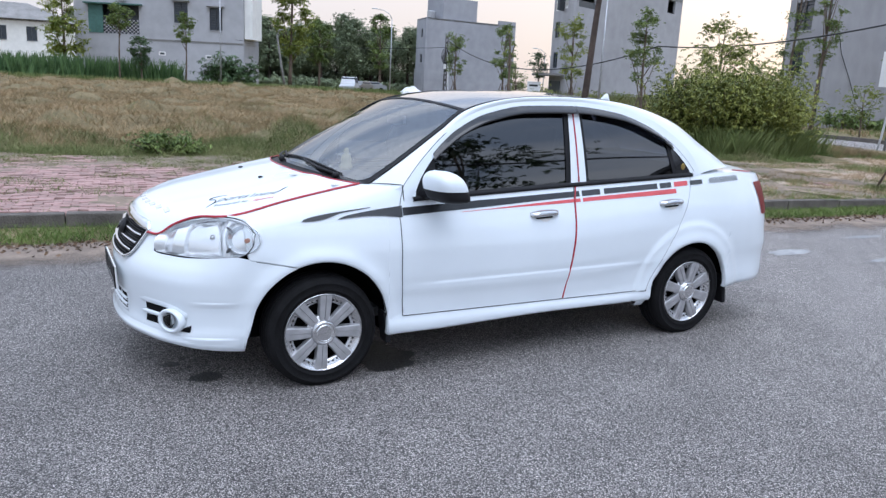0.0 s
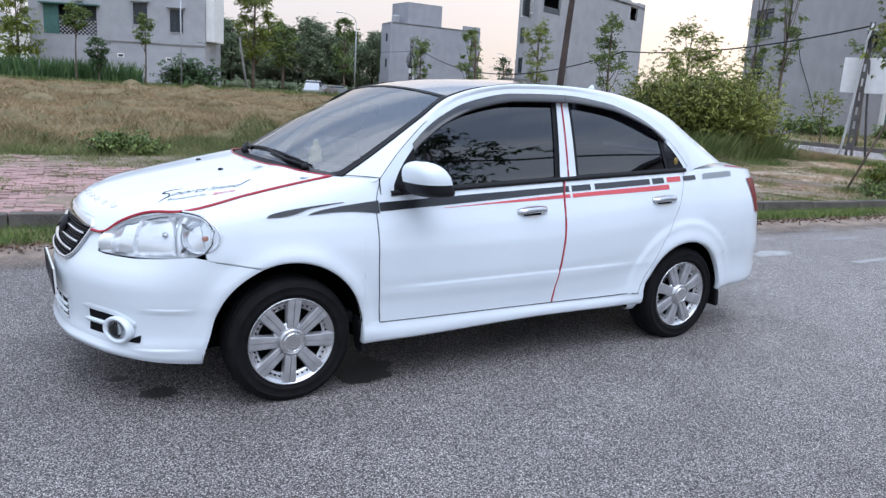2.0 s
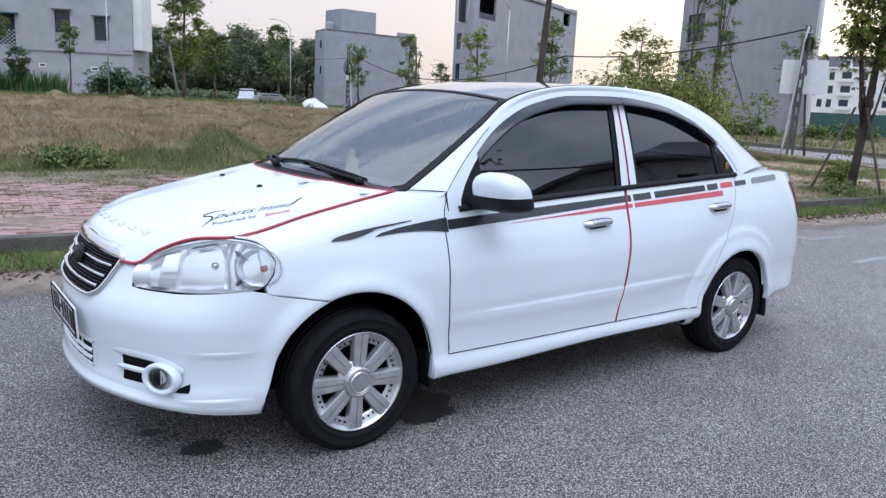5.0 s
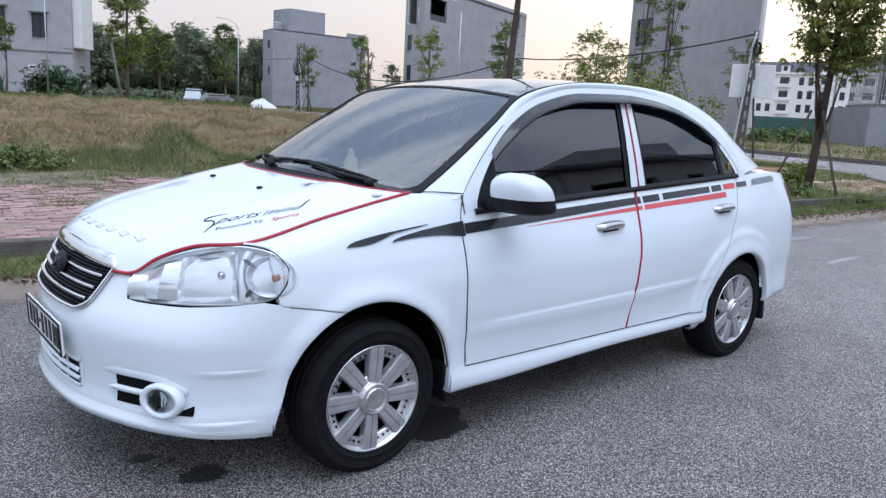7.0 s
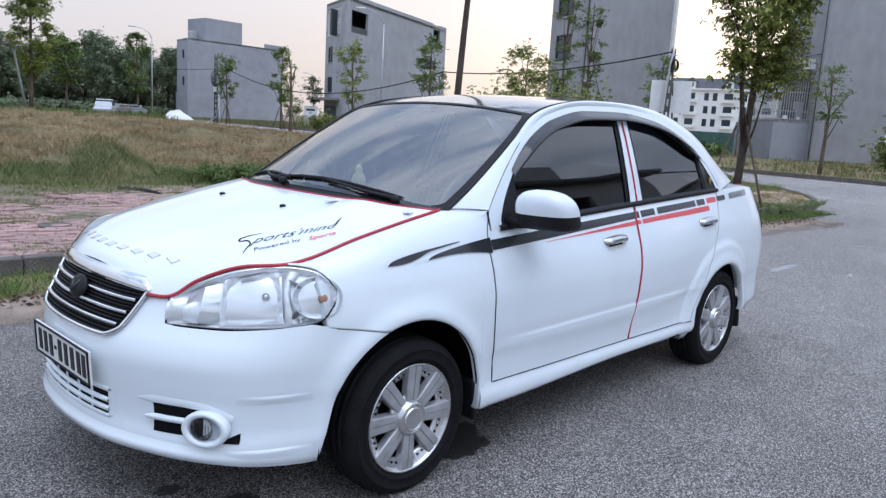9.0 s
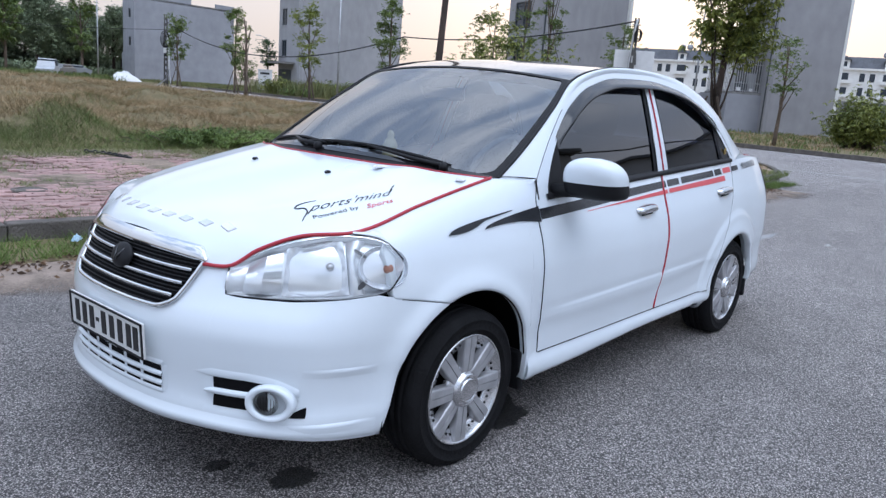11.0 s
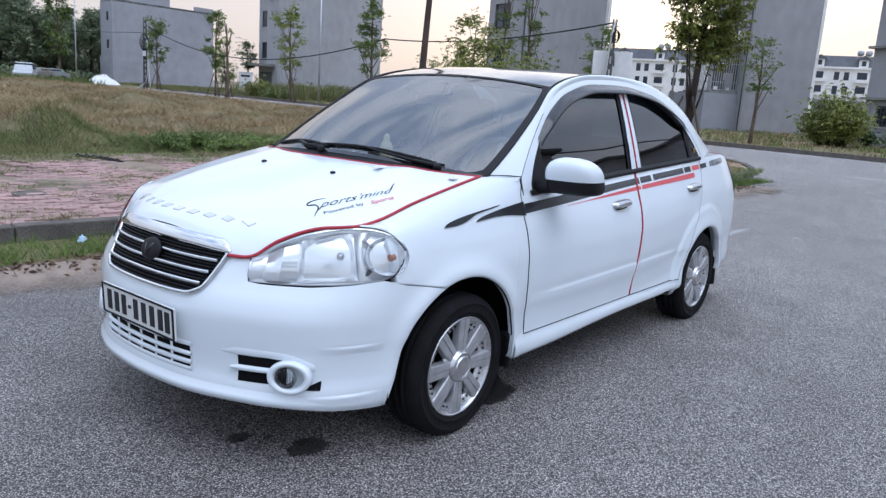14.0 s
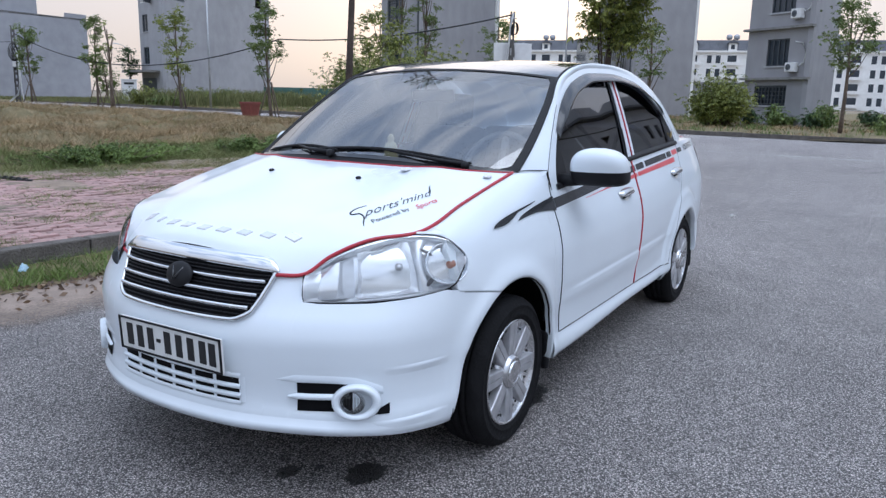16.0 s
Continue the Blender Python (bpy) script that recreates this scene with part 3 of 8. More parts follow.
MID_Y = 0.035
car = empty("car", pose(0, MID_Y, 0), "white four-door saloon car with red and black stripes", "car")
BELT = lambda x: 0.925 + 0.052 * (x - 0.51)
arch_z = lambda x, cx: ARCHES[cx][1] + math.sqrt(max(0.0, ARCHES[cx][0] ** 2 - (x - cx) ** 2))
HOOD_EDGE = curve([(-0.742, 0.353, 0.732), (-0.700, 0.433, 0.738), (-0.640, 0.487, 0.790), (-0.55, 0.570, 0.838), (-0.41, 0.667, 0.855), (-0.148, 0.683, 0.922), (0.05, 0.687, 0.966), (0.235, 0.690, 1.003)])
HOOD_MID = curve([(-0.764, 0, 0.796), (-0.745, 0, 0.822), (-0.68, 0, 0.855), (-0.55, 0, 0.898), (-0.38, 0, 0.937), (-0.148, 0, 0.984), (-0.05, 0, 1.003), (0.03, 0, 1.018)])
HE = [HOOD_EDGE(i / 200) for i in range(201)]
hood_y = lambda x: float(np.interp(x, [p[0] for p in HE] + [0.46], [p[1] for p in HE] + [0.740]))
hood_edge_z = lambda x: float(np.interp(x, [p[0] for p in HE] + [0.46], [p[2] for p in HE] + [1.0]))


def hood_at(u, v, lift=0.0):
    e, c = HOOD_EDGE(u), HOOD_MID(u)
    a = abs(v)
    w, wz = a ** 2.6, a ** 2.3
    crease = 0.006 * math.exp(-((a - 0.62) / 0.10) ** 2) * smooth(0.1, 0.45, u)
    return (c[0] + (e[0] - c[0]) * w, v * e[1], c[2] + (e[2] - c[2]) * wz + crease + lift)


hood_rows = [[hood_at(i / 60, v) for v in np.linspace(-1, 1, 61)] for i in range(61)]
skin("hood", hood_rows, P_WHITE, car, "white painted bonnet with red edge trim")

def wing_low(x):
    if x < -0.385:
        return float(np.interp(x, [-0.57, -0.50, -0.455, -0.415, -0.385], [0.836, 0.825, 0.80, 0.735, 0.664]))
    if x < -0.13:
        return float(np.interp(x, [-0.385, -0.172, -0.13], [0.663, 0.630, 0.622]))
    if x < 0.346:
        return arch_z(x, 0.0)
    return 0.236


# front bumper, from wheel arch to wheel arch
BUMP_TOP = [(0.000, 0.79), (0.350, 0.79), (0.357, 0.735), (0.433, 0.735), (0.447, 0.660), (0.495, 0.656), (0.635, 0.659), (0.735, 0.670), (0.777, 0.679), (0.798, 0.664), (0.814, 0.645), (0.822, 0.632)]
bump_top = lambda y: float(np.interp(y, [p[0] for p in BUMP_TOP], [p[1] for p in BUMP_TOP]))
U_END = U_OF(-0.131)
bump_us = sorted(set(list(np.linspace(0, U_END, 70)) + [U_OF_Y(y) for y in (0.348, 0.352, 0.357, 0.361, 0.430, 0.435, 0.440, 0.445, 0.450)] + [U_OF(-0.338 * math.cos(a)) for a in np.linspace(0, 1.17, 18)] + [U_OF(x) for x in (-0.40, -0.385, -0.375, -0.365, -0.355, -0.347)]))


def bump_low(x):
    if x > -0.336:
        return arch_z(x, 0.0)
    if x > -0.386:
        return float(np.interp(x, [-0.386, -0.375, -0.352, -0.336], [0.212, 0.235, 0.33, arch_z(-0.336, 0.0)]))
    return 0.212 + 0.032 * smooth(-0.4, -0.85, x)


rows = []
for k in range(27):
    row = []
    for sgn, us in ((1, bump_us[::-1]), (-1, bump_us[1:])):
        for u in us:
            x, y = PLAN(u)
            lo, hi = bump_low(x), bump_top(y) if x < -0.385 else wing_low(x)
            hi = max(hi, lo + 0.002)
            if k == 0:
                p = shell(u, lo, sgn)
                row.append((p[0] + (0.03 if x < -0.5 else 0), p[1] * 0.965, p[2] + 0.004))
            else:
                row.append(shell(u, lo + (hi - lo) * (k - 1) / 25, sgn))
    rows.append(row)
skin("front_bumper", rows, P_WHITE, car)
# the lip along its lower edge and the short creases over the fog lamps
lip_us = [U_OF(x) for x in np.linspace(-0.40, -0.62, 14)] + list(np.linspace(U_OF(-0.63), 0.0, 40))
skin("bumper_lip", [[shell(u, z + 0.032 * smooth(-0.4, -0.85, PLAN(u)[0]), sg, o * smooth(-0.58, -0.74, PLAN(u)[0])) for sg, us in ((-1, lip_us), (1, lip_us[::-1][1:])) for u in us] for z, o in ((0.213, 0.001), (0.216, 0.009), (0.236, 0.011), (0.241, 0.007), (0.262, 0.0))], P_WHITE, car)
for sg in (-1, 1):
    skin("bumper_crease", [[shx(x, 0.452 + dz, sg, 0.7 * o * math.sin(math.pi * (x + 0.62) / 0.22)) for x in np.linspace(-0.62, -0.40, 16)] for dz, o in ((-0.022, 0.0), (-0.005, 0.0045), (0.000, 0.005), (0.004, 0.0028), (0.008, 0.0))], P_WHITE, car)
    skin("bumper_crease", [[shx(x, 0.276 + dz, sg, 0.8 * o * math.sin(math.pi * (x + 0.66) / 0.26)) for x in np.linspace(-0.66, -0.40, 16)] for dz, o in ((-0.024, 0.0), (-0.006, 0.005), (0.000, 0.006), (0.004, 0.003), (0.008, 0.0))], P_WHITE, car)


# front wings
LAMP_LOW = curve([(-0.722, 0.440, 0.654), (-0.655, 0.540, 0.653), (-0.56, 0.647, 0.656), (-0.45, 0.735, 0.667), (-0.365, 0.782, 0.690), (-0.332, 0.793, 0.735)])
LAMP_TOP = curve([(-0.704, 0.433, 0.738), (-0.640, 0.490, 0.788), (-0.55, 0.575, 0.834), (-0.43, 0.665, 0.852), (-0.354, 0.748, 0.834), (-0.322, 0.788, 0.788)])
WING_HI = graph([(-0.57, 0.840), (-0.50, 0.828), (-0.42, 0.80), (-0.2, 0.80), (0.0, 0.835), (0.2, 0.875), (0.44, 0.915)])
wing_xs = sorted(set(list(np.linspace(-0.57, 0.437, 84)) + [0.346 * math.sin(a) for a in np.linspace(-0.5, math.pi / 2, 30)] + [0.3459, 0.3461, 0.355]))


def by_lamp(x, sgn):
    """How far the wing's front edge is drawn in to follow the headlamp's upper edge."""
    t = (x + 0.57) / 0.115
    e = LAMP_TOP(0.60 + 0.28 * t)
    return (np.array((e[0] + 0.004, sgn * (e[1] + 0.004), e[2] + (0.004 if sgn < 0 else -0.012))) - np.array(shx(x, wing_low(x), sgn))) * (1 - smooth(0.55, 1.0, t))


for sgn in (-1, 1):
    rows = []
    for k in range(34):
        row = []
        for x0 in wing_xs:
            x = x0 + 0.012 * smooth(0.36, 0.437, x0) * smooth(15, 22, k)
            lo, hi = wing_low(x), WING_HI(x)
            hi = max(hi, lo + 0.003)
            if k <= 22 and x < -0.455:
                row.append(tuple(np.array(shx(x, lo + (hi - lo) * max(0, k - 1) / 21, sgn)) + by_lamp(x, sgn) + (np.array((0, -sgn * 0.012, -0.006)) if k == 0 else 0)))
            elif k == 0:
                p = shx(x, lo, sgn)
                row.append((p[0], p[1] * 0.965, p[2] + 0.002))
            elif k <= 22:
                row.append(shx(x, lo + (hi - lo) * (k - 1) / 21, sgn))
            else:
                t = (k - 22) / 11
                p0, p1 = np.array(shx(x, hi, sgn)), np.array(shx(x, hi + 0.01, sgn))
                if x < -0.455:
                    q = by_lamp(x, sgn)
                    p0, p1 = p0 + q, p1 + q
                p2 = np.array((p0[0], sgn * hood_y(p0[0]), hood_edge_z(p0[0])))
                d = (p1 - p0) / 0.01
                pc = p0 + d * max(0.005, (p2[2] - p0[2]) * 0.85)
                row.append(tuple((1 - t) ** 2 * p0 + 2 * t * (1 - t) * pc + t * t * p2))
        rows.append(row)
    skin("front_wing", rows, P_WHITE, car)

# sills
for sgn in (-1, 1):
    sill_z = lambda x, z: z + (0.326 - z) / 0.11 * 0.030 * smooth(0.44, 1.5, x)
    skin("sill", [[tuple(np.array(shx(x, sill_z(x, z), sgn, o * (0.12 + 0.88 * smooth(2.14, 1.90, x)))) * (1, w, 1)) for x in np.linspace(0.352, 2.135, 64)]
                  for z, o, w in ((0.232, 0.0, 0.90), (0.229, 0.0, 0.96), (0.236, 0.008, 1.0), (0.250, 0.011, 1.0), (0.268, 0.0115, 1.0), (0.284, 0.010, 1.0), (0.298, 0.0055, 1.0), (0.308, 0.002, 1.0), (0.320, 0.0008, 1.0), (0.340, -0.0012, 1.0))], P_WHITE, car)

# doors
SEAM_B = graph([(0.30, 1.466), (0.335, 1.472), (0.5, 1.502), (0.66, 1.521), (0.80, 1.533), (0.90, 1.543), (0.98, 1.562), (1.1, 1.572)])
SEAM_A = graph([(0.30, 0.437), (0.45, 0.428), (0.6, 0.418), (0.85, 0.416), (1.0, 0.450), (1.1, 0.46)])
SEAM_C = graph([(0.30, 2.085), (0.40, 2.125), (0.48, 2.175), (0.60, 2.25), (0.76, 2.36), (0.9, 2.44), (1.04, 2.49)])


def door(name, left, right, sgn):
    rows = []
    levels = sorted(set(list(np.linspace(0, 1, 36)) + list(np.linspace(0.24, 0.34, 16))))
    for f in levels:
        row = []
        for i in range(45):
            z0 = 0.325 + 0.62 * f
            x = left(z0) + 0.004 + (right(z0) - left(z0) - 0.008) * i / 44
            z = 0.325 + (BELT(x) - 0.325) * f
            zc = 0.497 + 0.012 * (x - 1.2)
            ledge = 0.0047 * smooth(zc + 0.014, zc - 0.004, z) * smooth(0.335, 0.45, z) * smooth(0.46, 0.75, x) * smooth(2.12, 1.85, x)
            row.append(shx(x, z, sgn, 0.0025 + ledge))
        rows.append(row)
    return skin(name, rows, P_WHITE, car)


doors = {}
for sgn in (-1, 1):
    doors["f", sgn] = door("front_door", SEAM_A, SEAM_B, sgn)
    doors["r", sgn] = door("rear_door", SEAM_B, SEAM_C, sgn)

# rear quarters and rear bumper
quarter_xs = sorted(set(list(np.linspace(2.04, 3.1, 60)) + [2.48 + 0.3329 * math.sin(a) for a in np.linspace(-1.0, math.pi / 2, 36)] + [2.10, 2.115, 2.13, 2.138, 2.146, 2.17, 2.813, 2.8131]))
quarter_us = [U_OF(x) for x in quarter_xs] + list(np.linspace(U_OF(3.12), 1.0, 24))
QTOP = graph([(2.0, 1.0), (2.5, 1.03), (2.9, 1.045), (3.2, 1.03), (3.37, 1.02)])


def quarter_low(x):
    if x < 2.24:
        return float(np.interp(x, [2.10, 2.13, 2.146, 2.20, 2.24], [0.225, 0.33, 0.385, 0.445, arch_z(2.24, 2.48)]))
    if x - 2.48 < 0.333:
        return arch_z(x, 2.48)
    return 0.21 if x < 2.4 else float(np.interp(x, [2.8, 2.9, 3.2, 3.4], [0.285, 0.29, 0.30, 0.30]))


for sgn in (-1, 1):
    rows = []
    for k in range(30):
        row = []
        for u in quarter_us:
            x = PLAN(u)[0]
            lo, hi = quarter_low(x), QTOP(x)
            if k == 0:
                p = shell(u, lo, sgn)
                row.append((p[0], p[1] * 0.965, p[2] + 0.002))
            else:
                row.append(shell(u, lo + (hi - lo) * (k - 1) / 28, sgn))
        rows.append(row)
    skin("rear_quarter", rows, P_WHITE, car)
deck = []
for x in np.linspace(2.55, 3.30, 30):
    p = shx(x, QTOP(x))
    deck.append([(p[0] + 0.10 * (1 - v * v) * smooth(2.9, 3.28, x), p[1] * -v, p[2] + 0.030 * (1 - v * v)) for v in np.linspace(-1, 1, 25)])
skin("boot_lid", deck, P_WHITE, car)
tube("boot_trim", [(r[1][0], r[1][1], r[1][2] + 0.003) for r in deck[17:29]], 0.0035, P_RED, car, 6)

# the glasshouse
RAIL = graph([(0.452, 1.0), (0.50, 1.055), (0.60, 1.155), (0.78, 1.295), (1.0, 1.395), (1.3, 1.447), (1.63, 1.457), (1.95, 1.433), (2.2, 1.372), (2.4, 1.262), (2.52, 1.15), (2.578, 1.04)])
PANE = graph([(0.518, 0.96), (0.56, 1.035), (0.66, 1.150), (0.82, 1.268), (1.02, 1.352), (1.3, 1.402), (1.63, 1.410), (1.93, 1.382), (2.15, 1.318), (2.33, 1.215), (2.44, 1.11), (2.488, 1.045)])


def glasshouse(x, z, side=-1, off=0.0):
    b = BELT(x)
    y = abs(shx(x, b)[1]) + 0.0025
    h = z - b
    return (x, side * (y - 0.30 * h - 0.16 * h * h + off), z)


gx = sorted(set(list(np.linspace(0.452, 2.578, 130)) + list(np.linspace(0.452, 0.60, 24)) + list(np.linspace(2.38, 2.578, 30))))
for sgn in (-1, 1):
    rows = []
    for k in range(8):
        row = []
        for x in gx:
            lo = PANE(x) if 0.52 <= x <= 2.487 else BELT(x) - 0.002
            row.append(glasshouse(x, lo + (RAIL(x) - lo) * k / 7, sgn))
        rows.append(row)
    skin("window_frame", rows, P_WHITE, car)

EDGE = curve([(0.268, 0.689, 0.992), (0.400, 0.683, 1.076), (0.540, 0.667, 1.168), (0.705, 0.637, 1.275), (0.885, 0.592, 1.385), (1.25, 0.557, 1.462), (1.63, 0.547, 1.476), (1.98, 0.541, 1.463), (2.25, 0.540, 1.42), (2.495, 0.560, 1.342), (2.705, 0.592, 1.218), (2.94, 0.648, 1.066)])
RAIL_X = graph([(0, 0.452), (1, 0.50), (2, 0.60), (3, 0.78), (4, 1.0), (5, 1.3), (6, 1.63), (7, 1.95), (8, 2.2), (9, 2.4), (10, 2.52), (11, 2.578)])
for sgn in (-1, 1):
    rows = []
    for k in range(9):
        t = k / 8
        row = []
        for i in range(133):
            u = i / 132
            x = RAIL_X(u * 11)
            a = np.array(glasshouse(x, RAIL(x), sgn))
            e = EDGE(u)
            b = np.array((e[0], sgn * e[1], e[2]))
            c = (a + b) / 2 + np.array((-0.01 * (1 - 2 * u), sgn * 0.020, 0.026)) * smooth(-0.02, 0.10, u) * (0.15 + 0.85 * smooth(0.26, 0.44, u))
            q = (1 - t) ** 2 * a + 2 * t * (1 - t) * c + t * t * b
            if i == 0:
                row.append(tuple(q + np.array((-0.03, 0, -0.018))))
            row.append(tuple(q))
        rows.append(row)
    skin("roof_pillar", rows, P_WHITE, car)


def across(u, v, mid, px=2.0, lift=0.0):
    e, c = EDGE(u), mid(u)
    a = abs(v) ** px
    return (c[0] + (e[0] - c[0]) * a, v * e[1], c[1] + (e[2] - c[1]) * a + lift)


U_TOP, U_BACK = 4 / 11, 8 / 11
SCREEN_MID = lambda u: (0.055 + (0.845 - 0.055) * (u / U_TOP) , 1.035 + (1.424 - 1.035) * (u / U_TOP) + 0.030 * math.sin(math.pi * u / U_TOP))
ROOF_X, ROOF_Z = graph([(4 / 11, 0.845), (5 / 11, 1.23), (6 / 11, 1.63), (7 / 11, 1.98), (8 / 11, 2.22)]), graph([(4 / 11, 1.424), (5 / 11, 1.486), (6 / 11, 1.502), (7 / 11, 1.491), (8 / 11, 1.466)])
ROOF_MID = lambda u: (ROOF_X(u), ROOF_Z(u))
REAR_MID = lambda u: (2.22 + (2.90 - 2.22) * (u - U_BACK) / (1 - U_BACK), 1.466 - (1.466 - 1.095) * ((u - U_BACK) / (1 - U_BACK)) ** 1.3)
screen = skin("windscreen", [[across(u, v, SCREEN_MID, 2.0) for v in np.linspace(-0.995, 0.995, 41)] for u in np.linspace(0.004, U_TOP - 0.003, 31)], G_SCREEN, car, "curved windscreen glass reflecting the sky")
screen.visible_shadow = False
skin("roof", [[across(u, v, ROOF_MID, 2.4) for v in np.linspace(-1, 1, 41)] for u in np.linspace(U_TOP, U_BACK, 41)], P_ROOF, car, "gloss black roof film")
rear_px = lambda u: 2.4 + 2.6 * smooth(U_BACK, U_BACK + 0.12, u)
skin("rear_window", [[across(u, v, REAR_MID, rear_px(u)) for v in np.linspace(-0.60, 0.60, 31)] for u in np.linspace(U_BACK + 0.01, 1.0, 21)], G_SCREEN, car)
for a, b in ((-1.0, -0.60), (0.60, 1.0)):
    skin("rear_pillar", [[across(u, v, REAR_MID, rear_px(u), 0.001) for v in np.linspace(a, b, 17)] for u in np.linspace(U_BACK, 1.0, 31)], P_WHITE, car)

# black ceramic border of the windscreen
screen_in = lambda u: 0.958 - 0.11 * max(0.0, 1 - u / 0.035) ** 2 - 0.05 * max(0.0, 1 - (U_TOP - u) / 0.03) ** 2
for sgn in (-1, 1):
    skin("screen_border", [[across(u, sgn * v, SCREEN_MID, 2.0, 0.003) for v in np.linspace(screen_in(u), 0.998, 7)] for u in np.concatenate([np.linspace(0.0, 0.035, 9), np.linspace(0.045, U_TOP - 0.035, 22), np.linspace(U_TOP - 0.03, U_TOP, 7)])], P_TRIM, car)
skin("screen_border", [[across(u, v, SCREEN_MID, 2.0, 0.0035) for v in np.linspace(-0.998, 0.998, 41)] for u in np.linspace(U_TOP - 0.007, U_TOP + 0.002, 4)], P_TRIM, car)
skin("screen_border", [[across(u, v, SCREEN_MID, 2.0, 0.0035) for v in np.linspace(-0.998, 0.998, 41)] for u in np.linspace(0.0, 0.010, 4)], P_GLOSS, car)
# scuttle between bonnet and windscreen
skin("scuttle", [[tuple(np.array(hood_at(1.0, v, -0.012)) * (1 - t) + np.array(across(0.002, v, SCREEN_MID, 2.0, 0.001)) * t) for v in np.linspace(-1, 1, 41)] for t in (0, 0.5, 1)], P_TRIM, car)

# side glass, pillars and the parts round them
for sgn in (-1, 1):
    def pane(name, xa, xb, material, off, low=0.012, parent=car, label=""):
        rows = []
        for k in range(9):
            row = []
            for i in range(41):
                f = i / 40
                z0 = 0.95 + 0.45 * k / 8
                x = xa(z0) + (xb(z0) - xa(z0)) * f
                lo = BELT(x) + low
                z = lo + (max(PANE(x) + 0.012, lo + 0.002) - lo) * k / 8
                x = xa(z) + (xb(z) - xa(z)) * f
                z = lo + (max(PANE(x) + 0.012, lo + 0.002) - lo) * k / 8
                row.append(glasshouse(x, z, sgn, off))
            rows.append(row)
        return skin(name, rows, material, parent, label)
    pane("side_window", lambda z: 0.635, lambda z: 1.520 + 0.11 * (z - 0.95), G_TINT, -0.012, label="dark tinted front side window")
    pane("side_window", lambda z: 1.655 + 0.03 * (z - 0.95), lambda z: 2.375 - 0.16 * (z - 1.0), G_TINT, -0.012, label="dark tinted rear side window")
    pane("mirror_base", lambda z: 0.515, lambda z: 0.652, P_TRIM, -0.004)
    pane("quarter_trim", lambda z: 2.372 - 0.16 * (z - 1.0), lambda z: 2.495, P_GLOSS, -0.004, label="glossy black quarter trim with a small gold badge")
    pane("window_seal", lambda z: 1.500 + 0.11 * (z - 0.95), lambda z: 1.534 + 0.11 * (z - 0.95), P_TRIM, -0.006)
    pane("window_seal", lambda z: 1.640 + 0.03 * (z - 0.95), lambda z: 1.668 + 0.03 * (z - 0.95), P_TRIM, -0.006)
    pane("window_seal", lambda z: 2.345 - 0.16 * (z - 1.0), lambda z: 2.385 - 0.16 * (z - 1.0), P_TRIM, -0.006)
    pane("door_pillar", lambda z: 1.530 + 0.11 * (z - 0.95), lambda z: 1.646 + 0.03 * (z - 0.95), P_WHITE, 0.0)
    # belt moulding
    skin("belt_moulding", [[glasshouse(x, BELT(x) + dz, sgn, o) for x in np.linspace(0.50, 2.50, 60)] for dz, o in ((-0.006, 0.001), (-0.004, 0.008), (0.012, 0.008), (0.020, -0.004), (0.020, -0.013))], P_TRIM, car)
    # rain visors over both windows
    for a, b in ((0.645, 1.628), (1.632, 2.36)):
        xs = np.linspace(a, b, 60)
        fade = lambda x: (0.4 + 0.6 * smooth(0.64, 0.78, x)) * (0.3 + 0.7 * smooth(2.37, 2.25, x))
        drop = lambda x: 0.043 * (0.86 + 0.14 * smooth(0.62, 1.0, x)) * (0.55 + 0.45 * smooth(2.37, 2.15, x))
        prof = ((0.0, 0.003), (0.10, 0.012), (0.40, 0.019), (0.46, 0.024), (0.75, 0.030), (0.97, 0.034), (1.0, 0.032), (0.98, 0.028))
        skin("rain_visor", [[glasshouse(x, PANE(x) + 0.022 - drop(x) * t, sgn, o * fade(x)) for x in xs] for t, o in prof], P_GLOSS, car, "smoked acrylic rain visor")
    # red pinstripe down the joint of the doors
    tube("pinstripe", [glasshouse(1.590 + 0.055 * (z - 0.98), z, sgn, 0.003) for z in np.linspace(1.0, 1.40, 14)], 0.0045, P_RED, car, 6)
    tube("pinstripe", [shx(SEAM_B(z), z, sgn, 0.004) for z in np.linspace(0.328, 0.985, 40)], 0.0048, P_RED, car, 6)
    # dark joints of the panels
    tube("panel_joint", [shx(SEAM_A(z), z, sgn, 0.0016) for z in np.linspace(0.326, 0.93, 30)] + [glasshouse(x, RAIL(x) - 0.004, sgn, 0.0) for x in np.linspace(0.456, 0.74, 24)], 0.0016, P_TRIM, car, 6)
    tube("panel_joint", [shx(x, 0.3255, sgn, 0.0025) for x in np.linspace(0.440, 2.10, 40)], 0.0022, P_TRIM, car, 6)
    tube("panel_joint", [shx(SEAM_C(z), z, sgn, 0.001) for z in np.linspace(0.326, 1.03, 40)], 0.0014, P_CONCRETE, car, 6)
    tube("panel_joint", [shx(x, wing_low(x), sgn, 0.0) for x in np.linspace(-0.345, -0.135, 18)], 0.0011, P_TRIM, car, 6)
    tube("panel_joint", [tuple(np.array((0.452, sgn * 0.744, 1.001)) * (1 - t) + np.array((0.25, sgn * 0.692, 1.008)) * t + np.array((0, 0, 0.003 * math.sin(math.pi * t)))) for t in np.linspace(0, 1, 10)], 0.0022, P_TRIM, car, 6)
    tube("roof_seal", [(EDGE(u)[0], sgn * EDGE(u)[1], EDGE(u)[2] + 0.002) for u in np.linspace(0.0, 0.70, 60)], [0.006] * 44 + [0.006 * (1 - k / 16) for k in range(16)], P_TRIM, car, 6)
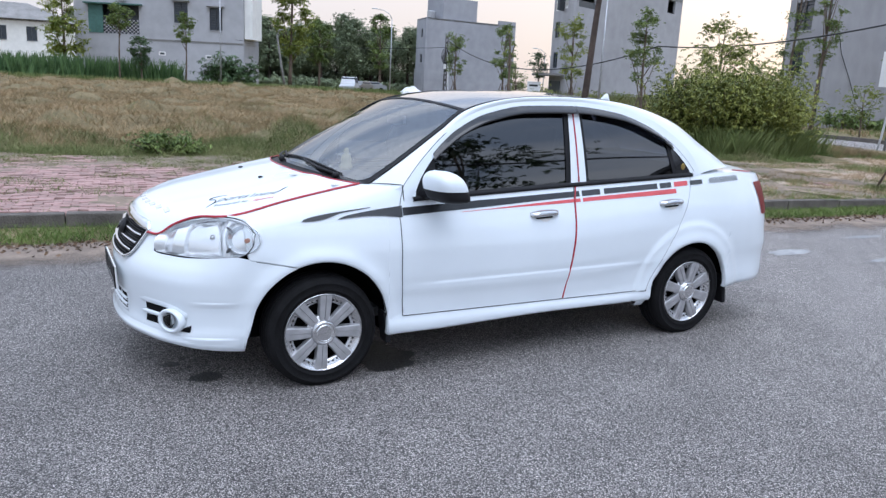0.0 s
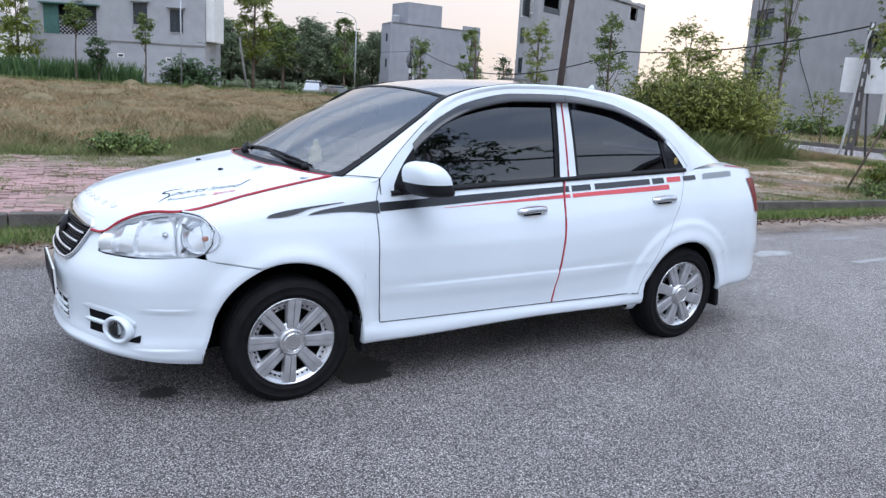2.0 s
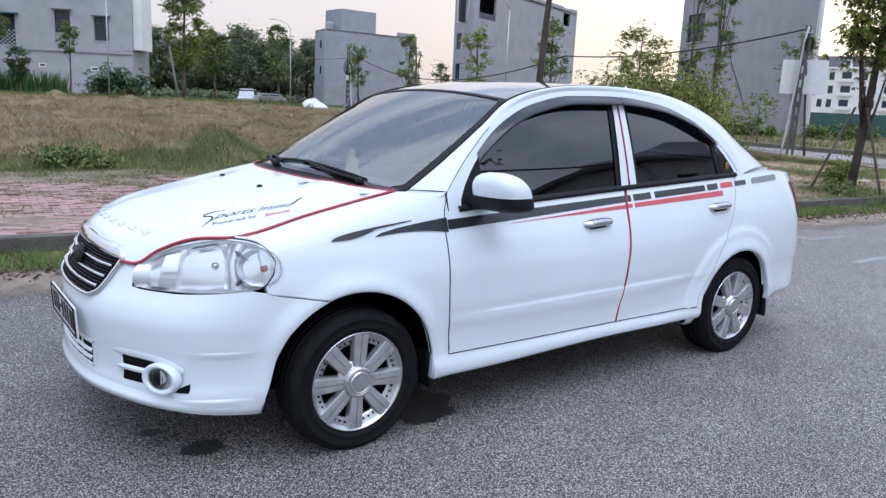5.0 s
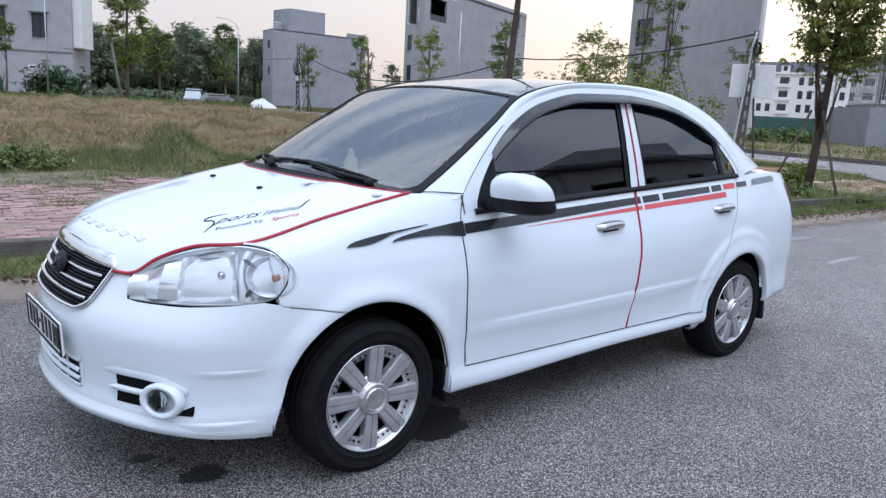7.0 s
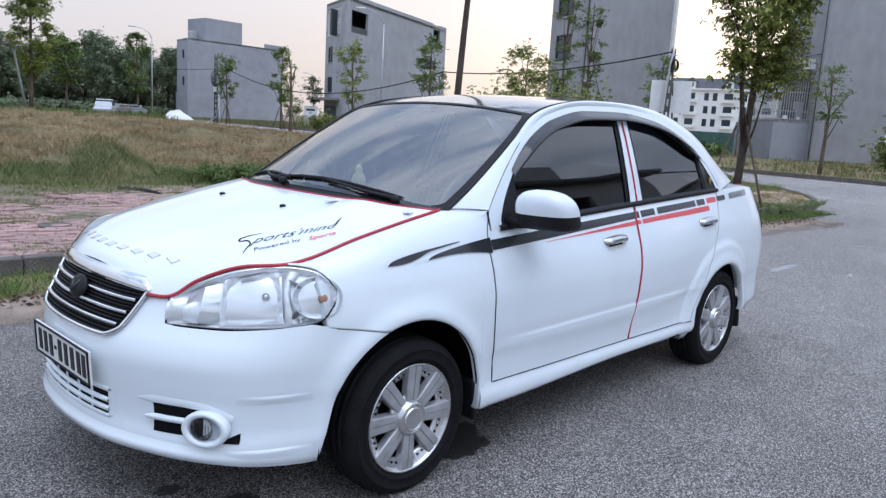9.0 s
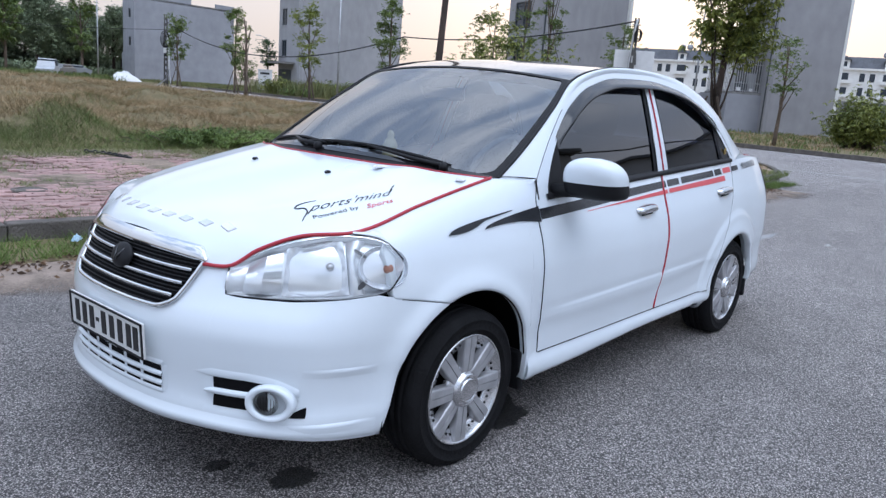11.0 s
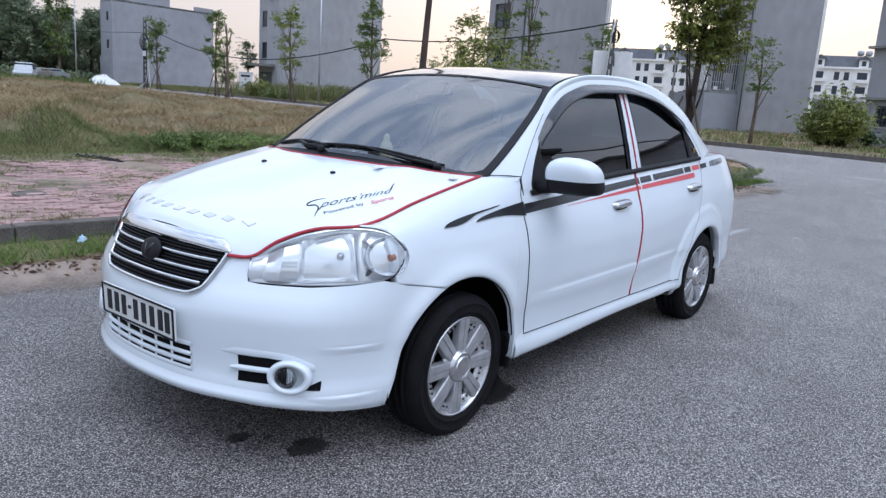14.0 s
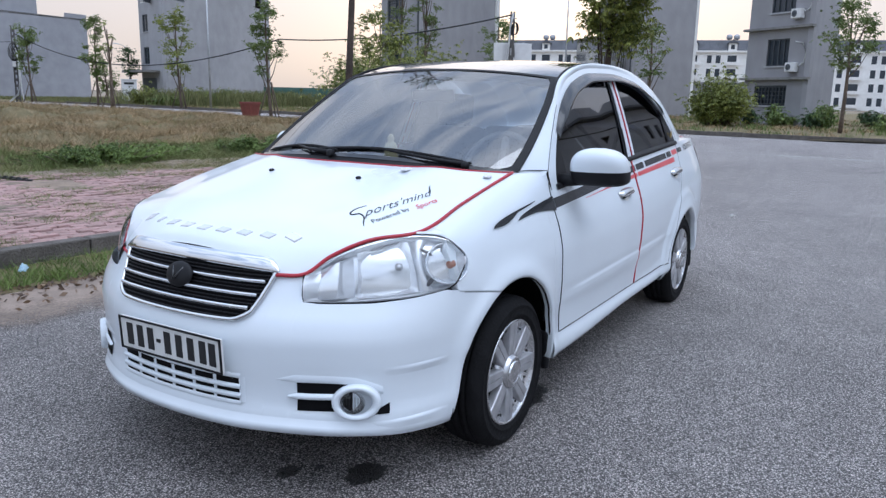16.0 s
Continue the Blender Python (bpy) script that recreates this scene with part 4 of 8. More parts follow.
    tube("arch_seal", [(p[0], p[1] * 0.985, p[2]) for p in [shx(0.350 * math.sin(a), 0.295 + 0.350 * math.cos(a), sgn) for a in np.linspace(-1.25, 1.45, 40)]], 0.004, P_TRIM, car, 6)
    # bonnet edge trim
    tube("hood_trim", [tuple(np.array((p[0], sgn * p[1], p[2])) + (np.array((-0.002, 0, 0.003)) if sgn < 0 else np.array((0, 0.012, -0.016)))) for p in (HOOD_EDGE(u) for u in (np.linspace(0.0, 1.0, 70) if sgn < 0 else np.linspace(0.0, 0.35, 30)))], 0.0062 if sgn < 0 else 0.005, P_RED, car, 8, "thick red trim along the bonnet edge")
tube("hood_trim", [hood_at(1.0, v, 0.001) for v in np.linspace(-1, 1, 40)], 0.004, P_RED, car, 6)

# wheel wells and underbody
for cx in (0.0, 2.48):
    for sgn in (-1, 1):
        skin("wheel_well", [[(cx + 0.378 * math.sin(a), sgn * y, HUB + 0.378 * math.cos(a)) for a in np.linspace(-1.75, 1.75, 40)] for y in (0.795, 0.5)], P_WELL, car)
        skin("wheel_well", [[(cx + r * math.sin(a), sgn * 0.5, HUB + r * math.cos(a)) for a in np.linspace(-1.75, 1.75, 40)] for r in (0.378, 0.0)], P_WELL, car)
box("underbody", (-0.62, -0.56, 0.19), (3.1, 0.56, 0.30), P_WELL, car, 0.03)
box("underbody", (0.40, -0.74, 0.24), (2.08, 0.74, 0.28), P_WELL, car, 0.02)
box("engine_bay", (-0.6, -0.48, 0.3), (0.2, 0.48, 0.72), P_WELL, car, 0.05)

# ---- the car: wheels ----


def lathe(profile, n, cap=False):
    """A body of revolution about the y axis: profile of (radius, y)."""
    V, F = [], []
    for r, y in profile:
        for k in range(n):
            a = 2 * math.pi * k / n
            V.append((r * math.cos(a), y, r * math.sin(a)))
    for j in range(len(profile) - 1):
        for k in range(n):
            k2 = (k + 1) % n
            F.append((j * n + k, j * n + k2, (j + 1) * n + k2, (j + 1) * n + k))
    if cap:
        F.append(tuple(range(n)))
        F.append(tuple((len(profile) - 1) * n + k for k in range(n)))
    return V, F


def shaped(name, v, f, material, parent, label="", smooth_it=True):
    bm = bmesh.new()
    vs = [bm.verts.new(p) for p in v]
    for q in f:
        try:
            bm.faces.new([vs[i] for i in q])
        except ValueError:
            pass
    bmesh.ops.remove_doubles(bm, verts=bm.verts, dist=0.00005)
    bmesh.ops.recalc_face_normals(bm, faces=bm.faces)
    return part(name, bm, material, parent, label, smooth_it)


def wheel(x, side, turn):
    """Tyre and hubcap: eight grooved spokes over dark openings; the outside looks along -y before it is turned to its side."""
    w = new("wheel")
    w.parent = car
    w.matrix_basis = pose(x + 0.010, side * (0.742 if x < 1 else 0.758), 0.278, 0, 0, 0 if side < 0 else 180) @ pose(0, 0, 0, 0, turn, 0)
    tyre = [(0.196, -0.055), (0.203, -0.078), (0.209, -0.087), (0.217, -0.0895), (0.219, -0.0925), (0.223, -0.0925), (0.225, -0.0905), (0.240, -0.0945), (0.252, -0.0935), (0.254, -0.0955), (0.257, -0.0950), (0.259, -0.0915),
            (0.270, -0.086), (0.279, -0.078), (0.286, -0.064),
            (0.2885, -0.048), (0.2885, -0.044), (0.281, -0.043), (0.281, -0.037), (0.2895, -0.036), (0.2900, -0.014), (0.2825, -0.013), (0.2825, -0.005), (0.290, -0.004),
            (0.290, 0.022), (0.2825, 0.023), (0.2825, 0.031), (0.2895, 0.032), (0.285, 0.07), (0.26, 0.09), (0.2, 0.08)]
    shaped("tyre", *lathe(tyre, 84), P_RUBBER, w, "worn black tyre")
    shaped("wheel_disc", *lathe([(0.196, -0.02), (0.12, -0.012), (0.0, -0.012)], 48), P_DARK, w)
    shaped("rim", *lathe([(0.2015, -0.060), (0.2035, -0.082), (0.200, -0.0875), (0.196, -0.0865), (0.1935, -0.081), (0.184, -0.074), (0.166, -0.066), (0.154, -0.062), (0.151, -0.050)], 72), P_SILVER, w, "silver hubcap rim")
    skirt = [(0.092, -0.040), (0.090, -0.064), (0.082, -0.071), (0.068, -0.073), (0.064, -0.084), (0.059, -0.093), (0.053, -0.096), (0.050, -0.0945), (0.0455, -0.090), (0.043, -0.094), (0.040, -0.0975), (0.036, -0.0970), (0.0, -0.0965)]
    hub = shaped("hub", *lathe(skirt, 56), P_SILVER, w, "round silver hub with a flat cap")
    shaped("ring", *lathe([(0.0445, -0.091), (0.0425, -0.0985), (0.0390, -0.0990), (0.0375, -0.0965)], 48), P_CHROME, hub)
    # one spoke with a groove down its middle, in the (x, radius) plane
    prof = [(-0.0335, -0.052), (-0.0315, -0.078), (-0.0295, -0.0815), (-0.0265, -0.0830), (-0.0024, -0.0835), (-0.0014, -0.0785), (0.0014, -0.0785), (0.0024, -0.0835), (0.0265, -0.0830), (0.0295, -0.0815), (0.0315, -0.078), (0.0335, -0.052)]
    V, F = [], []
    rs = (0.060, 0.075, 0.11, 0.15, 0.180, 0.1985)
    for i, r in enumerate(rs):
        wide = (0.78, 0.84, 0.92, 0.98, 1.02, 1.03)[i]
        drop = (0.006, 0.001, 0.0, -0.001, -0.001, 0.001)[i]
        for a, y in prof:
            V.append((a * wide, y + drop, r))
    n = len(prof)
    for i in range(len(rs) - 1):
        for k in range(n - 1):
            F.append((i * n + k, i * n + k + 1, (i + 1) * n + k + 1, (i + 1) * n + k))
    F.append(tuple((len(rs) - 1) * n + k for k in range(n)))
    me = None
    for k in range(8):
        if me is None:
            sp = shaped("spoke", V, F, P_SPOKE, w, "", False)
            me = sp.data
        else:
            sp = new("spoke", me)
            sp.parent = w
        sp.matrix_basis = pose(0, 0, 0, 0, 45 * k, 0)
    # little vent studs between the spokes, near the rim
    stud = None
    for k in range(8):
        for d in (-8, 0, 8):
            if stud is None:
                s = shaped("stud", *lathe([(0.0055, -0.058), (0.0045, -0.074), (0.0, -0.0755)], 8), P_DARK, w)
                stud = s.data
            else:
                s = new("stud", stud)
                s.parent = w
            a = radians(45 * k + 22.5 + d)
            s.matrix_basis = pose(0.169 * math.sin(a), 0.004, 0.169 * math.cos(a))
    return w


for wx, turn in ((0.0, 3), (2.48, 17)):
    for sd in (-1, 1):
        wheel(wx, sd, turn)

# mud flaps
for fx in (0.345, 2.835):
    for sd in (-1, 1):
        bm = box_into(bmesh.new(), -0.014, -0.060, -0.085, 0.014, 0.035, 0.085, 0.012) if fx < 1 else box_into(bmesh.new(), -0.016, -0.070, -0.10, 0.016, 0.050, 0.10, 0.014)
        fl = part("mud_flap", bm, P_TRIM, car, "black rubber mud flap")
        fl.matrix_basis = pose(fx + 0.012, sd * 0.768, 0.262, 0, -8, 0)

# ---- the car: front details ----


def nose_u(y):
    return U_OF_Y(abs(y))


def nose_at(y, z, off=0.0):
    return shell(nose_u(y), z, -1 if y < 0 else 1, off)


def nose_band(name, ys, zlo, zhi, rows, material, off, parent, label=""):
    return skin(name, [[nose_at(y, zlo(y) + (zhi(y) - zlo(y)) * k / rows, off) for y in ys] for k in range(rows + 1)], material, parent, label)


# grille: a rounded trapeze, wider at the top
def grille_w(z):
    t = (z - 0.592) / (0.745 - 0.592)
    r = 0.298 + 0.058 * t
    return r - 0.05 * max(0.0, 1 - t / 0.22) ** 2


grille = new("grille")
grille.parent = car
tagged(grille, "black grille with chrome bars")
rows = []
for k in range(15):
    z = 0.592 + (0.750 - 0.592) * k / 14
    rows.append([nose_at(y, z, 0.006) for y in np.linspace(-grille_w(z), grille_w(z), 41)])
skin("backing", rows, P_DARK, grille)
for z in np.arange(0.60, 0.748, 0.0105):       # fine black mesh
    tube("mesh_bar", [nose_at(y, z, 0.010) for y in np.linspace(-grille_w(z), grille_w(z), 21)], 0.0022, P_TRIM, grille, 5)
for z, h in ((0.628, 0.0052), (0.667, 0.0052), (0.707, 0.0052)):
    g = grille_w(z) - 0.012
    skin("chrome_bar", [[nose_at(y, z + dz, o) for y in np.linspace(-g, g, 41)] for dz, o in ((-h, 0.008), (-h * 0.7, 0.021), (h * 0.7, 0.024), (h, 0.008))], P_CHROME, grille)
skin("top_bar", [[nose_at(y, z - 0.010 * (abs(y) / 0.36) ** 3 - (z - 0.744) * 0.75 * max(0.0, (abs(y) - 0.315) / 0.047) ** 2, o) for y in np.linspace(-0.362, 0.362, 45)] for z, o in ((0.744, 0.006), (0.745, 0.016), (0.752, 0.020), (0.772, 0.020), (0.785, 0.016), (0.790, 0.004))], P_CHROME, grille, "broad chrome top bar")
rim_pts = [nose_at(-grille_w(z), z, 0.010) for z in np.linspace(0.748, 0.60, 14)] + [nose_at(y, 0.592 + 0.003 * (abs(y) / 0.255) ** 4, 0.010) for y in np.linspace(-0.252, 0.252, 24)] + [nose_at(grille_w(z), z, 0.010) for z in np.linspace(0.60, 0.748, 14)]
tube("surround", rim_pts, 0.0075, P_CHROME, grille, 8)
bm = bmesh.new()
bmesh.ops.create_uvsphere(bm, u_segments=28, v_segments=14, radius=1.0, matrix=Matrix.Translation(nose_at(0.0, 0.695, 0.022)) @ pose(0, 0, 0, 0, 20, 0) @ Matrix.Diagonal((0.018, 0.060, 0.043, 1)))
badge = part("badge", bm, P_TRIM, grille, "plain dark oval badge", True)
for a in (-1, 1):
    tube("badge_bar", [tuple(np.array(nose_at(0.0, 0.674, 0.042)) + np.array((0, 0, 0))), tuple(np.array(nose_at(0.022 * a, 0.714, 0.036)))], 0.0045, P_GLOSS, badge, 6)

# number plate with bars in place of its characters
plate = new("number_plate")
plate.parent = car
tagged(plate, "white number plate with dark bars")
pm = Matrix.Translation((-0.888, -0.016, 0.488)) @ pose(0, 0, 0, 90, 0, -90) @ pose(0, 0, 0, 3, 0, 0)
plate.matrix_basis = pm @ Matrix.Diagonal((1.03, 1, 1, 1))
part("board", box_into(bmesh.new(), -0.235, -0.058, -0.006, 0.235, 0.058, 0.004, 0.003), P_PLATE, plate)
for a in (((-0.232, -0.055), (0.232, -0.055)), ((0.232, -0.055), (0.232, 0.055)), ((0.232, 0.055), (-0.232, 0.055)), ((-0.232, 0.055), (-0.232, -0.055))):
    (x0, y0), (x1, y1) = a
    part("rim", box_into(bmesh.new(), min(x0, x1) - 0.003, min(y0, y1) - 0.003, 0.003, max(x0, x1) + 0.003, max(y0, y1) + 0.003, 0.008), P_TRIM, plate)
for k, cx in enumerate((-0.185, -0.135, -0.085, -0.005, 0.048, 0.101, 0.154, 0.196)):
    part("bar", box_into(bmesh.new(), cx - 0.014, -0.038, 0.003, cx + 0.014, 0.038, 0.0065), P_INK, plate)
part("bar", box_into(bmesh.new(), -0.056, -0.006, 0.003, -0.038, 0.006, 0.0065), P_INK, plate)

# lower air intake with two white slats
intake = new("air_intake")
intake.parent = car
iy = np.linspace(-0.285, 0.285, 31)
# dark sheet laid on the bumper stands in for the shaded hole
nose_band("opening", iy, lambda y: 0.328, lambda y: 0.410, 4, P_DARK, 0.002, intake)
for z, h, o in ((0.3805, 0.0075, 0.013), (0.350, 0.0085, 0.012)):
    skin("slat", [[nose_at(y, z + dz * h, q) for y in iy] for dz, q in ((-1.0, -0.004), (-0.85, o * 0.8), (0.2, o), (0.8, o * 0.7), (1.0, -0.004))], P_WHITE, intake)
for y in (-0.185, -0.095, 0.0, 0.095, 0.185):
    skin("divider", [[nose_at(y + dy, z, o) for dy, o in ((-0.006, 0.0025), (-0.004, 0.006), (0.004, 0.006), (0.006, 0.0025))] for z in np.linspace(0.332, 0.408, 5)], P_WHITE, intake)
for y in (-0.287, 0.287):
    skin("divider", [[nose_at(y + dy * (1 if y > 0 else -1), z, o) for dy, o in ((-0.010, 0.0025), (-0.003, 0.006), (0.012, 0.001))] for z in np.linspace(0.328, 0.412, 5)], P_WHITE, intake)
skin("intake_lip", [[nose_at(y, 0.328 + dz, o) for y in iy] for dz, o in ((-0.012, 0.001), (-0.004, 0.008), (0.004, 0.004))], P_WHITE, intake)
skin("intake_lip", [[nose_at(y, 0.412 + dz, o) for y in iy] for dz, o in ((-0.004, 0.003), (0.003, 0.006), (0.012, 0.001))], P_WHITE, intake)

# fog lamps in slotted recesses, whose shade is a dark sheet on the bumper
for sd in (-1, 1):
    fog = new("fog_lamp")
    fog.parent = car
    ys = [sd * y for y in np.linspace(0.462, 0.612, 20)]
    nose_band("recess", ys, lambda y: 0.318 + 0.12 * max(0, abs(y) - 0.62), lambda y: 0.412 - 0.09 * max(0, abs(y) - 0.555), 5, P_DARK, 0.003, fog)
    ysl = [sd * y for y in np.linspace(0.435, 0.565, 14)]
    skin("blade", [[nose_at(y, 0.366 + dz * min(1, (abs(y) - 0.430) / 0.03), o) for y in ysl] for dz, o in ((-0.010, 0.003), (-0.007, 0.013), (0.007, 0.013), (0.010, 0.003))], P_WHITE, fog)
    skin("brow", [[nose_at(y, 0.416 - 0.09 * max(0, abs(y) - 0.555) - 4.0 * max(0, abs(y) - 0.60) ** 2 + dz * min(1.0, (abs(y) - 0.395) / 0.06), o * min(1.0, (abs(y) - 0.395) / 0.06)) for y in [sd * y for y in np.linspace(0.40, 0.685, 26)]] for dz, o in ((-0.006, 0.002), (0.003, 0.007), (0.020, 0.0005))], P_WHITE, fog)
    c = np.array(nose_at(sd * 0.612, 0.352, 0.010))
    fm = Matrix.Translation(c) @ pose(0, 0, 0, 0, 0, -58 if sd < 0 else -122) @ Matrix.Diagonal((0.92, 1, 0.86, 1))
    bm2 = Matrix.Translation(np.array(nose_at(sd * 0.622, 0.352, 0.005))) @ pose(0, 0, 0, 0, 0, -56 if sd < 0 else -124) @ Matrix.Diagonal((1.16, 1, 0.88, 1))
    bez = shaped("bezel", *lathe([(0.066, 0.010), (0.067, -0.012), (0.064, -0.022), (0.058, -0.026), (0.046, -0.020), (0.043, -0.006)], 40), P_WHITE, fog, "white round fog lamp bezel")
    bez.matrix_basis = bm2
    nose_band("corner_vent", [sd * y for y in np.linspace(0.655, 0.70, 6)], lambda y: 0.306, lambda y: 0.309 + 0.7 * (abs(y) - 0.655), 3, P_DARK, 0.003, fog)
    ln = shaped("lens", *lathe([(0.0435, -0.010), (0.036, -0.016), (0.02, -0.019), (0.0, -0.020)], 32), G_CLEAR, fog, "clear ribbed lens")
    ln.matrix_basis = fm
    rf = shaped("reflector", *lathe([(0.0435, -0.008), (0.035, 0.006), (0.02, 0.014), (0.0, 0.016)], 32), P_SILVER, fog)
    rf.matrix_basis = fm
    for k in range(7):
        rb = shaped("rib", *tube_data([(-0.030 + 0.010 * k, -0.018 + 0.004 * abs(k - 3) / 3, -0.030 + 0.004 * abs(k - 3)), (-0.030 + 0.010 * k, -0.018 + 0.004 * abs(k - 3) / 3, 0.030 - 0.004 * abs(k - 3))], 0.0012, 5), P_DARK, fog)
        rb.matrix_basis = fm

# headlamps
for sd in (-1, 1):
    lamp = new("headlamp")
    lamp.parent = car
    tagged(lamp, "large clear headlamp with silver reflectors")

    def lamp_at(u, v, off=0.0):
        a, b = LAMP_LOW(u), LAMP_TOP(u)
        p = a + (b - a) * v
        deep = min(1.0, 9 * u * (1 - u)) * min(1.0, 9 * v * (1 - v)) if off < -0.03 else 1.0
        if off < -0.03:
            off = off + 0.003 * math.sin(u * 55)
        bulge = 0.022 * math.sin(math.pi * v) * (0.4 + 0.6 * math.sin(math.pi * u)) + off * deep
        n = np.array((-0.72 + 0.35 * u, 0.55 + 0.3 * u, 0.32))
        n = n / np.linalg.norm(n)
        p = p + n * bulge
        return (p[0], sd * p[1], p[2])

    def lamp_patch(name, u0, u1, v0, v1, off, material, label="", nu=25, nv=13):
        return skin(name, [[lamp_at(u, v, off) for u in np.linspace(u0, u1, nu)] for v in np.linspace(v0, v1, nv)], material, lamp, label)
    lamp_patch("lens", 0, 1, 0, 1, 0.004, G_CLEAR, "clear lens", 33, 17).visible_shadow = False
    for v0, v1 in ((0.012, 0.032), (0.962, 0.985)):
        lamp_patch("bezel", 0.0, 1.0, v0, v1, 0.0, P_HOUSE, "silver inner bezel", 33, 4)

    def lamp_deep(u, v, d):
        """A place behind the lens, d metres under the lamp's own surface."""
        a, b = LAMP_LOW(u), LAMP_TOP(u)
        n = np.array((-0.72 + 0.35 * u, 0.55 + 0.3 * u, 0.32))
        p = a + (b - a) * v - n / np.linalg.norm(n) * (d - 0.018 * math.sin(math.pi * v))
        return (p[0], sd * p[1], p[2])
    rim_fade = lambda u, v: min(1.0, 10 * u * (1 - u)) * min(1.0, 10 * v * (1 - v))
    skin("housing", [[lamp_deep(u, v, 0.034 * rim_fade(u, v)) for u in np.linspace(0, 1, 41)] for v in np.linspace(0, 1, 17)], P_HOUSE, lamp, "bright silver housing")
    # side lamp: two flat mirrors that meet in an upright crease
    for f0, f1, d0, d1 in ((0.0, 0.55, 0.026, 0.010), (0.55, 1.0, 0.010, 0.034)):
        skin("reflector", [[lamp_deep(0.07 + 0.20 * (f0 + (f1 - f0) * g) + 0.055 * v, 0.10 + 0.76 * v, d0 + (d1 - d0) * g + 0.004 * v) for g in np.linspace(0, 1, 6)] for v in np.linspace(0, 1, 10)], P_REFL, lamp, "flat mirrored side reflector")
    # main lamp: a hollow four-sided mirror, broken by upright folds
    def main_deep(f, v):
        hollow = (1 - (2 * f - 1) ** 2) * (1 - (2 * v - 1) ** 4)
        fold = 0.010 * math.sin(f * 15.0 + 2.5 * v) + 0.009 * math.sin(v * 11.0 + 2.0 * f)
        return lamp_deep(0.275 + 0.290 * f + 0.055 * v * (1 - f), 0.08 + 0.82 * v, 0.020 + 0.044 * hollow + fold * hollow)
    skin("reflector", [[main_deep(f, v) for f in np.linspace(0, 1, 36)] for v in np.linspace(0, 1, 24)], P_REFL, lamp, "hollow mirrored main reflector")
    # pale flared web between the main lamp and the round one, dark reflections painted as patches
    skin("divider", [[lamp_deep(0.590 + 0.050 * (2 * v - 1) ** 2 * (1 if v > 0.5 else 0.5) + du * (0.7 + 1.3 * (2 * v - 1) ** 2), 0.05 + 0.87 * v, d) for v in np.linspace(0, 1, 21)] for du, d in ((-0.030, 0.034), (-0.018, 0.016), (0.0, 0.012), (0.018, 0.018), (0.030, 0.040))], P_HOUSE, lamp)
    for u, v, w, h, tip in ((0.632, 0.20, 0.030, 0.050, 0.05), (0.640, 0.70, 0.034, 0.045, -0.06), (0.46, 0.885, 0.070, 0.022, 0.02)):
        skin("slot", [[lamp_deep(u + w * r * math.cos(a), v + h * r * math.sin(a) + tip * r * math.cos(a), 0.011) for a in np.linspace(0, 2 * math.pi, 17)] for r in (1.0, 0.02)], P_DARK_REFL, lamp, "dark patch standing in for a reflection")
    skin("brow", [[lamp_deep(u, v, d) for u in np.linspace(0.12, 0.96, 34)] for v, d in ((0.89, 0.034), (0.915, 0.016), (0.94, 0.010), (0.96, 0.006))], P_HOUSE, lamp)
    for u, v, r, depth in ((0.770, 0.48, 0.066, 0.046),):
        c = np.array(lamp_deep(u, v, 0.016))
        o = np.array(lamp_deep(u, v, -0.05)) - c
        m = Matrix.Translation(c) @ Vector(o).to_track_quat("-Y", "Z").to_matrix().to_4x4()
        bowl = shaped("reflector", *lathe([(r * 1.06, 0.010), (r * 1.03, 0.004), (r * 1.00, 0.007), (r * 0.88, depth * 0.45), (r * 0.66, depth * 0.8), (r * 0.4, depth), (0.012, depth * 1.05)], 40), P_BOWL, lamp, "round frosted indicator reflector")
        bowl.matrix_basis = m @ Matrix.Diagonal((1.16, 1, 1, 1))
        bulb = shaped("bulb", *lathe([(0.0, -0.002), (0.008, 0.002), (0.011, 0.010), (0.011, depth)], 16), P_AMBER, lamp, "small amber bulb")
        bulb.matrix_basis = m @ Matrix.Translation((0.018 * (1 if sd < 0 else -1), 0.0, -0.002)) @ Matrix.Diagonal((1.5, 1, 1.5, 1))
    c = np.array(lamp_deep(0.50, 0.52, 0.022))
    o = np.array(lamp_deep(0.50, 0.52, -0.05)) - c
    bulb = shaped("bulb", *lathe([(0.0, -0.002), (0.010, 0.001), (0.013, 0.006), (0.014, 0.016), (0.019, 0.018), (0.021, 0.040)], 18), P_SILVER, lamp, "capped silver bulb")
    bulb.matrix_basis = Matrix.Translation(c) @ Vector(o).to_track_quat("-Y", "Z").to_matrix().to_4x4()
    edge = [lamp_at(u, 0, 0.002) for u in np.linspace(0, 1, 30)] + [lamp_at(1, v, 0.002) for v in np.linspace(0, 1, 6)] + [lamp_at(u, 1, 0.0) for u in np.linspace(1, 0.50 if sd < 0 else 0.92, 16)]
    tube("seal", edge, 0.0026 if sd < 0 else 0.002, P_TRIM, lamp, 6)
    tube("seal", [lamp_at(0, v, 0.001) for v in np.linspace(0, 1, 8)], 0.0034 if sd < 0 else 0.002, P_TRIM, lamp, 6)
    # tail lamp on the rear corner
    skin("tail_lamp", [[shell(u, 0.760 + (0.975 - 0.760) * k / 8, sd, 0.004) for u in np.linspace(U_OF(3.15 + 0.05 * (1 - k / 8)), U_OF(3.36), 12)] for k in range(9)], P_TAIL, car, "red tail lamp")

# bonnet washer nozzles, raised badge of plain bars, wipers
from mathutils.bvhtree import BVHTree
hv, hf = grid(hood_rows)
HOOD_TREE = BVHTree.FromPolygons([Vector(v) for v in hv], hf)


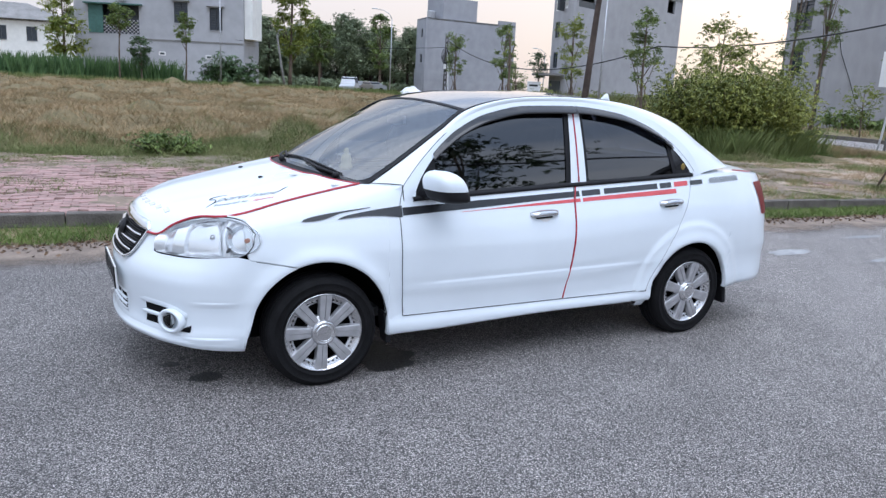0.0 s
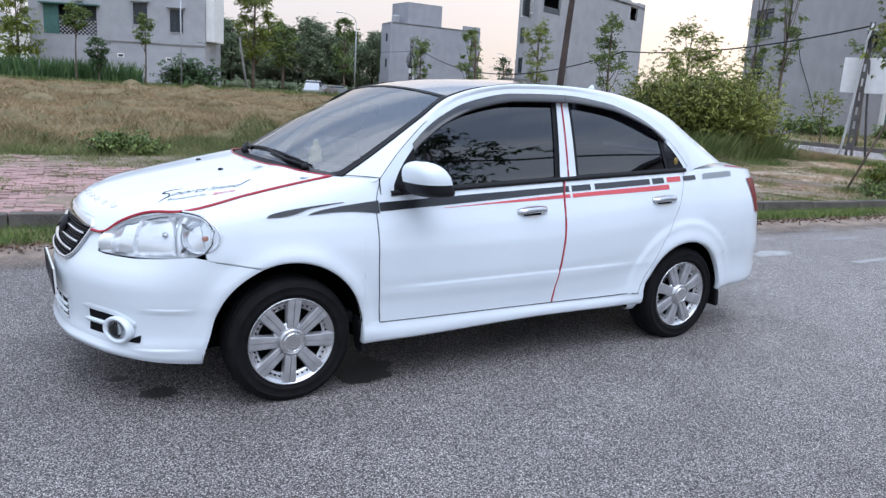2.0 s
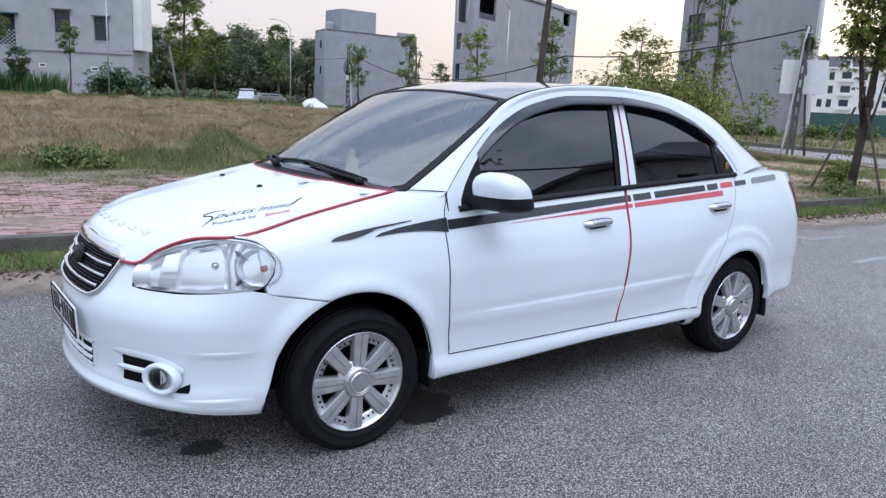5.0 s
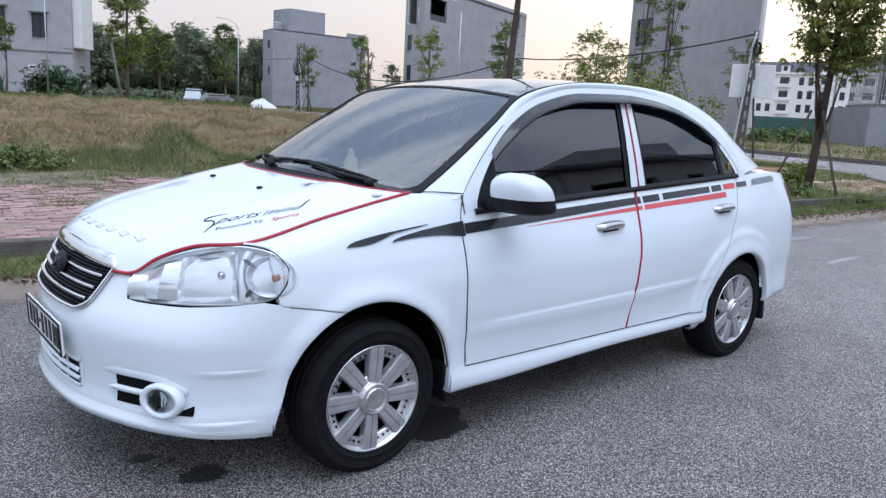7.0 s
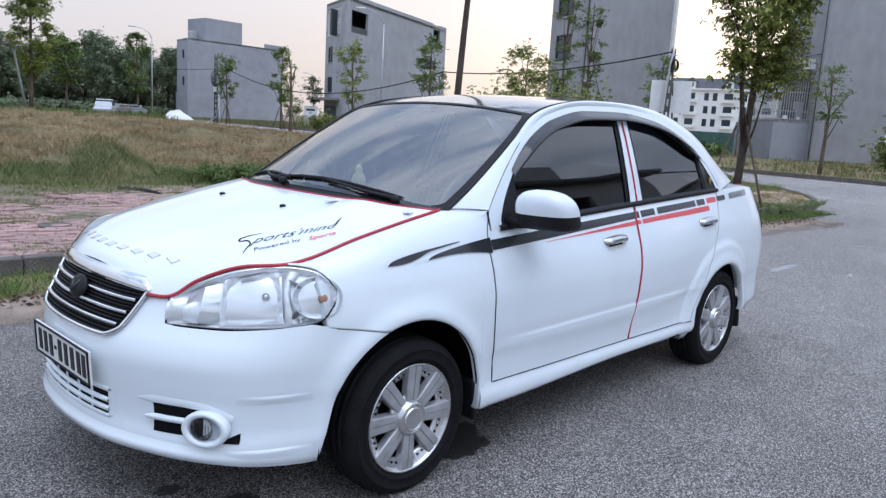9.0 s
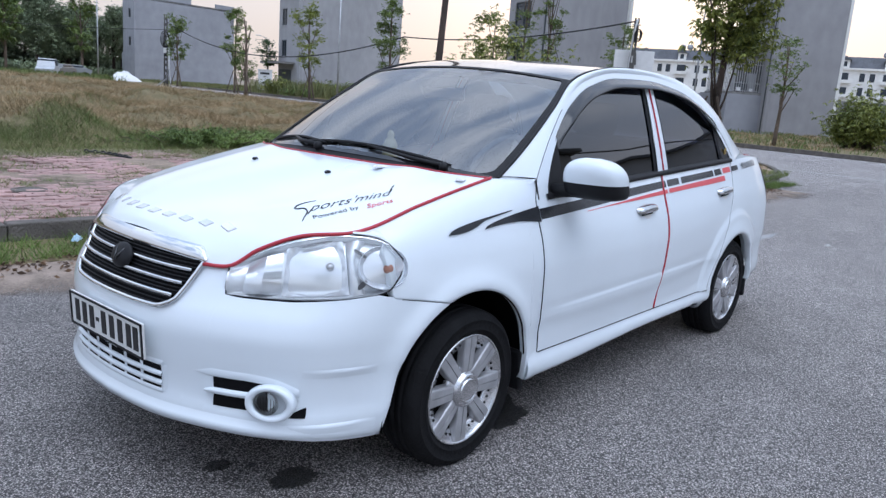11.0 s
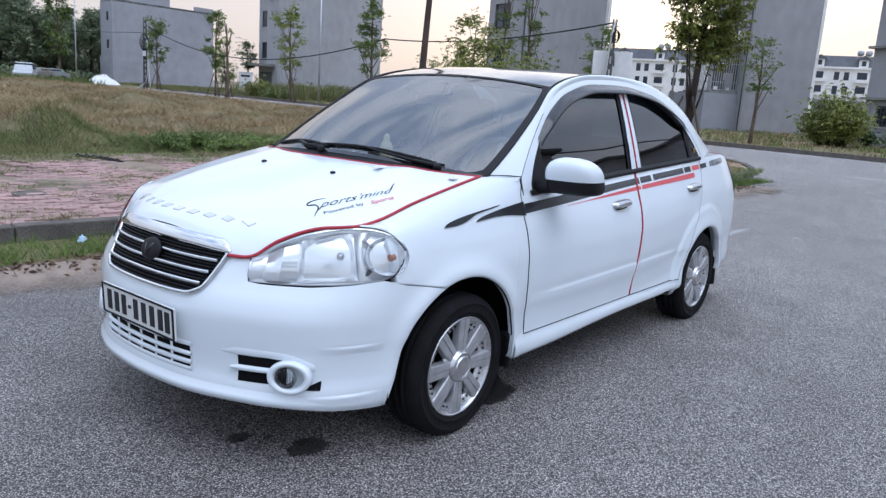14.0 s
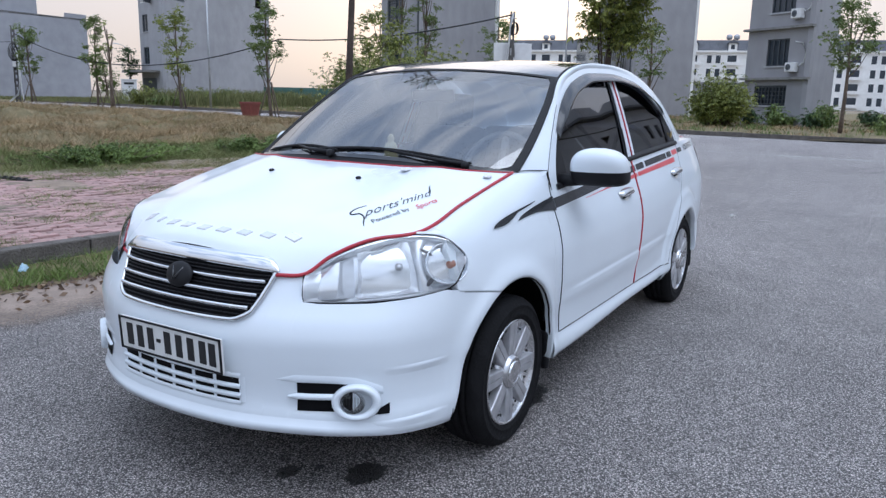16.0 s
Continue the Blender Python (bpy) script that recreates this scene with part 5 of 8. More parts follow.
def on_hood(x, y, lift=0.0):
    hit = HOOD_TREE.ray_cast(Vector((x, y, 2.0)), Vector((0, 0, -1)))[0]
    return (x, y, (hit.z if hit else 0.95) + lift)


for y in (-0.223, 0.223):
    bm = bmesh.new()
    bmesh.ops.create_uvsphere(bm, u_segments=14, v_segments=8, radius=1.0, matrix=Matrix.Translation(on_hood(-0.148, y, 0.003)) @ Matrix.Diagonal((0.014, 0.010, 0.007, 1)))
    part("washer_nozzle", bm, P_TRIM, car, "", True)
for k in range(9):
    yc = 0.342 - 0.0855 * k
    xc = -0.650 - 0.058 * (1 - (yc / 0.342) ** 2)
    w = 0.008 if k == 1 else 0.021
    top, low_p = [], []
    for a, b in ((-0.012, -w), (-0.012, w), (0.012, w), (0.012, -w)):
        q = (xc + a + 0.20 * abs(yc) * abs(b), yc + b - a * 0.55)
        low_p.append(on_hood(*q, -0.001))
        top.append(on_hood(xc + (q[0] - xc) * 0.9, yc + (q[1] - yc) * 0.93, 0.0045))
    shaped("badge_bar", low_p + top, [(4, 5, 6, 7), (0, 1, 5, 4), (1, 2, 6, 5), (2, 3, 7, 6), (3, 0, 4, 7)], P_SATIN, car, "raised satin badge bar", False)


def lettering(text, size, shear, x, y, turn, material, name, bold=0.0, length=0.3):
    """Words laid on the bonnet, facing the front of the car."""
    cu = bpy.data.curves.new(name, "FONT")
    cu.body, cu.size, cu.shear, cu.offset, cu.resolution_u = text, size, shear, bold, 3
    tmp = bpy.data.objects.new(name, cu)
    scene.collection.objects.link(tmp)
    bpy.context.view_layer.update()
    me = bpy.data.meshes.new_from_object(tmp.evaluated_get(bpy.context.evaluated_depsgraph_get()))
    bpy.data.objects.remove(tmp)
    m = pose(0, 0, 0, 0, 0, turn)
    squash = length / max(v.co.x for v in me.vertices)
    for v in me.vertices:
        p = m @ Vector((v.co.x * squash, v.co.y, 0))
        v.co = on_hood(x + p.x, y + p.y, 0.0018)
    # one part for each letter
    root = list(range(len(me.vertices)))

    def find(i):
        while root[i] != i:
            root[i] = root[root[i]]
            i = root[i]
        return i
    for e in me.edges:
        root[find(e.vertices[0])] = find(e.vertices[1])
    pieces = collections.defaultdict(list)
    for p in me.polygons:
        pieces[find(p.vertices[0])].append(tuple(p.vertices))
    for faces in pieces.values():
        ids = sorted({i for f in faces for i in f})
        at = {i: k for k, i in enumerate(ids)}
        mesh_ob("letter", [tuple(me.vertices[i].co) for i in ids], [tuple(at[i] for i in f) for f in faces], material, car)


lettering("ports'mind", 0.060, 0.85, -0.437, -0.468, -18, P_INK, "decal_words", -0.0003, 0.325)
WORD_M = pose(-0.484, -0.454, 0, 0, 0, -18)
for path, thick in ((((0.100, 0.062), (0.060, 0.062), (0.022, 0.046), (0.018, 0.034), (0.045, 0.026), (0.048, 0.006), (0.024, -0.028), (0.010, -0.050)), 0.0036), (((0.352, 0.026), (0.378, 0.056), (0.396, 0.074)), 0.0028)):
    stroke = curve(path)
    spots = [WORD_M @ Vector((*stroke(t), 0)) for t in np.linspace(0, 1, 22)]
    tube("letter", [on_hood(p.x, p.y, 0.0) for p in spots], [thick * (0.35 + 0.65 * math.sin(math.pi * t)) for t in np.linspace(0.05, 0.97, 22)], P_INK, car, 6)
lettering("Powered by", 0.032, 0.2, -0.457, -0.517, -16, P_INK, "decal_words", 0.0, 0.165)
lettering("Sports", 0.038, 0.5, -0.282, -0.577, -16, P_DECALRED, "decal_words", 0.0004, 0.105)

for y0, ya, yb, off in ((-0.50, -0.30, 0.22, 0.0), (0.14, 0.28, 0.66, 0.02)):
    wiper = new("wiper")
    wiper.parent = car
    tagged(wiper, "black windscreen wiper")

    def on_screen(v, u, lift):
        return across(u, v, SCREEN_MID, 2.0, lift)
    va, vb = ((-0.76, 0.30), (0.10, 0.86))[0 if y0 < 0 else 1]
    tube("blade", [on_screen(v, 0.014 + 0.012 * math.sin(math.pi * (v - va) / (vb - va)), 0.008) for v in np.linspace(va, vb, 16)], [0.004] + [0.007] * 14 + [0.004], P_TRIM, wiper, 6)
    tube("arm", [on_screen(va + (0.02 if y0 < 0 else 0.0), 0.002, 0.016), on_screen(va + 0.22, 0.006, 0.018), on_screen((va + vb) / 2, 0.020, 0.016)], [0.011, 0.008, 0.005], P_TRIM, wiper, 6)
    bm = bmesh.new()
    bmesh.ops.create_uvsphere(bm, u_segments=12, v_segments=8, radius=0.018, matrix=Matrix.Translation(on_screen(va + 0.02, 0.0, 0.014)))
    part("pivot", bm, P_TRIM, wiper, "", True)

# ---- the car: sides ----
def ribbon(name, xs, lo, hi, material, sgn, off=0.0042):
    return skin(name, [[shx(x, lo(x) + (hi(x) - lo(x)) * k / 3, sgn, off) for x in xs] for k in range(4)], material, car)


BAND = lambda x: 0.870 + (x - 0.43) * 0.056
for sgn in (-1, 1):
    for a, b in ((0.434, 1.582), (1.600, 1.735), (1.765, 2.185), (2.205, 2.30)):
        ribbon("side_stripe", np.linspace(a, b, 30), lambda x: BAND(x) - 0.020 + 0.004 * smooth(0.6, 1.6, x), lambda x: BAND(x) + 0.019 - 0.004 * smooth(0.6, 1.6, x), P_DECAL, sgn)
    ribbon("side_stripe", np.linspace(2.325, 2.44, 8), lambda x: BAND(x) - 0.014, lambda x: BAND(x) + 0.014, P_DECALRED, sgn)
    ribbon("side_stripe", np.linspace(2.465, 2.575, 8), lambda x: BAND(x) - 0.013, lambda x: BAND(x) + 0.013, P_DECAL, sgn)
    ribbon("side_stripe", np.linspace(0.78, 1.583, 40), lambda x: BAND(x) - 0.033 - 0.012 * smooth(0.78, 1.6, x), lambda x: BAND(x) - 0.031 + 0.004 * smooth(0.78, 1.6, x), P_DECALRED, sgn)
    ribbon("side_stripe", np.linspace(1.600, 2.335, 30), lambda x: BAND(x) - 0.047 - 0.006 * smooth(1.6, 2.3, x), lambda x: BAND(x) - 0.026, P_DECALRED, sgn)
    # chequered tail of the stripe
    cells = []
    for r in range(4):
        for c in range(19):
            if (r + c) % 2 == 0:
                x0 = 2.64 + 0.0155 * c
                z0 = BAND(x0) - 0.016 + 0.0085 * r
                cells.append(([shx(x0 + a, z0 + b, sgn, 0.004) for a, b in ((0, 0), (0.0145, 0), (0.0145, 0.008), (0, 0.008))], [(0, 1, 2, 3)]))
    mesh_ob("chequer_stripe", *joined(cells), P_DECAL, car)
    # two pointed blades on the wing
    xa = np.linspace(-0.104, 0.26, 24)
    ribbon("wing_flash", xa, lambda x: 0.835 + 0.058 * ((x + 0.104) / 0.364) ** 0.8 - 0.014 * math.sin(math.pi * min(1, (x + 0.104) / 0.2)) * (1 if x < 0.096 else 0), lambda x: 0.836 + 0.060 * ((x + 0.104) / 0.364) ** 0.55, P_DECAL, sgn)
    xb = np.linspace(0.085, 0.432, 22)
    ribbon("wing_flash", xb, lambda x: 0.842 + 0.012 * math.sin(math.pi * min(1, (x - 0.085) / 0.347)), lambda x: 0.843 + 0.056 * ((x - 0.085) / 0.347) ** 0.6, P_DECAL, sgn)
    # chrome door handles
    for x0, z0, d in ((1.315, 0.834, 0), (2.28, 0.872, 1)):
        hd = new("door_handle")
        hd.parent = doors["f" if not d else "r", sgn]
        tagged(hd, "chrome door handle")
        xs = np.linspace(-0.098, 0.098, 17)
        skin("grip", [[tuple(np.array(shx(x0 + a, z0 + 0.004 * math.cos(a * 18) + 0.05 * a + dz * (1 - 0.35 * (a / 0.098) ** 4), sgn, 0.003)) + np.array((0, sgn * o * (1 - (a / 0.100) ** 6), 0))) for a in xs]
                      for dz, o in ((-0.019, 0.006), (-0.017, 0.026), (-0.008, 0.034), (0.006, 0.034), (0.014, 0.026), (0.016, 0.006))], P_GRIP, hd)
        # dark strip below the grip paints its dark reflection and shade
        skin("slot", [[shx(x0 + a, z0 + 0.05 * a + dz, sgn, 0.006) for a in np.linspace(-0.062, 0.052, 9)] for dz in (-0.029, -0.012)], P_DARK, hd, "dark strip standing in for reflection and shade")
        skin("recess", [[shx(x0 + 0.05 * math.cos(a) * r, z0 - 0.012 + 0.034 * math.sin(a) * r, sgn, 0.0034) for a in np.linspace(0, 2 * math.pi, 25)] for r in (1.0, 0.02)], P_PLATE, hd)
    # door mirror
    mr = new("door_mirror")
    mr.parent = doors["f", sgn]
    tagged(mr, "white door mirror with a black lower half" if sgn < 0 else "white door mirror folded back")
    cx, cy, cz = (0.605, -0.915, 1.015) if sgn < 0 else (0.70, -0.845, 1.015)

    def mirror_shell(zmin, zmax, scale):
        rows = []
        for j in range(15):
            w = zmin + (zmax - zmin) * j / 14
            row = []
            for i in range(33):
                a = 2 * math.pi * i / 32
                e = 2 / 3.2
                c, s = math.cos(a), math.sin(a)
                ex = 2.5 if w > 0 else 4.5
                k = max(0.02, 1 - abs(w) ** ex) ** (1 / ex)
                px = 0.085 * (abs(c) ** e) * (1 if c > 0 else -1) * k * scale
                py = 0.118 * (abs(s) ** e) * (1 if s > 0 else -1) * k * scale
                px += 0.10 * (py / 0.118) ** 2 * 0.12 - 0.03 * w
                row.append((cx + px - 0.22 * py * 0.5, sgn * -(cy + py), cz - 0.016 + (0.098 if w > 0 else 0.066) * w * scale + 0.05 * -py * 0.3))
            rows.append(row)
        return rows
    skin("cover", mirror_shell(0.0, 1.0, 1.0), P_WHITE, mr)
    skin("lower_shell", mirror_shell(-1.0, 0.02, 0.994), P_TRIM, mr)
    tube("stem", [(0.57, sgn * 0.745, 0.950), (0.585, sgn * 0.80, 0.955), (0.60, sgn * 0.86, 0.965)], [0.030, 0.026, 0.03], P_TRIM, mr, 10)
    skin("mirror_glass", [[(cx + 0.062 + 0.012 * (r * math.cos(a)), sgn * -(cy + 0.092 * r * math.cos(a)), cz + 0.055 * r * math.sin(a)) for a in np.linspace(0, 2 * math.pi, 33)] for r in (0.02, 1.0)], P_CHROME, mr)
    # gap between the rear door's frame and the body
    tube("door_gap", [glasshouse(x, PANE(x - 0.034) + 0.004, sgn, 0.0006) for x in np.linspace(2.30, 2.518, 20)], 0.0016, P_CONCRETE, car, 5)
    # gold badge on the quarter trim
    gc = glasshouse(2.425, 1.085, sgn, 0.002)
    bm = bmesh.new()
    bmesh.ops.create_uvsphere(bm, u_segments=16, v_segments=8, radius=1.0, matrix=Matrix.Translation(gc) @ Matrix.Diagonal((0.017, 0.004, 0.022, 1)))
    part("badge", bm, mat("gold badge", (0.5, 0.36, 0.12), 0.3, 0.1, 9.0, metal=0.9), car, "small gold badge", True)
# fin aerial
bm = bmesh.new()
bmesh.ops.create_cone(bm, cap_ends=True, segments=16, radius1=1.0, radius2=0.12, depth=1.0, matrix=Matrix.Translation((2.36, 0, 1.478)) @ Matrix(((1, 0, 0.35, 0), (0, 1, 0, 0), (0, 0, 1, 0), (0, 0, 0, 1))) @ Matrix.Diagonal((0.07, 0.02, 0.07, 1)))
part("aerial_fin", bm, P_WHITE, car, "white fin aerial", True)

# ---- the car: inside ----
cabin = new("interior")
cabin.parent = car
tagged(cabin, "grey cabin interior seen through glass")
skin("dashboard", [[(x, y, z - 0.06 * (abs(y) / 0.66) ** 2) for y in np.linspace(-0.66, 0.66, 21)] for x, z in ((0.10, 0.985), (0.35, 0.99), (0.55, 0.98), (0.63, 0.94), (0.66, 0.85), (0.60, 0.6))], P_DASH, cabin)
wm = pose(0.80, -0.34, 0.965, 0, -62, 0)
st = shaped("steering_wheel", *joined([tube_data([wm @ Vector((0.175 * math.cos(a), 0.175 * math.sin(a), 0)) for a in np.linspace(0, 2 * math.pi, 33)], 0.016, 8, False), tube_data([wm @ Vector((-0.17, 0, -0.01)), wm @ Vector((0.0, 0, -0.03)), wm @ Vector((0.17, 0, -0.01))], 0.02, 8), tube_data([wm @ Vector((0, 0, -0.03)), wm @ Vector((0.0, -0.17, 0.0))], 0.02, 8)]), P_SEAT, cabin, "grey steering wheel")
for sy in (-0.35, 0.35):
    bm = box_into(bmesh.new(), -0.07, -0.24, 0.0, 0.07, 0.24, 0.62, 0.05)
    sb = part("seat_back", bm, P_SEAT, cabin, "", True)
    sb.matrix_basis = pose(1.38, sy, 0.52, 0, 16, 0)
    part("seat_cushion", box_into(bmesh.new(), 0.9, sy - 0.25, 0.42, 1.42, sy + 0.25, 0.56, 0.05), P_SEAT, cabin, "", True)
    hr = part("headrest", box_into(bmesh.new(), -0.04, -0.12, 0.0, 0.04, 0.12, 0.17, 0.035), P_SEAT, cabin, "", True)
    hr.matrix_basis = pose(1.56, sy, 1.14, 0, 10, 0)
rb = part("rear_bench", box_into(bmesh.new(), -0.08, -0.6, 0.0, 0.08, 0.6, 0.62, 0.05), P_SEAT, cabin, "", True)
rb.matrix_basis = pose(2.28, 0, 0.5, 0, 20, 0)
box("rear_shelf", (2.4, -0.6, 0.98), (2.75, 0.6, 1.0), P_DASH, cabin)
box("cabin_floor", (0.3, -0.66, 0.28), (2.5, 0.66, 0.33), P_DASH, cabin)
skin("door_card", [[(x, -0.69, z) for x in (0.45, 2.45)] for z in (0.3, 0.93)], P_DASH, cabin)
skin("door_card", [[(x, 0.69, z) for x in (0.45, 2.45)] for z in (0.3, 0.93)], P_DASH, cabin)
skin("headlining", [[(x, y, 1.44 - 0.05 * (1 - smooth(0.95, 1.35, x)) - 0.05 * (y / 0.5) ** 2) for y in np.linspace(-0.5, 0.5, 9)] for x in np.linspace(0.95, 2.15, 9)], P_SEAT, cabin)
box("rear_view_mirror", (0.73, -0.12, 1.265), (0.76, 0.12, 1.325), P_TRIM, cabin, 0.012)
orn = shaped("ornament", *lathe([(0.0, -0.0), (0.035, 0.0), (0.038, 0.02), (0.03, 0.045), (0.034, 0.065), (0.024, 0.09), (0.014, 0.1), (0.017, 0.115), (0.010, 0.13), (0.0, 0.135)], 20), P_CREAM, cabin, "cream dashboard ornament")
orn.matrix_basis = pose(0.44, 0.036, 0.985, 90)

# ---- houses round the field ----


class Facade:
    """A wall from a to b (seen from its outer side, a at the left); u runs along it, n points out of it."""

    def __init__(self, a, b, parent, name="wall"):
        self.a, self.b, self.parent = Vector((*a, 0)), Vector((*b, 0)), parent
        d = self.b - self.a
        self.len, self.turn = d.length, math.degrees(math.atan2(d.y, d.x))
        self.m = pose(self.a.x, self.a.y, 0, 0, 0, self.turn)       # local: x along, -y outwards, z up

    def wall(self, z0, z1, material, openings=(), thick=0.25, name="wall"):
        """A wall panel with openings (u0, z0, u1, z1) cut through it, built of blocks between them."""
        us = sorted({0.0, self.len, *[o[0] for o in openings], *[o[2] for o in openings]})
        zs = sorted({z0, z1, *[o[1] for o in openings], *[o[3] for o in openings]})
        bm = bmesh.new()
        for u, v in zip(us, us[1:]):
            run = None
            for p, q in zip(zs, zs[1:]):
                hole = any(o[0] <= (u + v) / 2 <= o[2] and o[1] <= (p + q) / 2 <= o[3] for o in openings)
                if hole:
                    if run:
                        box_into(bm, u, 0, run[0], v, thick, run[1])
                    run = None
                else:
                    run = (run[0] if run else p, q)
            if run:
                box_into(bm, u, 0, run[0], v, thick, run[1])
        bmesh.ops.remove_doubles(bm, verts=bm.verts, dist=0.001)
        ob = part(name, bm, material, self.parent)
        ob.matrix_basis = self.m
        return ob

    def piece(self, name, u0, y0, z0, u1, y1, z1, material, label="", parent=None, bevel=0.0):
        ob = box(name, (u0, y0, z0), (u1, y1, z1), material, parent or self.parent, bevel, label)
        if parent is None:
            ob.matrix_basis = self.m
        return ob

    def window(self, u0, z0, u1, z1, bars=0, canopy=False, frame_mat=None, mullions=1):
        w = new("window")
        w.parent = self.parent
        w.matrix_basis = self.m
        f = 0.07
        fm = frame_mat or M_FRAME
        box("pane", (u0, 0.12, z0), (u1, 0.14, z1), M_DARK_WIN, w)
        bm = bmesh.new()
        box_into(bm, u0, 0.06, z0, u0 + f, 0.13, z1)
        box_into(bm, u1 - f, 0.06, z0, u1, 0.13, z1)
        box_into(bm, u0, 0.06, z1 - f, u1, 0.13, z1)
        box_into(bm, u0, 0.06, z0, u1, 0.13, z0 + f)
        for k in range(mullions):
            c = u0 + (u1 - u0) * (k + 1) / (mullions + 1)
            box_into(bm, c - f / 2, 0.06, z0, c + f / 2, 0.13, z1)
        part("frame", bm, fm, w)
        box("sill", (u0 - 0.06, -0.08, z0 - 0.08), (u1 + 0.06, 0.1, z0), M_LIGHT_WALL, w)
        for k in range(bars):
            z = z0 + (z1 - z0) * (k + 0.5) / bars
            box("bar", (u0, -0.02, z - 0.018), (u1, 0.02, z + 0.018), M_FRAME, w)
        if canopy:
            box("canopy", (u0 - 0.25, -0.55, z1 + 0.12), (u1 + 0.25, 0.05, z1 + 0.24), M_LIGHT_WALL, w)
        return w


def block(name, c, l, r, h, material, label, lo=(), ro=(), roof_mat=None, z0=-0.1):
    """A house of two seen walls that meet at the corner c, and the two hidden ones behind."""
    top = empty(name, pose(0, 0, 0), label, "house")
    c, l, r = Vector(c), Vector(l), Vector(r)
    back = l + (r - c)
    fl, fr = Facade(l, c, top), Facade(c, r, top)
    fl.wall(z0, h, material, lo)
    fr.wall(z0, h, material, ro)
    Facade(r, back, top).wall(z0, h, material)
    Facade(back, l, top).wall(z0, h, material)
    corners = [l, c, r, back]
    V = [(p.x, p.y, h + dz) for dz in (-0.25, 0.02) for p in corners]
    mesh_ob("roof", V, [(0, 3, 2, 1), (4, 5, 6, 7), (0, 1, 5, 4), (1, 2, 6, 5), (2, 3, 7, 6), (3, 0, 4, 7)], roof_mat or M_CONCRETE, top)
    return top, fl, fr


# pale house with a green balcony, beyond the left of the field
wins = [(11.1, 6.55, 12.6, 8.75), (15.0, 5.95, 16.4, 8.3), (1.6, 5.1, 7.2, 8.2)]
h1, f1l, f1r = block("house", (19.6, 81.3), (3.4, 90.7), (22.6, 86.4), 13.5, M_LIGHT_WALL, "pale grey rendered house with barred windows and balcony", wins)
for a in wins[:2]:
    f1l.window(*a, bars=9, canopy=True)
f1l.piece("balcony_wall", 1.6, 1.6, 5.1, 7.2, 1.8, 8.2, M_FRAME)
f1l.piece("green_sheet", 1.6, -0.06, 5.1, 3.2, 0.1, 8.2, M_GREEN_FENCE, "dark green sheet cladding")
f1l.piece("awning", 1.3, -0.6, 8.15, 7.6, 0.1, 8.28, M_GREEN_FENCE)
for k in range(18):
    for j in range(8):
        if (k + j) % 2 == 0:
            f1l.piece("breeze_block", 3.25 + 0.218 * k, -0.04, 5.12 + 0.19 * j, 3.43 + 0.218 * k, 0.04, 5.27 + 0.19 * j, M_LIGHT_WALL)
f1l.piece("railing_bar", 3.2, -0.05, 6.66, 7.2, 0.01, 6.75, M_FRAME)
f1l.piece("railing_bar", 5.2, -0.05, 6.7, 5.3, 0.01, 8.2, M_FRAME)
f1l.piece("ledge", 7.2, -0.10, 4.62, 18.72, 0.05, 4.72, M_CONCRETE)
for u, z in ((9.3, 3.0), (14.5, 2.85)):
    f1l.piece("vent", u, -0.03, z, u + 0.75, 0.05, z + 0.42, M_WHITE_WALL)
    f1l.piece("vent_slot", u + 0.12, -0.05, z + 0.1, u + 0.63, -0.02, z + 0.32, M_FRAME)
f1l.piece("air_conditioner", 5.0, -0.5, 8.6, 5.9, -0.05, 9.3, M_SIGN, "white air conditioner unit")
f1r.piece("side_block", 0.3, -0.9, 5.2, 4.0, -0.02, 12.0, M_WHITE_WALL)
f1r.window(1.2, 6.9, 1.9, 8.9)
box("path_wall", (5.0, 79.0, -0.1), (15.0, 79.2, 0.6), M_LIGHT_WALL, h1)

# plain grey house with a stair tower
h2, f2l, f2r = block("house", (50.2, 97.7), (51.2, 102.8), (66.4, 98.6), 10.9, M_GREY_WALL2, "plain grey house with a rooftop stair tower", [(2.6, 8.2, 3.6, 9.4), (2.6, 4.5, 3.6, 5.7)])
for z in (8.2, 4.5):
    f2l.window(2.6, z, 3.6, z + 1.2)
f2r.piece("stair_tower", 3.0, 0.3, 10.9, 9.0, 5.0, 14.0, M_GREY_WALL2)
f2r.piece("parapet", 12.9, 0.0, 10.9, 16.2, 0.2, 11.5, M_GREY_WALL2)
f2r.piece("water_tank", 1.4, 1.5, 10.9, 2.4, 2.5, 12.1, M_GALV, bevel=0.2)
f2l.piece("annexe", -2.5, 0.5, -0.1, 0.0, 5.0, 3.6, M_LIGHT_WALL)

# grey house with a lattice and an open roof terrace
lo = [(0.5, 9.4, 4.6, 12.0), (0.9, 6.7, 2.4, 8.3), (0.9, 3.7, 2.4, 5.3)]
ro = [(0.9, 9.5, 4.2, 11.6), (20.6, 10.9, 22.6, 13.0)]
h3, f3l, f3r = block("house", (44.9, 56.1), (47.0, 62.1), (67.8, 65.0), 12.6, M_GREY_WALL, "grey house with a lattice and an open terrace", lo, ro)
for a in lo[1:]:
    f3l.window(*a)
for k in range(9):
    f3l.piece("lattice_bar", 0.5 + 0.48 * k, 0.05, 9.4, 0.62 + 0.48 * k, 0.2, 12.0, M_WHITE_WALL)
for k in range(7):
    f3l.piece("lattice_bar", 0.5, 0.06, 9.4 + 0.4 * k, 4.6, 0.19, 9.5 + 0.4 * k, M_WHITE_WALL)
f3r.piece("terrace_back", 0.9, 2.2, 9.2, 4.2, 2.4, 11.7, M_FRAME)
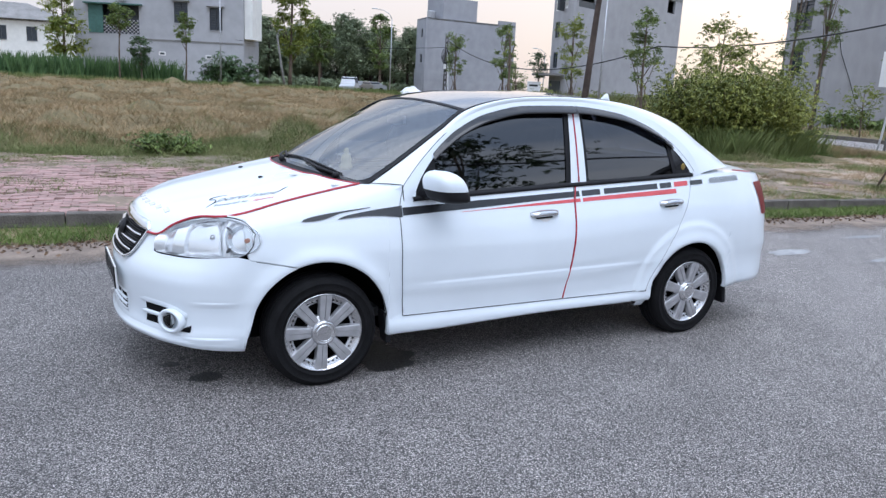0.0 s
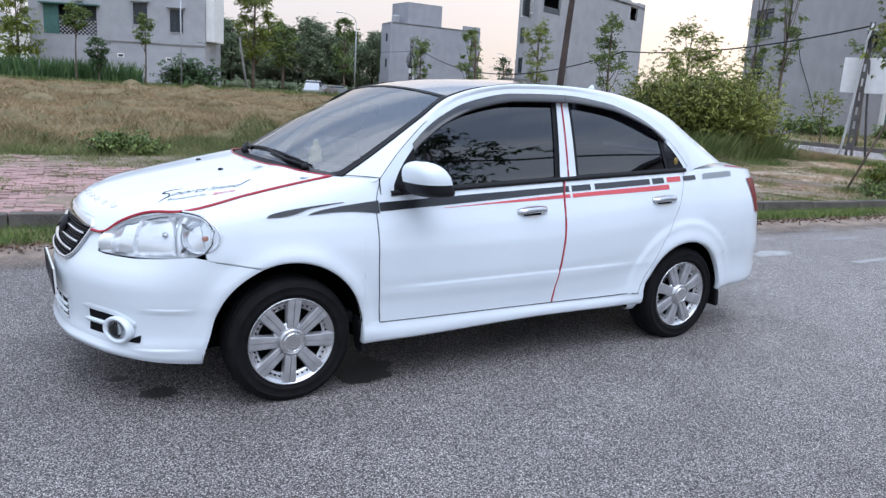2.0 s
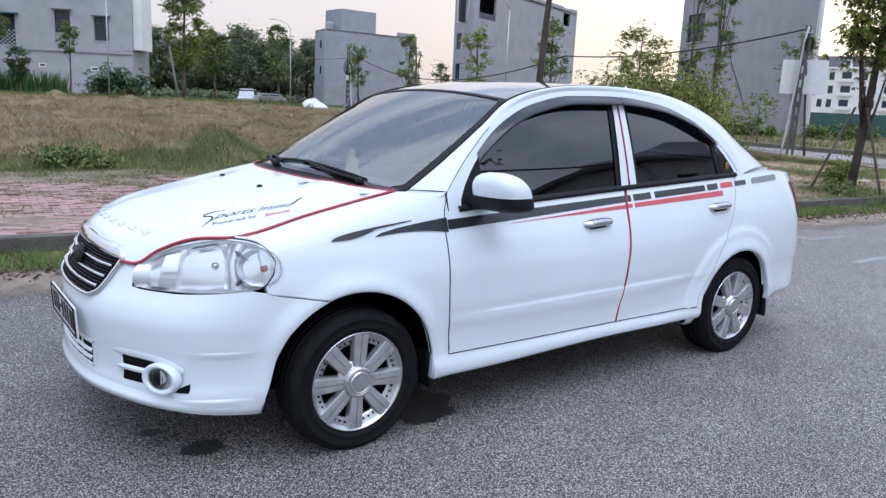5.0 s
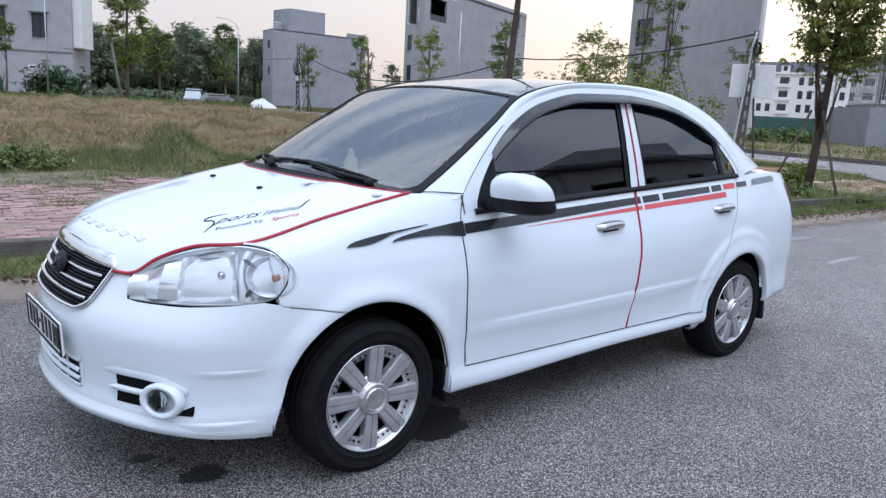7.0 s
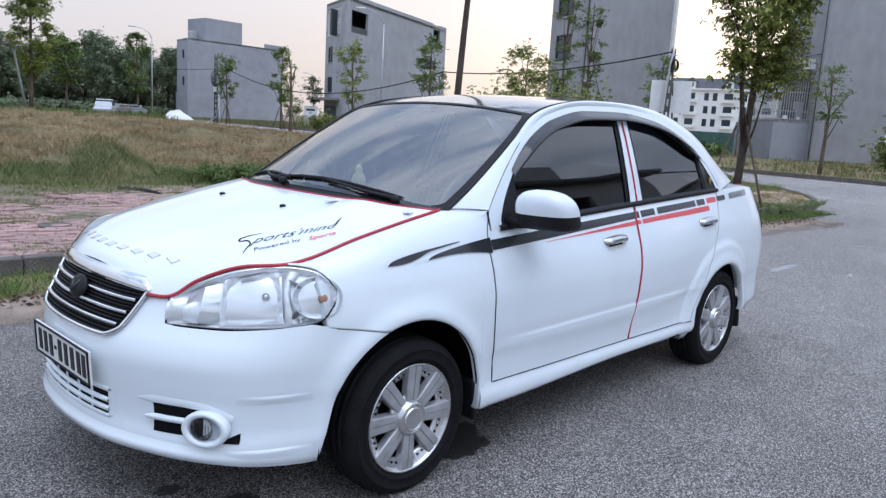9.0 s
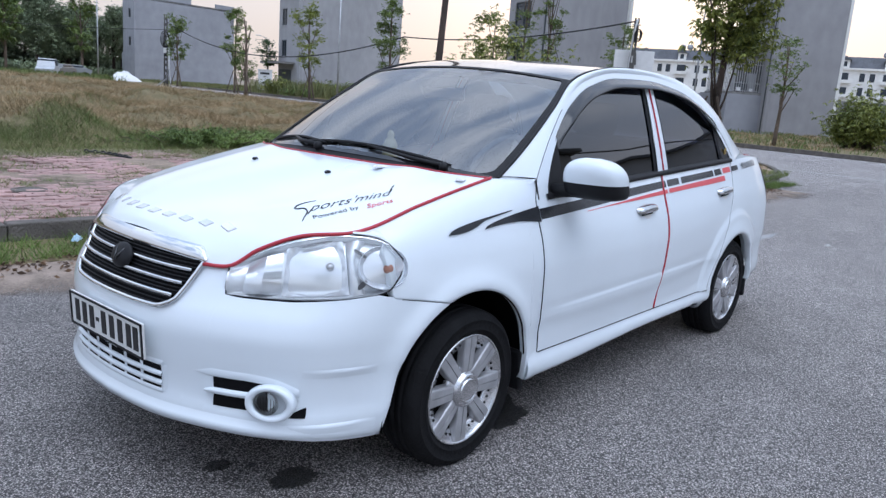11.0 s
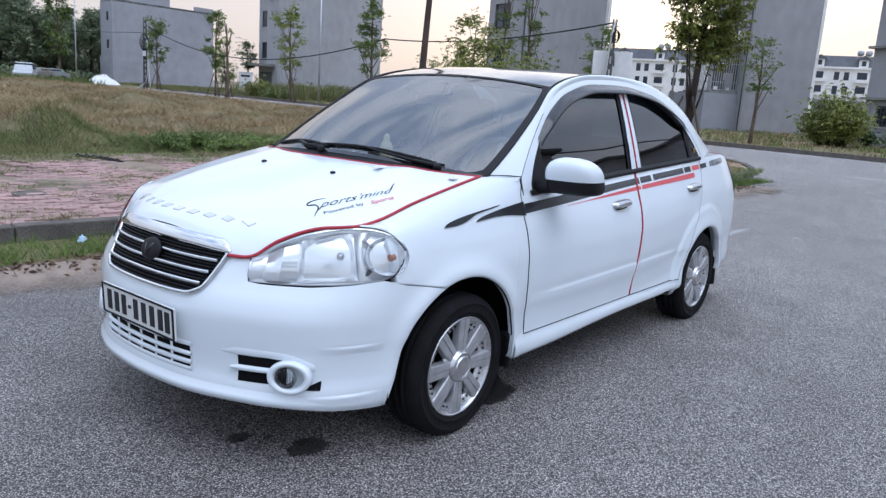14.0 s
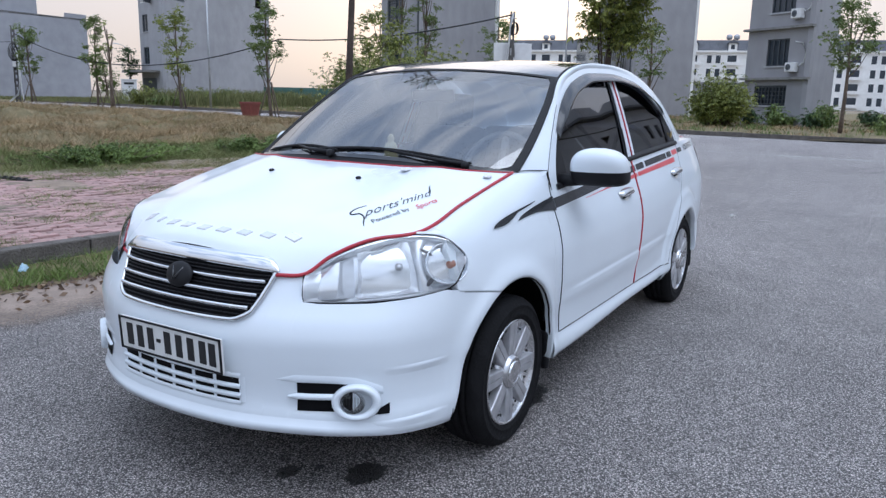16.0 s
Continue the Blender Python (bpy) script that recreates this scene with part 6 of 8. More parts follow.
f3r.piece("terrace_rail", 0.9, 0.1, 9.5, 4.2, 0.16, 10.1, M_FRAME)
f3l.piece("awning", -1.0, -1.6, 2.9, 5.0, 0.0, 3.1, M_CONCRETE)
f3l.piece("gate", 0.4, -0.05, 0.0, 4.0, 0.02, 2.4, M_FRAME)
f3r.piece("roof_edge", 0.0, -0.1, 12.6, 23.0, 0.25, 12.85, M_GREY_WALL)
for u in (6.0, 8.5):
    f3r.piece("water_tank", u, 1.5, 12.6, u + 1.6, 2.6, 13.5, M_GALV, bevel=0.35)

# tall grey house behind the bush
lo = [(0.8, 6.0, 2.9, 7.8), (0.9, 3.2, 2.4, 4.9), (0.8, 9.0, 2.9, 10.8)]
h4, f4l, f4r = block("house", (41.1, 26.1), (43.1, 30.6), (56.6, 28.2), 14.0, M_GREY_WALL3, "tall plain grey rendered house with dark side windows", lo)
for a in lo:
    f4l.window(*a, bars=4)
tube("drain_pipe", [f4l.m @ Vector((4.86, -0.06, z)) for z in (0, 5, 10, 14)], 0.06, M_FRAME, h4, 6)
tube("wall_cable", [f4r.m @ Vector(p) for p in ((1.0, -0.05, 6.0), (1.8, -0.05, 4.6), (3.4, -0.05, 3.0), (4.6, -0.05, 1.6))], 0.02, M_CABLE, h4, 5)
f4r.piece("end_wall", 15.0, -0.2, 0.0, 15.6, 0.3, 14.0, M_WHITE_WALL)

# grey house with a caged balcony at the crossing
h6, f6l, f6r = block("house", (55.3, 15.9), (60.0, 20.4), (62.28, 13.09), 15.0, M_GREY_WALL3, "tall grey house with a caged balcony and low annexe", [(1.2, 6.8, 4.2, 9.0), (1.6, 9.9, 3.4, 11.4)])
f6l.window(1.2, 6.8, 4.2, 9.0, bars=3)
f6l.window(1.6, 9.9, 3.4, 11.4, bars=5)
f6l.piece("annexe", -1.5, -2.6, -0.1, 5.6, 0.0, 2.75, M_GREY_WALL2)
f6l.piece("balcony_floor", 0.4, -2.2, 2.75, 5.4, 0.0, 2.95, M_CONCRETE)
for k in range(19):
    f6l.piece("cage_bar", 0.5 + 0.26 * k, -2.1, 2.95, 0.545 + 0.26 * k, -2.05, 5.9, M_CAGE)
for k in range(12):
    f6l.piece("cage_bar", 5.26, -2.05 + 0.175 * k, 2.95, 5.30, -2.01 + 0.175 * k, 5.9, M_CAGE)
for z in (3.0, 3.55, 4.9, 5.86):
    f6l.piece("cage_bar", 0.5, -2.1, z, 5.3, -2.05, z + 0.05, M_CAGE)
    f6l.piece("cage_bar", 5.25, -2.05, z, 5.3, -0.02, z + 0.05, M_CAGE)
f6l.piece("balcony_roof", 0.3, -2.25, 5.95, 5.5, 0.0, 6.1, M_CONCRETE)
f6l.piece("storage_box", 4.2, -1.5, 2.95, 4.9, -0.9, 3.75, M_FRAME)
f6l.piece("storage_box", 4.4, -0.8, 2.95, 5.0, -0.3, 4.3, M_LIGHT_WALL)
f6l.piece("flower_pot", 5.32, -1.9, 3.0, 5.55, -1.65, 3.25, M_SIGN, "white flower pot on the balcony edge")
f6l.piece("flower_pot", 5.32, -0.9, 3.0, 5.50, -0.7, 3.2, M_SIGN, "white flower pot on the balcony edge")
f6l.piece("balcony_door", 0.8, -0.05, 2.95, 5.0, 0.02, 5.3, M_FRAME)
f6l.piece("air_conditioner", 4.4, -0.45, 6.6, 5.4, -0.02, 7.3, M_SIGN, "white air conditioner unit")
tube("drain_pipe", [f6l.m @ Vector((6.3, -0.07, z)) for z in (0, 5, 10, 15)], 0.06, M_FRAME, h6, 6)
tube("drain_pipe", [f6l.m @ Vector(p) for p in ((6.3, -0.10, 7.6), (5.3, -0.10, 7.62), (4.2, -0.10, 7.64))], 0.05, M_CONCRETE, h6, 6)
f6r.piece("end_wall", f6r.len, -0.02, 0.0, f6r.len + 0.35, 0.3, 15.0, M_WHITE_WALL)
box("rear_wall", (68, 5.0, -0.1), (68.3, 15.0, 3.0), M_LIGHT_WALL, h6)

# narrow three-storey house with ledges and air conditioners
lo = [(1.45, 3.3, 2.95, 4.75), (0.80, 1.15, 3.05, 2.25), (1.5, 6.15, 3.1, 7.7)]
h5, f5l, f5r = block("house", (42.35, 2.4), (44.9, 6.0), (49.4, 1.7), 11.5, M_GREY_WALL3, "narrow grey house with ledges and barred windows", lo)
f5l.window(*lo[0], mullions=3)
f5l.window(*lo[1], bars=5, mullions=8)
f5l.window(*lo[2], mullions=3)
for z in (2.55, 5.25, 8.0):
    f5l.piece("ledge", -0.15, -0.3, z, 4.55, 0.0, z + 0.13, M_CONCRETE)
for u, z in ((3.15, 5.72), (3.1, 2.95)):
    ac = f5l.piece("air_conditioner", u, -0.38, z, u + 0.62, -0.03, z + 0.5, M_SIGN, "white air conditioner unit", bevel=0.03)
    fan = shaped("fan_grille", *lathe([(0.17, -0.39), (0.16, -0.395), (0.0, -0.395)], 20), M_FRAME, ac)
    fan.matrix_basis = pose(u + 0.24, 0, z + 0.25)
    tube("pipe", [f5l.m @ Vector(p) for p in ((u + 0.6, -0.1, z + 0.3), (u + 0.95, -0.06, z + 0.5), (u + 1.05, -0.06, z + 0.9), (u + 0.8, -0.06, z + 1.5), (u + 0.3, -0.06, z + 1.6))], 0.03, M_SIGN, h5, 6)

# long white terrace of town houses, far off
row = empty("terrace_row", pose(0, 0, 0), "long white terrace with a slate mansard roof", "house")
fa = Facade((161.0, 103.0), (192.5, -16.0), row)
fa.wall(0, 12.2, M_WHITE_WALL, (), 0.4)
fa.piece("roof", -0.5, -0.5, 12.2, fa.len + 0.5, 8, 12.6, M_WHITE_WALL)
roof_pts = [(0, -0.3, 12.5), (fa.len, -0.3, 12.5), (fa.len, 1.6, 15.0), (0, 1.6, 15.0), (0, 9, 15.2), (fa.len, 9, 15.2)]
rf = mesh_ob("mansard", roof_pts, [(0, 1, 2, 3), (3, 2, 5, 4)], M_ROOF, row)
rf.matrix_basis = fa.m
win_me, band_me = None, None
n_bay = int(fa.len / 4.2)
for k in range(n_bay):
    u = 1.0 + 4.2 * k
    for s in range(4):
        z = 1.0 + 2.95 * s
        wide = 1.9 if k % 2 else 1.0
        for off in ((0.4,) if k % 2 else (0.2, 2.1)):
            bm_name = "window"
            ob = box(bm_name, (0, -0.04, 0), (wide, 0.05, 1.7), M_DARK_WIN, row) if (k < 2 and s == 0 and off in (0.4, 0.2)) else None
            if ob is None:
                ob = new(bm_name, win_me[wide])
                ob.parent = row
            elif win_me is None:
                win_me = {wide: ob.data}
            else:
                win_me[wide] = ob.data
            ob.matrix_basis = fa.m @ pose(u + off, 0, z)
        if k % 2:
            fa.piece("balcony", u, -0.7, z - 0.45, u + 2.8, -0.02, z + 0.25, M_WHITE_WALL)
    if k % 2:
        d = fa.piece("dormer", u + 0.4, -0.25, 12.6, u + 2.2, 1.2, 14.2, M_WHITE_WALL)
        fa.piece("dormer_window", u + 0.9, -0.3, 12.9, u + 1.7, -0.24, 13.9, M_DARK_WIN)
        for a in range(1):
            g = mesh_ob("dormer_roof", [(u + 0.1, -0.5, 14.2), (u + 2.5, -0.5, 14.2), (u + 1.3, -0.5, 15.1), (u + 0.1, 1.5, 14.2), (u + 2.5, 1.5, 14.2), (u + 1.3, 1.5, 15.1)], [(0, 1, 2), (0, 2, 5, 3), (1, 4, 5, 2)], M_ROOF, row)
            g.matrix_basis = fa.m
    if k % 5 == 2:
        for q in (0, 1.6):
            tk = fa.piece("water_tank", u + q, 3.0, 15.2, u + q + 1.3, 4.3, 16.4, M_GALV, bevel=0.4)

# white house with a shed roof, far left
h7, f7l, f7r = block("house", (2.3, 124.0), (-16.0, 128.0), (6.0, 134.0), 7.6, M_WHITE_WALL, "white two-storey house with a hipped grey roof", [(11.0, 4.6, 12.4, 6.6), (15.0, 4.6, 16.4, 6.6)])
for u in (11.0, 15.0):
    f7l.window(u, 4.6, u + 1.4, 6.6)
mesh_ob("hip_roof", [(-17, 127.5, 7.6), (3.2, 123.0, 7.6), (7, 134.5, 7.6), (-13, 139, 7.6), (-7, 131, 10.2), (-1, 130, 10.2)], [(0, 1, 5, 4), (1, 2, 5), (2, 3, 4, 5), (3, 0, 4)], M_CONCRETE, h7)
f7l.piece("shop_awning", 0.0, -2.5, 3.0, 9.0, 0, 3.3, mat("faded brick red awning", (0.30, 0.10, 0.08), 0.8, 0.2, 3.0))

# ---- poles, lamps, cables ----
def street_lamp(x, y, h, ax, ay, label):
    top = empty("street_lamp", pose(x, y, 0), label, "street lamp", "street lamps")
    tube("post", [(0, 0, 0), (0, 0, h * 0.5), (0, 0, h)], [0.08, 0.065, 0.045], M_GALV, top, 10)
    tube("arm", [(0, 0, h - 0.05), (ax * 0.15, ay * 0.15, h + 0.5), (ax * 0.5, ay * 0.5, h + 0.85), (ax, ay, h + 1.0)], [0.04, 0.036, 0.033, 0.03], M_GALV, top, 8)
    hd = box("head", (-0.45, -0.12, -0.06), (0.25, 0.12, 0.06), M_SIGN, top, 0.04)
    hd.matrix_basis = pose(ax, ay, h + 1.0, 0, 0, math.degrees(math.atan2(-ay, -ax)))
    return top


street_lamp(34.2, 74.4, 8.2, -1.6, 0.8, "tall galvanised street lamp beside the back road")
street_lamp(14.7, 70.1, 9.5, -1.5, 0.6, "tall galvanised street lamp before the pale house")
street_lamp(35.8, 40.3, 8.2, -1.3, 1.0, "tall galvanised street lamp along the side street")
street_lamp(53.2, 20.5, 9.5, -1.0, 1.4, "tall galvanised street lamp beyond the crossing")
street_lamp(62.0, 84.0, 6.0, -1.2, 0.6, "small distant street lamp among trees")
lp = empty("leaning_post", pose(23.0, 77.0, 0), "leaning pale concrete post with a curved top", "post")
tube("post", [(0, 0, 0), (-0.5, 0, 3), (-0.9, 0, 5.6), (-0.7, 0, 6.2), (-0.2, 0, 6.3)], [0.14, 0.12, 0.10, 0.08, 0.05], M_CONCRETE, lp, 8)

util = empty("utility_pole", pose(34.45, 61.9, 0, 0, 0, -29), "grey utility pole with coiled black cables", "utility pole")
for sx in (-1, 1):
    tube("chord", [(sx * 0.13, 0, 0), (sx * 0.115, 0, 3.4), (sx * 0.10, 0, 6.3)], [0.075, 0.07, 0.06], M_POLE, util, 6)
for k in range(12):
    box("rung", (-0.11, -0.05, 0.3 + 0.5 * k), (0.11, 0.05, 0.52 + 0.5 * k), M_POLE, util)
for k in range(5):
    tube("cable_coil", [(-0.08 + 0.05 * k + (0.36 - 0.05 * k) * math.cos(a), -0.16 - 0.03 * k, 4.15 - 0.05 * k + (0.72 - 0.07 * k) * math.sin(a)) for a in np.linspace(0, 2 * math.pi, 20)], 0.032, M_CABLE, util, 5)
tube("cable_run", [(0.12, -0.2, 4.5), (0.22, -0.2, 3.6), (0.22, -0.2, 1.7), (0.02, -0.25, 0.7), (-0.75, -0.35, 0.02)], 0.075, M_SIGN, util, 6, "pale plastic conduit")
tube("cable_run", [(0.26, -0.15, 3.0), (0.30, -0.15, 1.2), (0.42, -0.2, 0.02)], 0.05, M_SIGN, util, 6, "pale plastic conduit")
box("meter_box", (-0.22, -0.34, 2.95), (0.05, -0.10, 3.4), M_SIGN, util, 0.02)
box("meter_box", (-0.16, -0.36, 2.65), (0.08, -0.12, 2.9), M_TRIM_BOX, util, 0.02, "black junction box")

PX_, PY_ = 23.97, 11.0
pole = empty("utility_pole", pose(PX_, PY_, 0.05, 0, 1.0, -60), "slotted grey concrete pole with a brace and cables", "utility pole")
for sx in (-1, 1):
    pb = bmesh.new()
    bmesh.ops.create_cone(pb, cap_ends=True, segments=4, radius1=0.06, radius2=0.045, depth=4.4, matrix=pose(sx * 0.070, 0, 2.2, 0, -sx * 0.35, 0) @ pose(0, 0, 0, 0, 0, 45))
    part("chord", pb, M_POLE, pole)
for k in range(9):
    box("rung", (-0.07, -0.035, 0.25 + 0.47 * k), (0.07, 0.035, 0.46 + 0.47 * k), M_POLE, pole)
tube("conduit", [(-0.30, -0.12, 0.0), (-0.24, -0.10, 0.5), (-0.14, -0.10, 2.2), (-0.06, -0.10, 3.9), (0.02, -0.10, 4.35)], 0.035, M_CONDUIT, pole, 8, "pale plastic conduit")
tube("brace", [(0.50, 0.9, 0.0), (0.28, 0.5, 1.6), (0.10, 0.12, 3.2)], [0.045, 0.04, 0.035], M_POLE, pole, 6)
for k in range(4):
    tube("cable_loop", [(0.10 + (0.07 + 0.02 * k) * math.sin(a), -0.10 - 0.02 * k, 4.0 - 0.22 * (1 - math.cos(a))) for a in np.linspace(0, 2 * math.pi, 14)], 0.018, M_CABLE, pole, 5)
tube("clamp", [(-0.16, -0.06, 4.15), (0.0, -0.08, 4.16), (0.16, -0.06, 4.15)], 0.025, M_GALV, pole, 6)
board = empty("sign_board", pose(PX_ + 0.24, PY_ - 0.02, -0.18, 0, 0, -58), "blank white board fixed behind the pole", "sign")
box("board", (-0.72, 0.0, 2.35), (0.72, 0.04, 3.5), M_SIGN, board, 0.01)
for s_ in (-0.4, 0.4):
    box("strut", (s_ - 0.02, 0.04, 2.3), (s_ + 0.02, 0.08, 3.55), M_GALV, board)


def hang(name, a, b, sag, r, label, n=24):
    a, b = Vector(a), Vector(b)
    pts = [a.lerp(b, i / n) - Vector((0, 0, sag * 4 * (i / n) * (1 - i / n))) for i in range(n + 1)]
    return tagged(tube(name, pts, r, M_CABLE, None, 5), label, "cable")


hang("cable", (34.5, 61.9, 5.7), (27.0, 25.4, 3.95), 1.9, 0.035, "sagging black power cable between poles")
hang("cable", (27.0, 25.4, 3.95), (PX_, PY_, 4.32), 0.35, 0.03, "black power cable running to the leaning pole")
hang("cable", (34.5, 61.9, 5.0), (15.5, 86.0, 5.5), 0.6, 0.02, "thin black cable over the back plots")

# ---- plot furniture ----
cab = empty("switch_cabinet", pose(40.6, 55.6, 0, 0, 0, -35), "white electrical cabinet on a dark plinth", "cabinet")
box("body", (-0.62, -0.35, 0.35), (0.62, 0.35, 2.1), M_SIGN, cab, 0.03)
box("plinth", (-0.7, -0.42, -0.05), (0.7, 0.42, 0.35), M_KERB, cab)
box("vent", (-0.42, -0.37, 1.72), (0.38, -0.345, 1.90), M_TRIM_BOX, cab)
for u0, w0, u1, w1 in ((-0.32, 0.98, -0.05, 1.06), (-0.22, 0.90, 0.10, 1.02), (0.02, 0.94, 0.34, 1.12), (0.18, 0.78, 0.36, 0.93)):
    box("marking", (u0, -0.37, w0), (u1, -0.347, w1), M_TRIM_BOX, cab)
box("roof", (-0.68, -0.41, 2.1), (0.68, 0.41, 2.17), M_SIGN, cab, 0.02)
tube("door_seam", [(0.0, -0.352, 0.42), (0.0, -0.352, 1.68)], 0.008, M_FRAME, cab, 4)

pot = empty("planter", pose(23.0, 23.6, 0.05), "dark red square planter by the kerb", "planter")
bm = bmesh.new()
bmesh.ops.create_cone(bm, cap_ends=True, segments=4, radius1=0.34, radius2=0.45, depth=0.75, matrix=pose(0, 0, 0.37, 0, 0, 45))
part("tub", bm, mat("dark red glaze", (0.20, 0.05, 0.04), 0.5, 0.2, 6.0), pot)
bm = bmesh.new()
bmesh.ops.create_cone(bm, cap_ends=True, segments=4, radius1=0.48, radius2=0.48, depth=0.08, matrix=pose(0, 0, 0.76, 0, 0, 45))
part("rim", bm, mat("red glaze", (0.24, 0.06, 0.05), 0.5, 0.2, 6.0), pot)


def far_vehicle(x, y, turn, color, label, tall=1.35):
    v = empty("parked_car", pose(x, y, 0, 0, 0, turn), label, "car", "parked vehicles")
    pm = mat("vehicle paint", color, 0.35, 0.1, 4.0, coat=0.4)
    prof = [(-2.0, 0.3), (-2.05, 0.75), (-1.2, 0.95), (-0.7, tall), (0.9, tall), (1.5, 0.98), (2.0, 0.9), (2.05, 0.3)]
    V = [(a, s * 0.82 * (0.86 if b > 1.1 else 1), b) for s in (-1, 1) for a, b in prof]
    n = len(prof)
    F = [tuple(range(n)), tuple(range(2 * n - 1, n - 1, -1))] + [(i, (i + 1) % n, n + (i + 1) % n, n + i) for i in range(n)]
    shaped("body", V, F, pm, v, "", False)
    box("glass_band", (-0.85, -0.8, 0.98), (1.1, 0.8, tall - 0.08), M_DARK_WIN, v, 0.08)
    for a in (-1.25, 1.25):
        for s in (-0.78, 0.78):
            wv = shaped("wheel", *lathe([(0.0, -0.1), (0.3, -0.1), (0.31, 0.0), (0.3, 0.1), (0.0, 0.1)], 16), P_RUBBER, v)
            wv.matrix_basis = pose(a, s, 0.31)
    return v


# van body added in place of a cart with pale bins
far_vehicle(30.2, 76.5, 60, (0.48, 0.50, 0.53), "small pale grey van shape standing in for a cart", 1.75)
far_vehicle(35.0, 85.0, 40, (0.12, 0.125, 0.13), "dark grey car parked under trees")
far_vehicle(38.0, 89.0, -10, (0.25, 0.26, 0.27), "pale car parked under trees")
far_vehicle(12.0, 92.0, 8, (0.25, 0.10, 0.08), "dull red car parked under trees")
tarp_v = [(math.cos(a) * r * 1.9, math.sin(a) * r * 1.2, 1.15 * (1 - r ** 1.8) * (0.8 + 0.35 * noise.noise(Vector((math.cos(a) * 2, math.sin(a) * 2, r * 3))))) for r in np.linspace(1.0, 0.02, 9) for a in np.linspace(0, 2 * math.pi, 25)[:-1]]
tagged(shaped("covered_heap", tarp_v, [(j * 24 + k, j * 24 + (k + 1) % 24, (j + 1) * 24 + (k + 1) % 24, (j + 1) * 24 + k) for j in range(8) for k in range(24)], M_SIGN, None), "heap covered with a crumpled white sheet", "heap").matrix_basis = pose(38.5, 77.5, 0)


def hoarding(a, b, h, label):
    f = empty("fence", pose(0, 0, 0), label, "fence")
    a, b = Vector(a), Vector(b)
    n = max(2, int((b - a).length / 2))
    turn = math.degrees(math.atan2((b - a).y, (b - a).x))
    L = (b - a).length / n
    for k in range(n):
        p = a.lerp(b, k / n)
        ob = box("panel", (0.01, -0.02, 0), (L - 0.01, 0.02, h), M_GREEN_FENCE, f)
        ob.matrix_basis = pose(p.x, p.y, 0, 0, 0, turn)
        ob2 = box("post", (-0.03, 0.02, 0), (0.03, 0.08, h + 0.05), M_FRAME, f)
        ob2.matrix_basis = pose(p.x, p.y, 0, 0, 0, turn)


hoarding((61, 36), (73, 22), 1.9, "dark green sheet hoarding round a plot")
hoarding((62, 60.5), (76, 45), 1.9, "dark green sheet hoarding behind the grey house")

# manhole cover in the paving
mh = tagged(shaped("manhole_cover", *lathe([(0.150, -0.150), (0.150, -0.166), (0.136, -0.170), (0.128, -0.166), (0.122, -0.152), (0.112, -0.152), (0.108, -0.162), (0.0, -0.163)], 28), M_KERB, None), "dark round manhole cover set in the paving", "manhole cover", "", "")
mh.matrix_basis = pose(0.77, 4.94, 0.0, -90)
# a rusty chain dropped at the back of the paving
chain = empty("chain", pose(2.78, 7.53, 0.165, 0, 0, -73), "dark rusty chain lying on the brick paving", "chain")
for k in range(14):
    ring = [(0.062 * k - 0.42 + 0.042 * math.cos(a), 0.05 * math.sin(k * 0.35) + (0.022 * math.sin(a) if k % 2 else 0.0), 0.012 + (0.0 if k % 2 else 0.020 * math.sin(a))) for a in np.linspace(0, 2 * math.pi, 11)]
    tube("link", ring, 0.010, M_TRIM_BOX, chain, 5)
# damp oil stains and leaves on the road


def stain(x, y, rx, ry, seed, label):
    n = 110
    rim = [1 + 0.38 * noise.noise(Vector((math.cos(a) * 1.6 + seed, math.sin(a) * 1.6, seed))) + 0.16 * noise.noise(Vector((math.cos(a) * 6, math.sin(a) * 6, seed))) + 0.12 * noise.noise(Vector((math.cos(a) * 17, math.sin(a) * 17, seed))) for a in np.linspace(0, 2 * math.pi, n + 1)[:-1]]
    z = 0.0035 + 0.0004 * seed
    V = [(x, y, z)] + [(x + rx * r * math.cos(2 * math.pi * k / n), y + ry * r * math.sin(2 * math.pi * k / n), z) for k, r in enumerate(rim)]
    tagged(mesh_ob("oil_stain", V, [(0, 1 + k, 1 + (k + 1) % n) for k in range(n)], M_STAIN), label, "stain", "stains under the car")


stain(-0.505, -0.49, 0.085, 0.055, 1.0, "small damp oil stain on the asphalt")
stain(-0.645, -0.255, 0.05, 0.035, 2.3, "tiny damp oil stain on the asphalt")
stain(-0.56, -0.33, 0.018, 0.012, 6.1, "tiny damp oil spot on the asphalt")
stain(0.36, -0.42, 0.24, 0.16, 4.2, "broad damp oil patch beside the front wheel")
stain(0.46, -0.60, 0.165, 0.15, 5.7, "damp oil patch behind the front wheel")
# pale chalky marks on the road behind the car
M_CHALK = mat("chalky road mark", (0.34, 0.34, 0.34), 0.9, 0.3, 14.0)
for x, y, rx, ry, sd in ((5.6, 0.75, 0.30, 0.10, 1.5), (6.5, 0.2, 0.45, 0.05, 2.5), (7.4, 1.1, 0.35, 0.06, 3.5)):
    n = 26
    V = [(x, y, 0.0035)] + [(x + rx * (1 + 0.6 * noise.noise(Vector((k * 0.7, sd, 1)))) * math.cos(2 * math.pi * k / n), y + ry * (1 + 0.6 * noise.noise(Vector((k * 0.9, sd, 4)))) * math.sin(2 * math.pi * k / n), 0.0035) for k in range(n)]
    tagged(mesh_ob("road_mark", V, [(0, 1 + k, 1 + (k + 1) % n) for k in range(n)], M_CHALK), "faded chalky smear on the asphalt", "road mark", "", "structure")


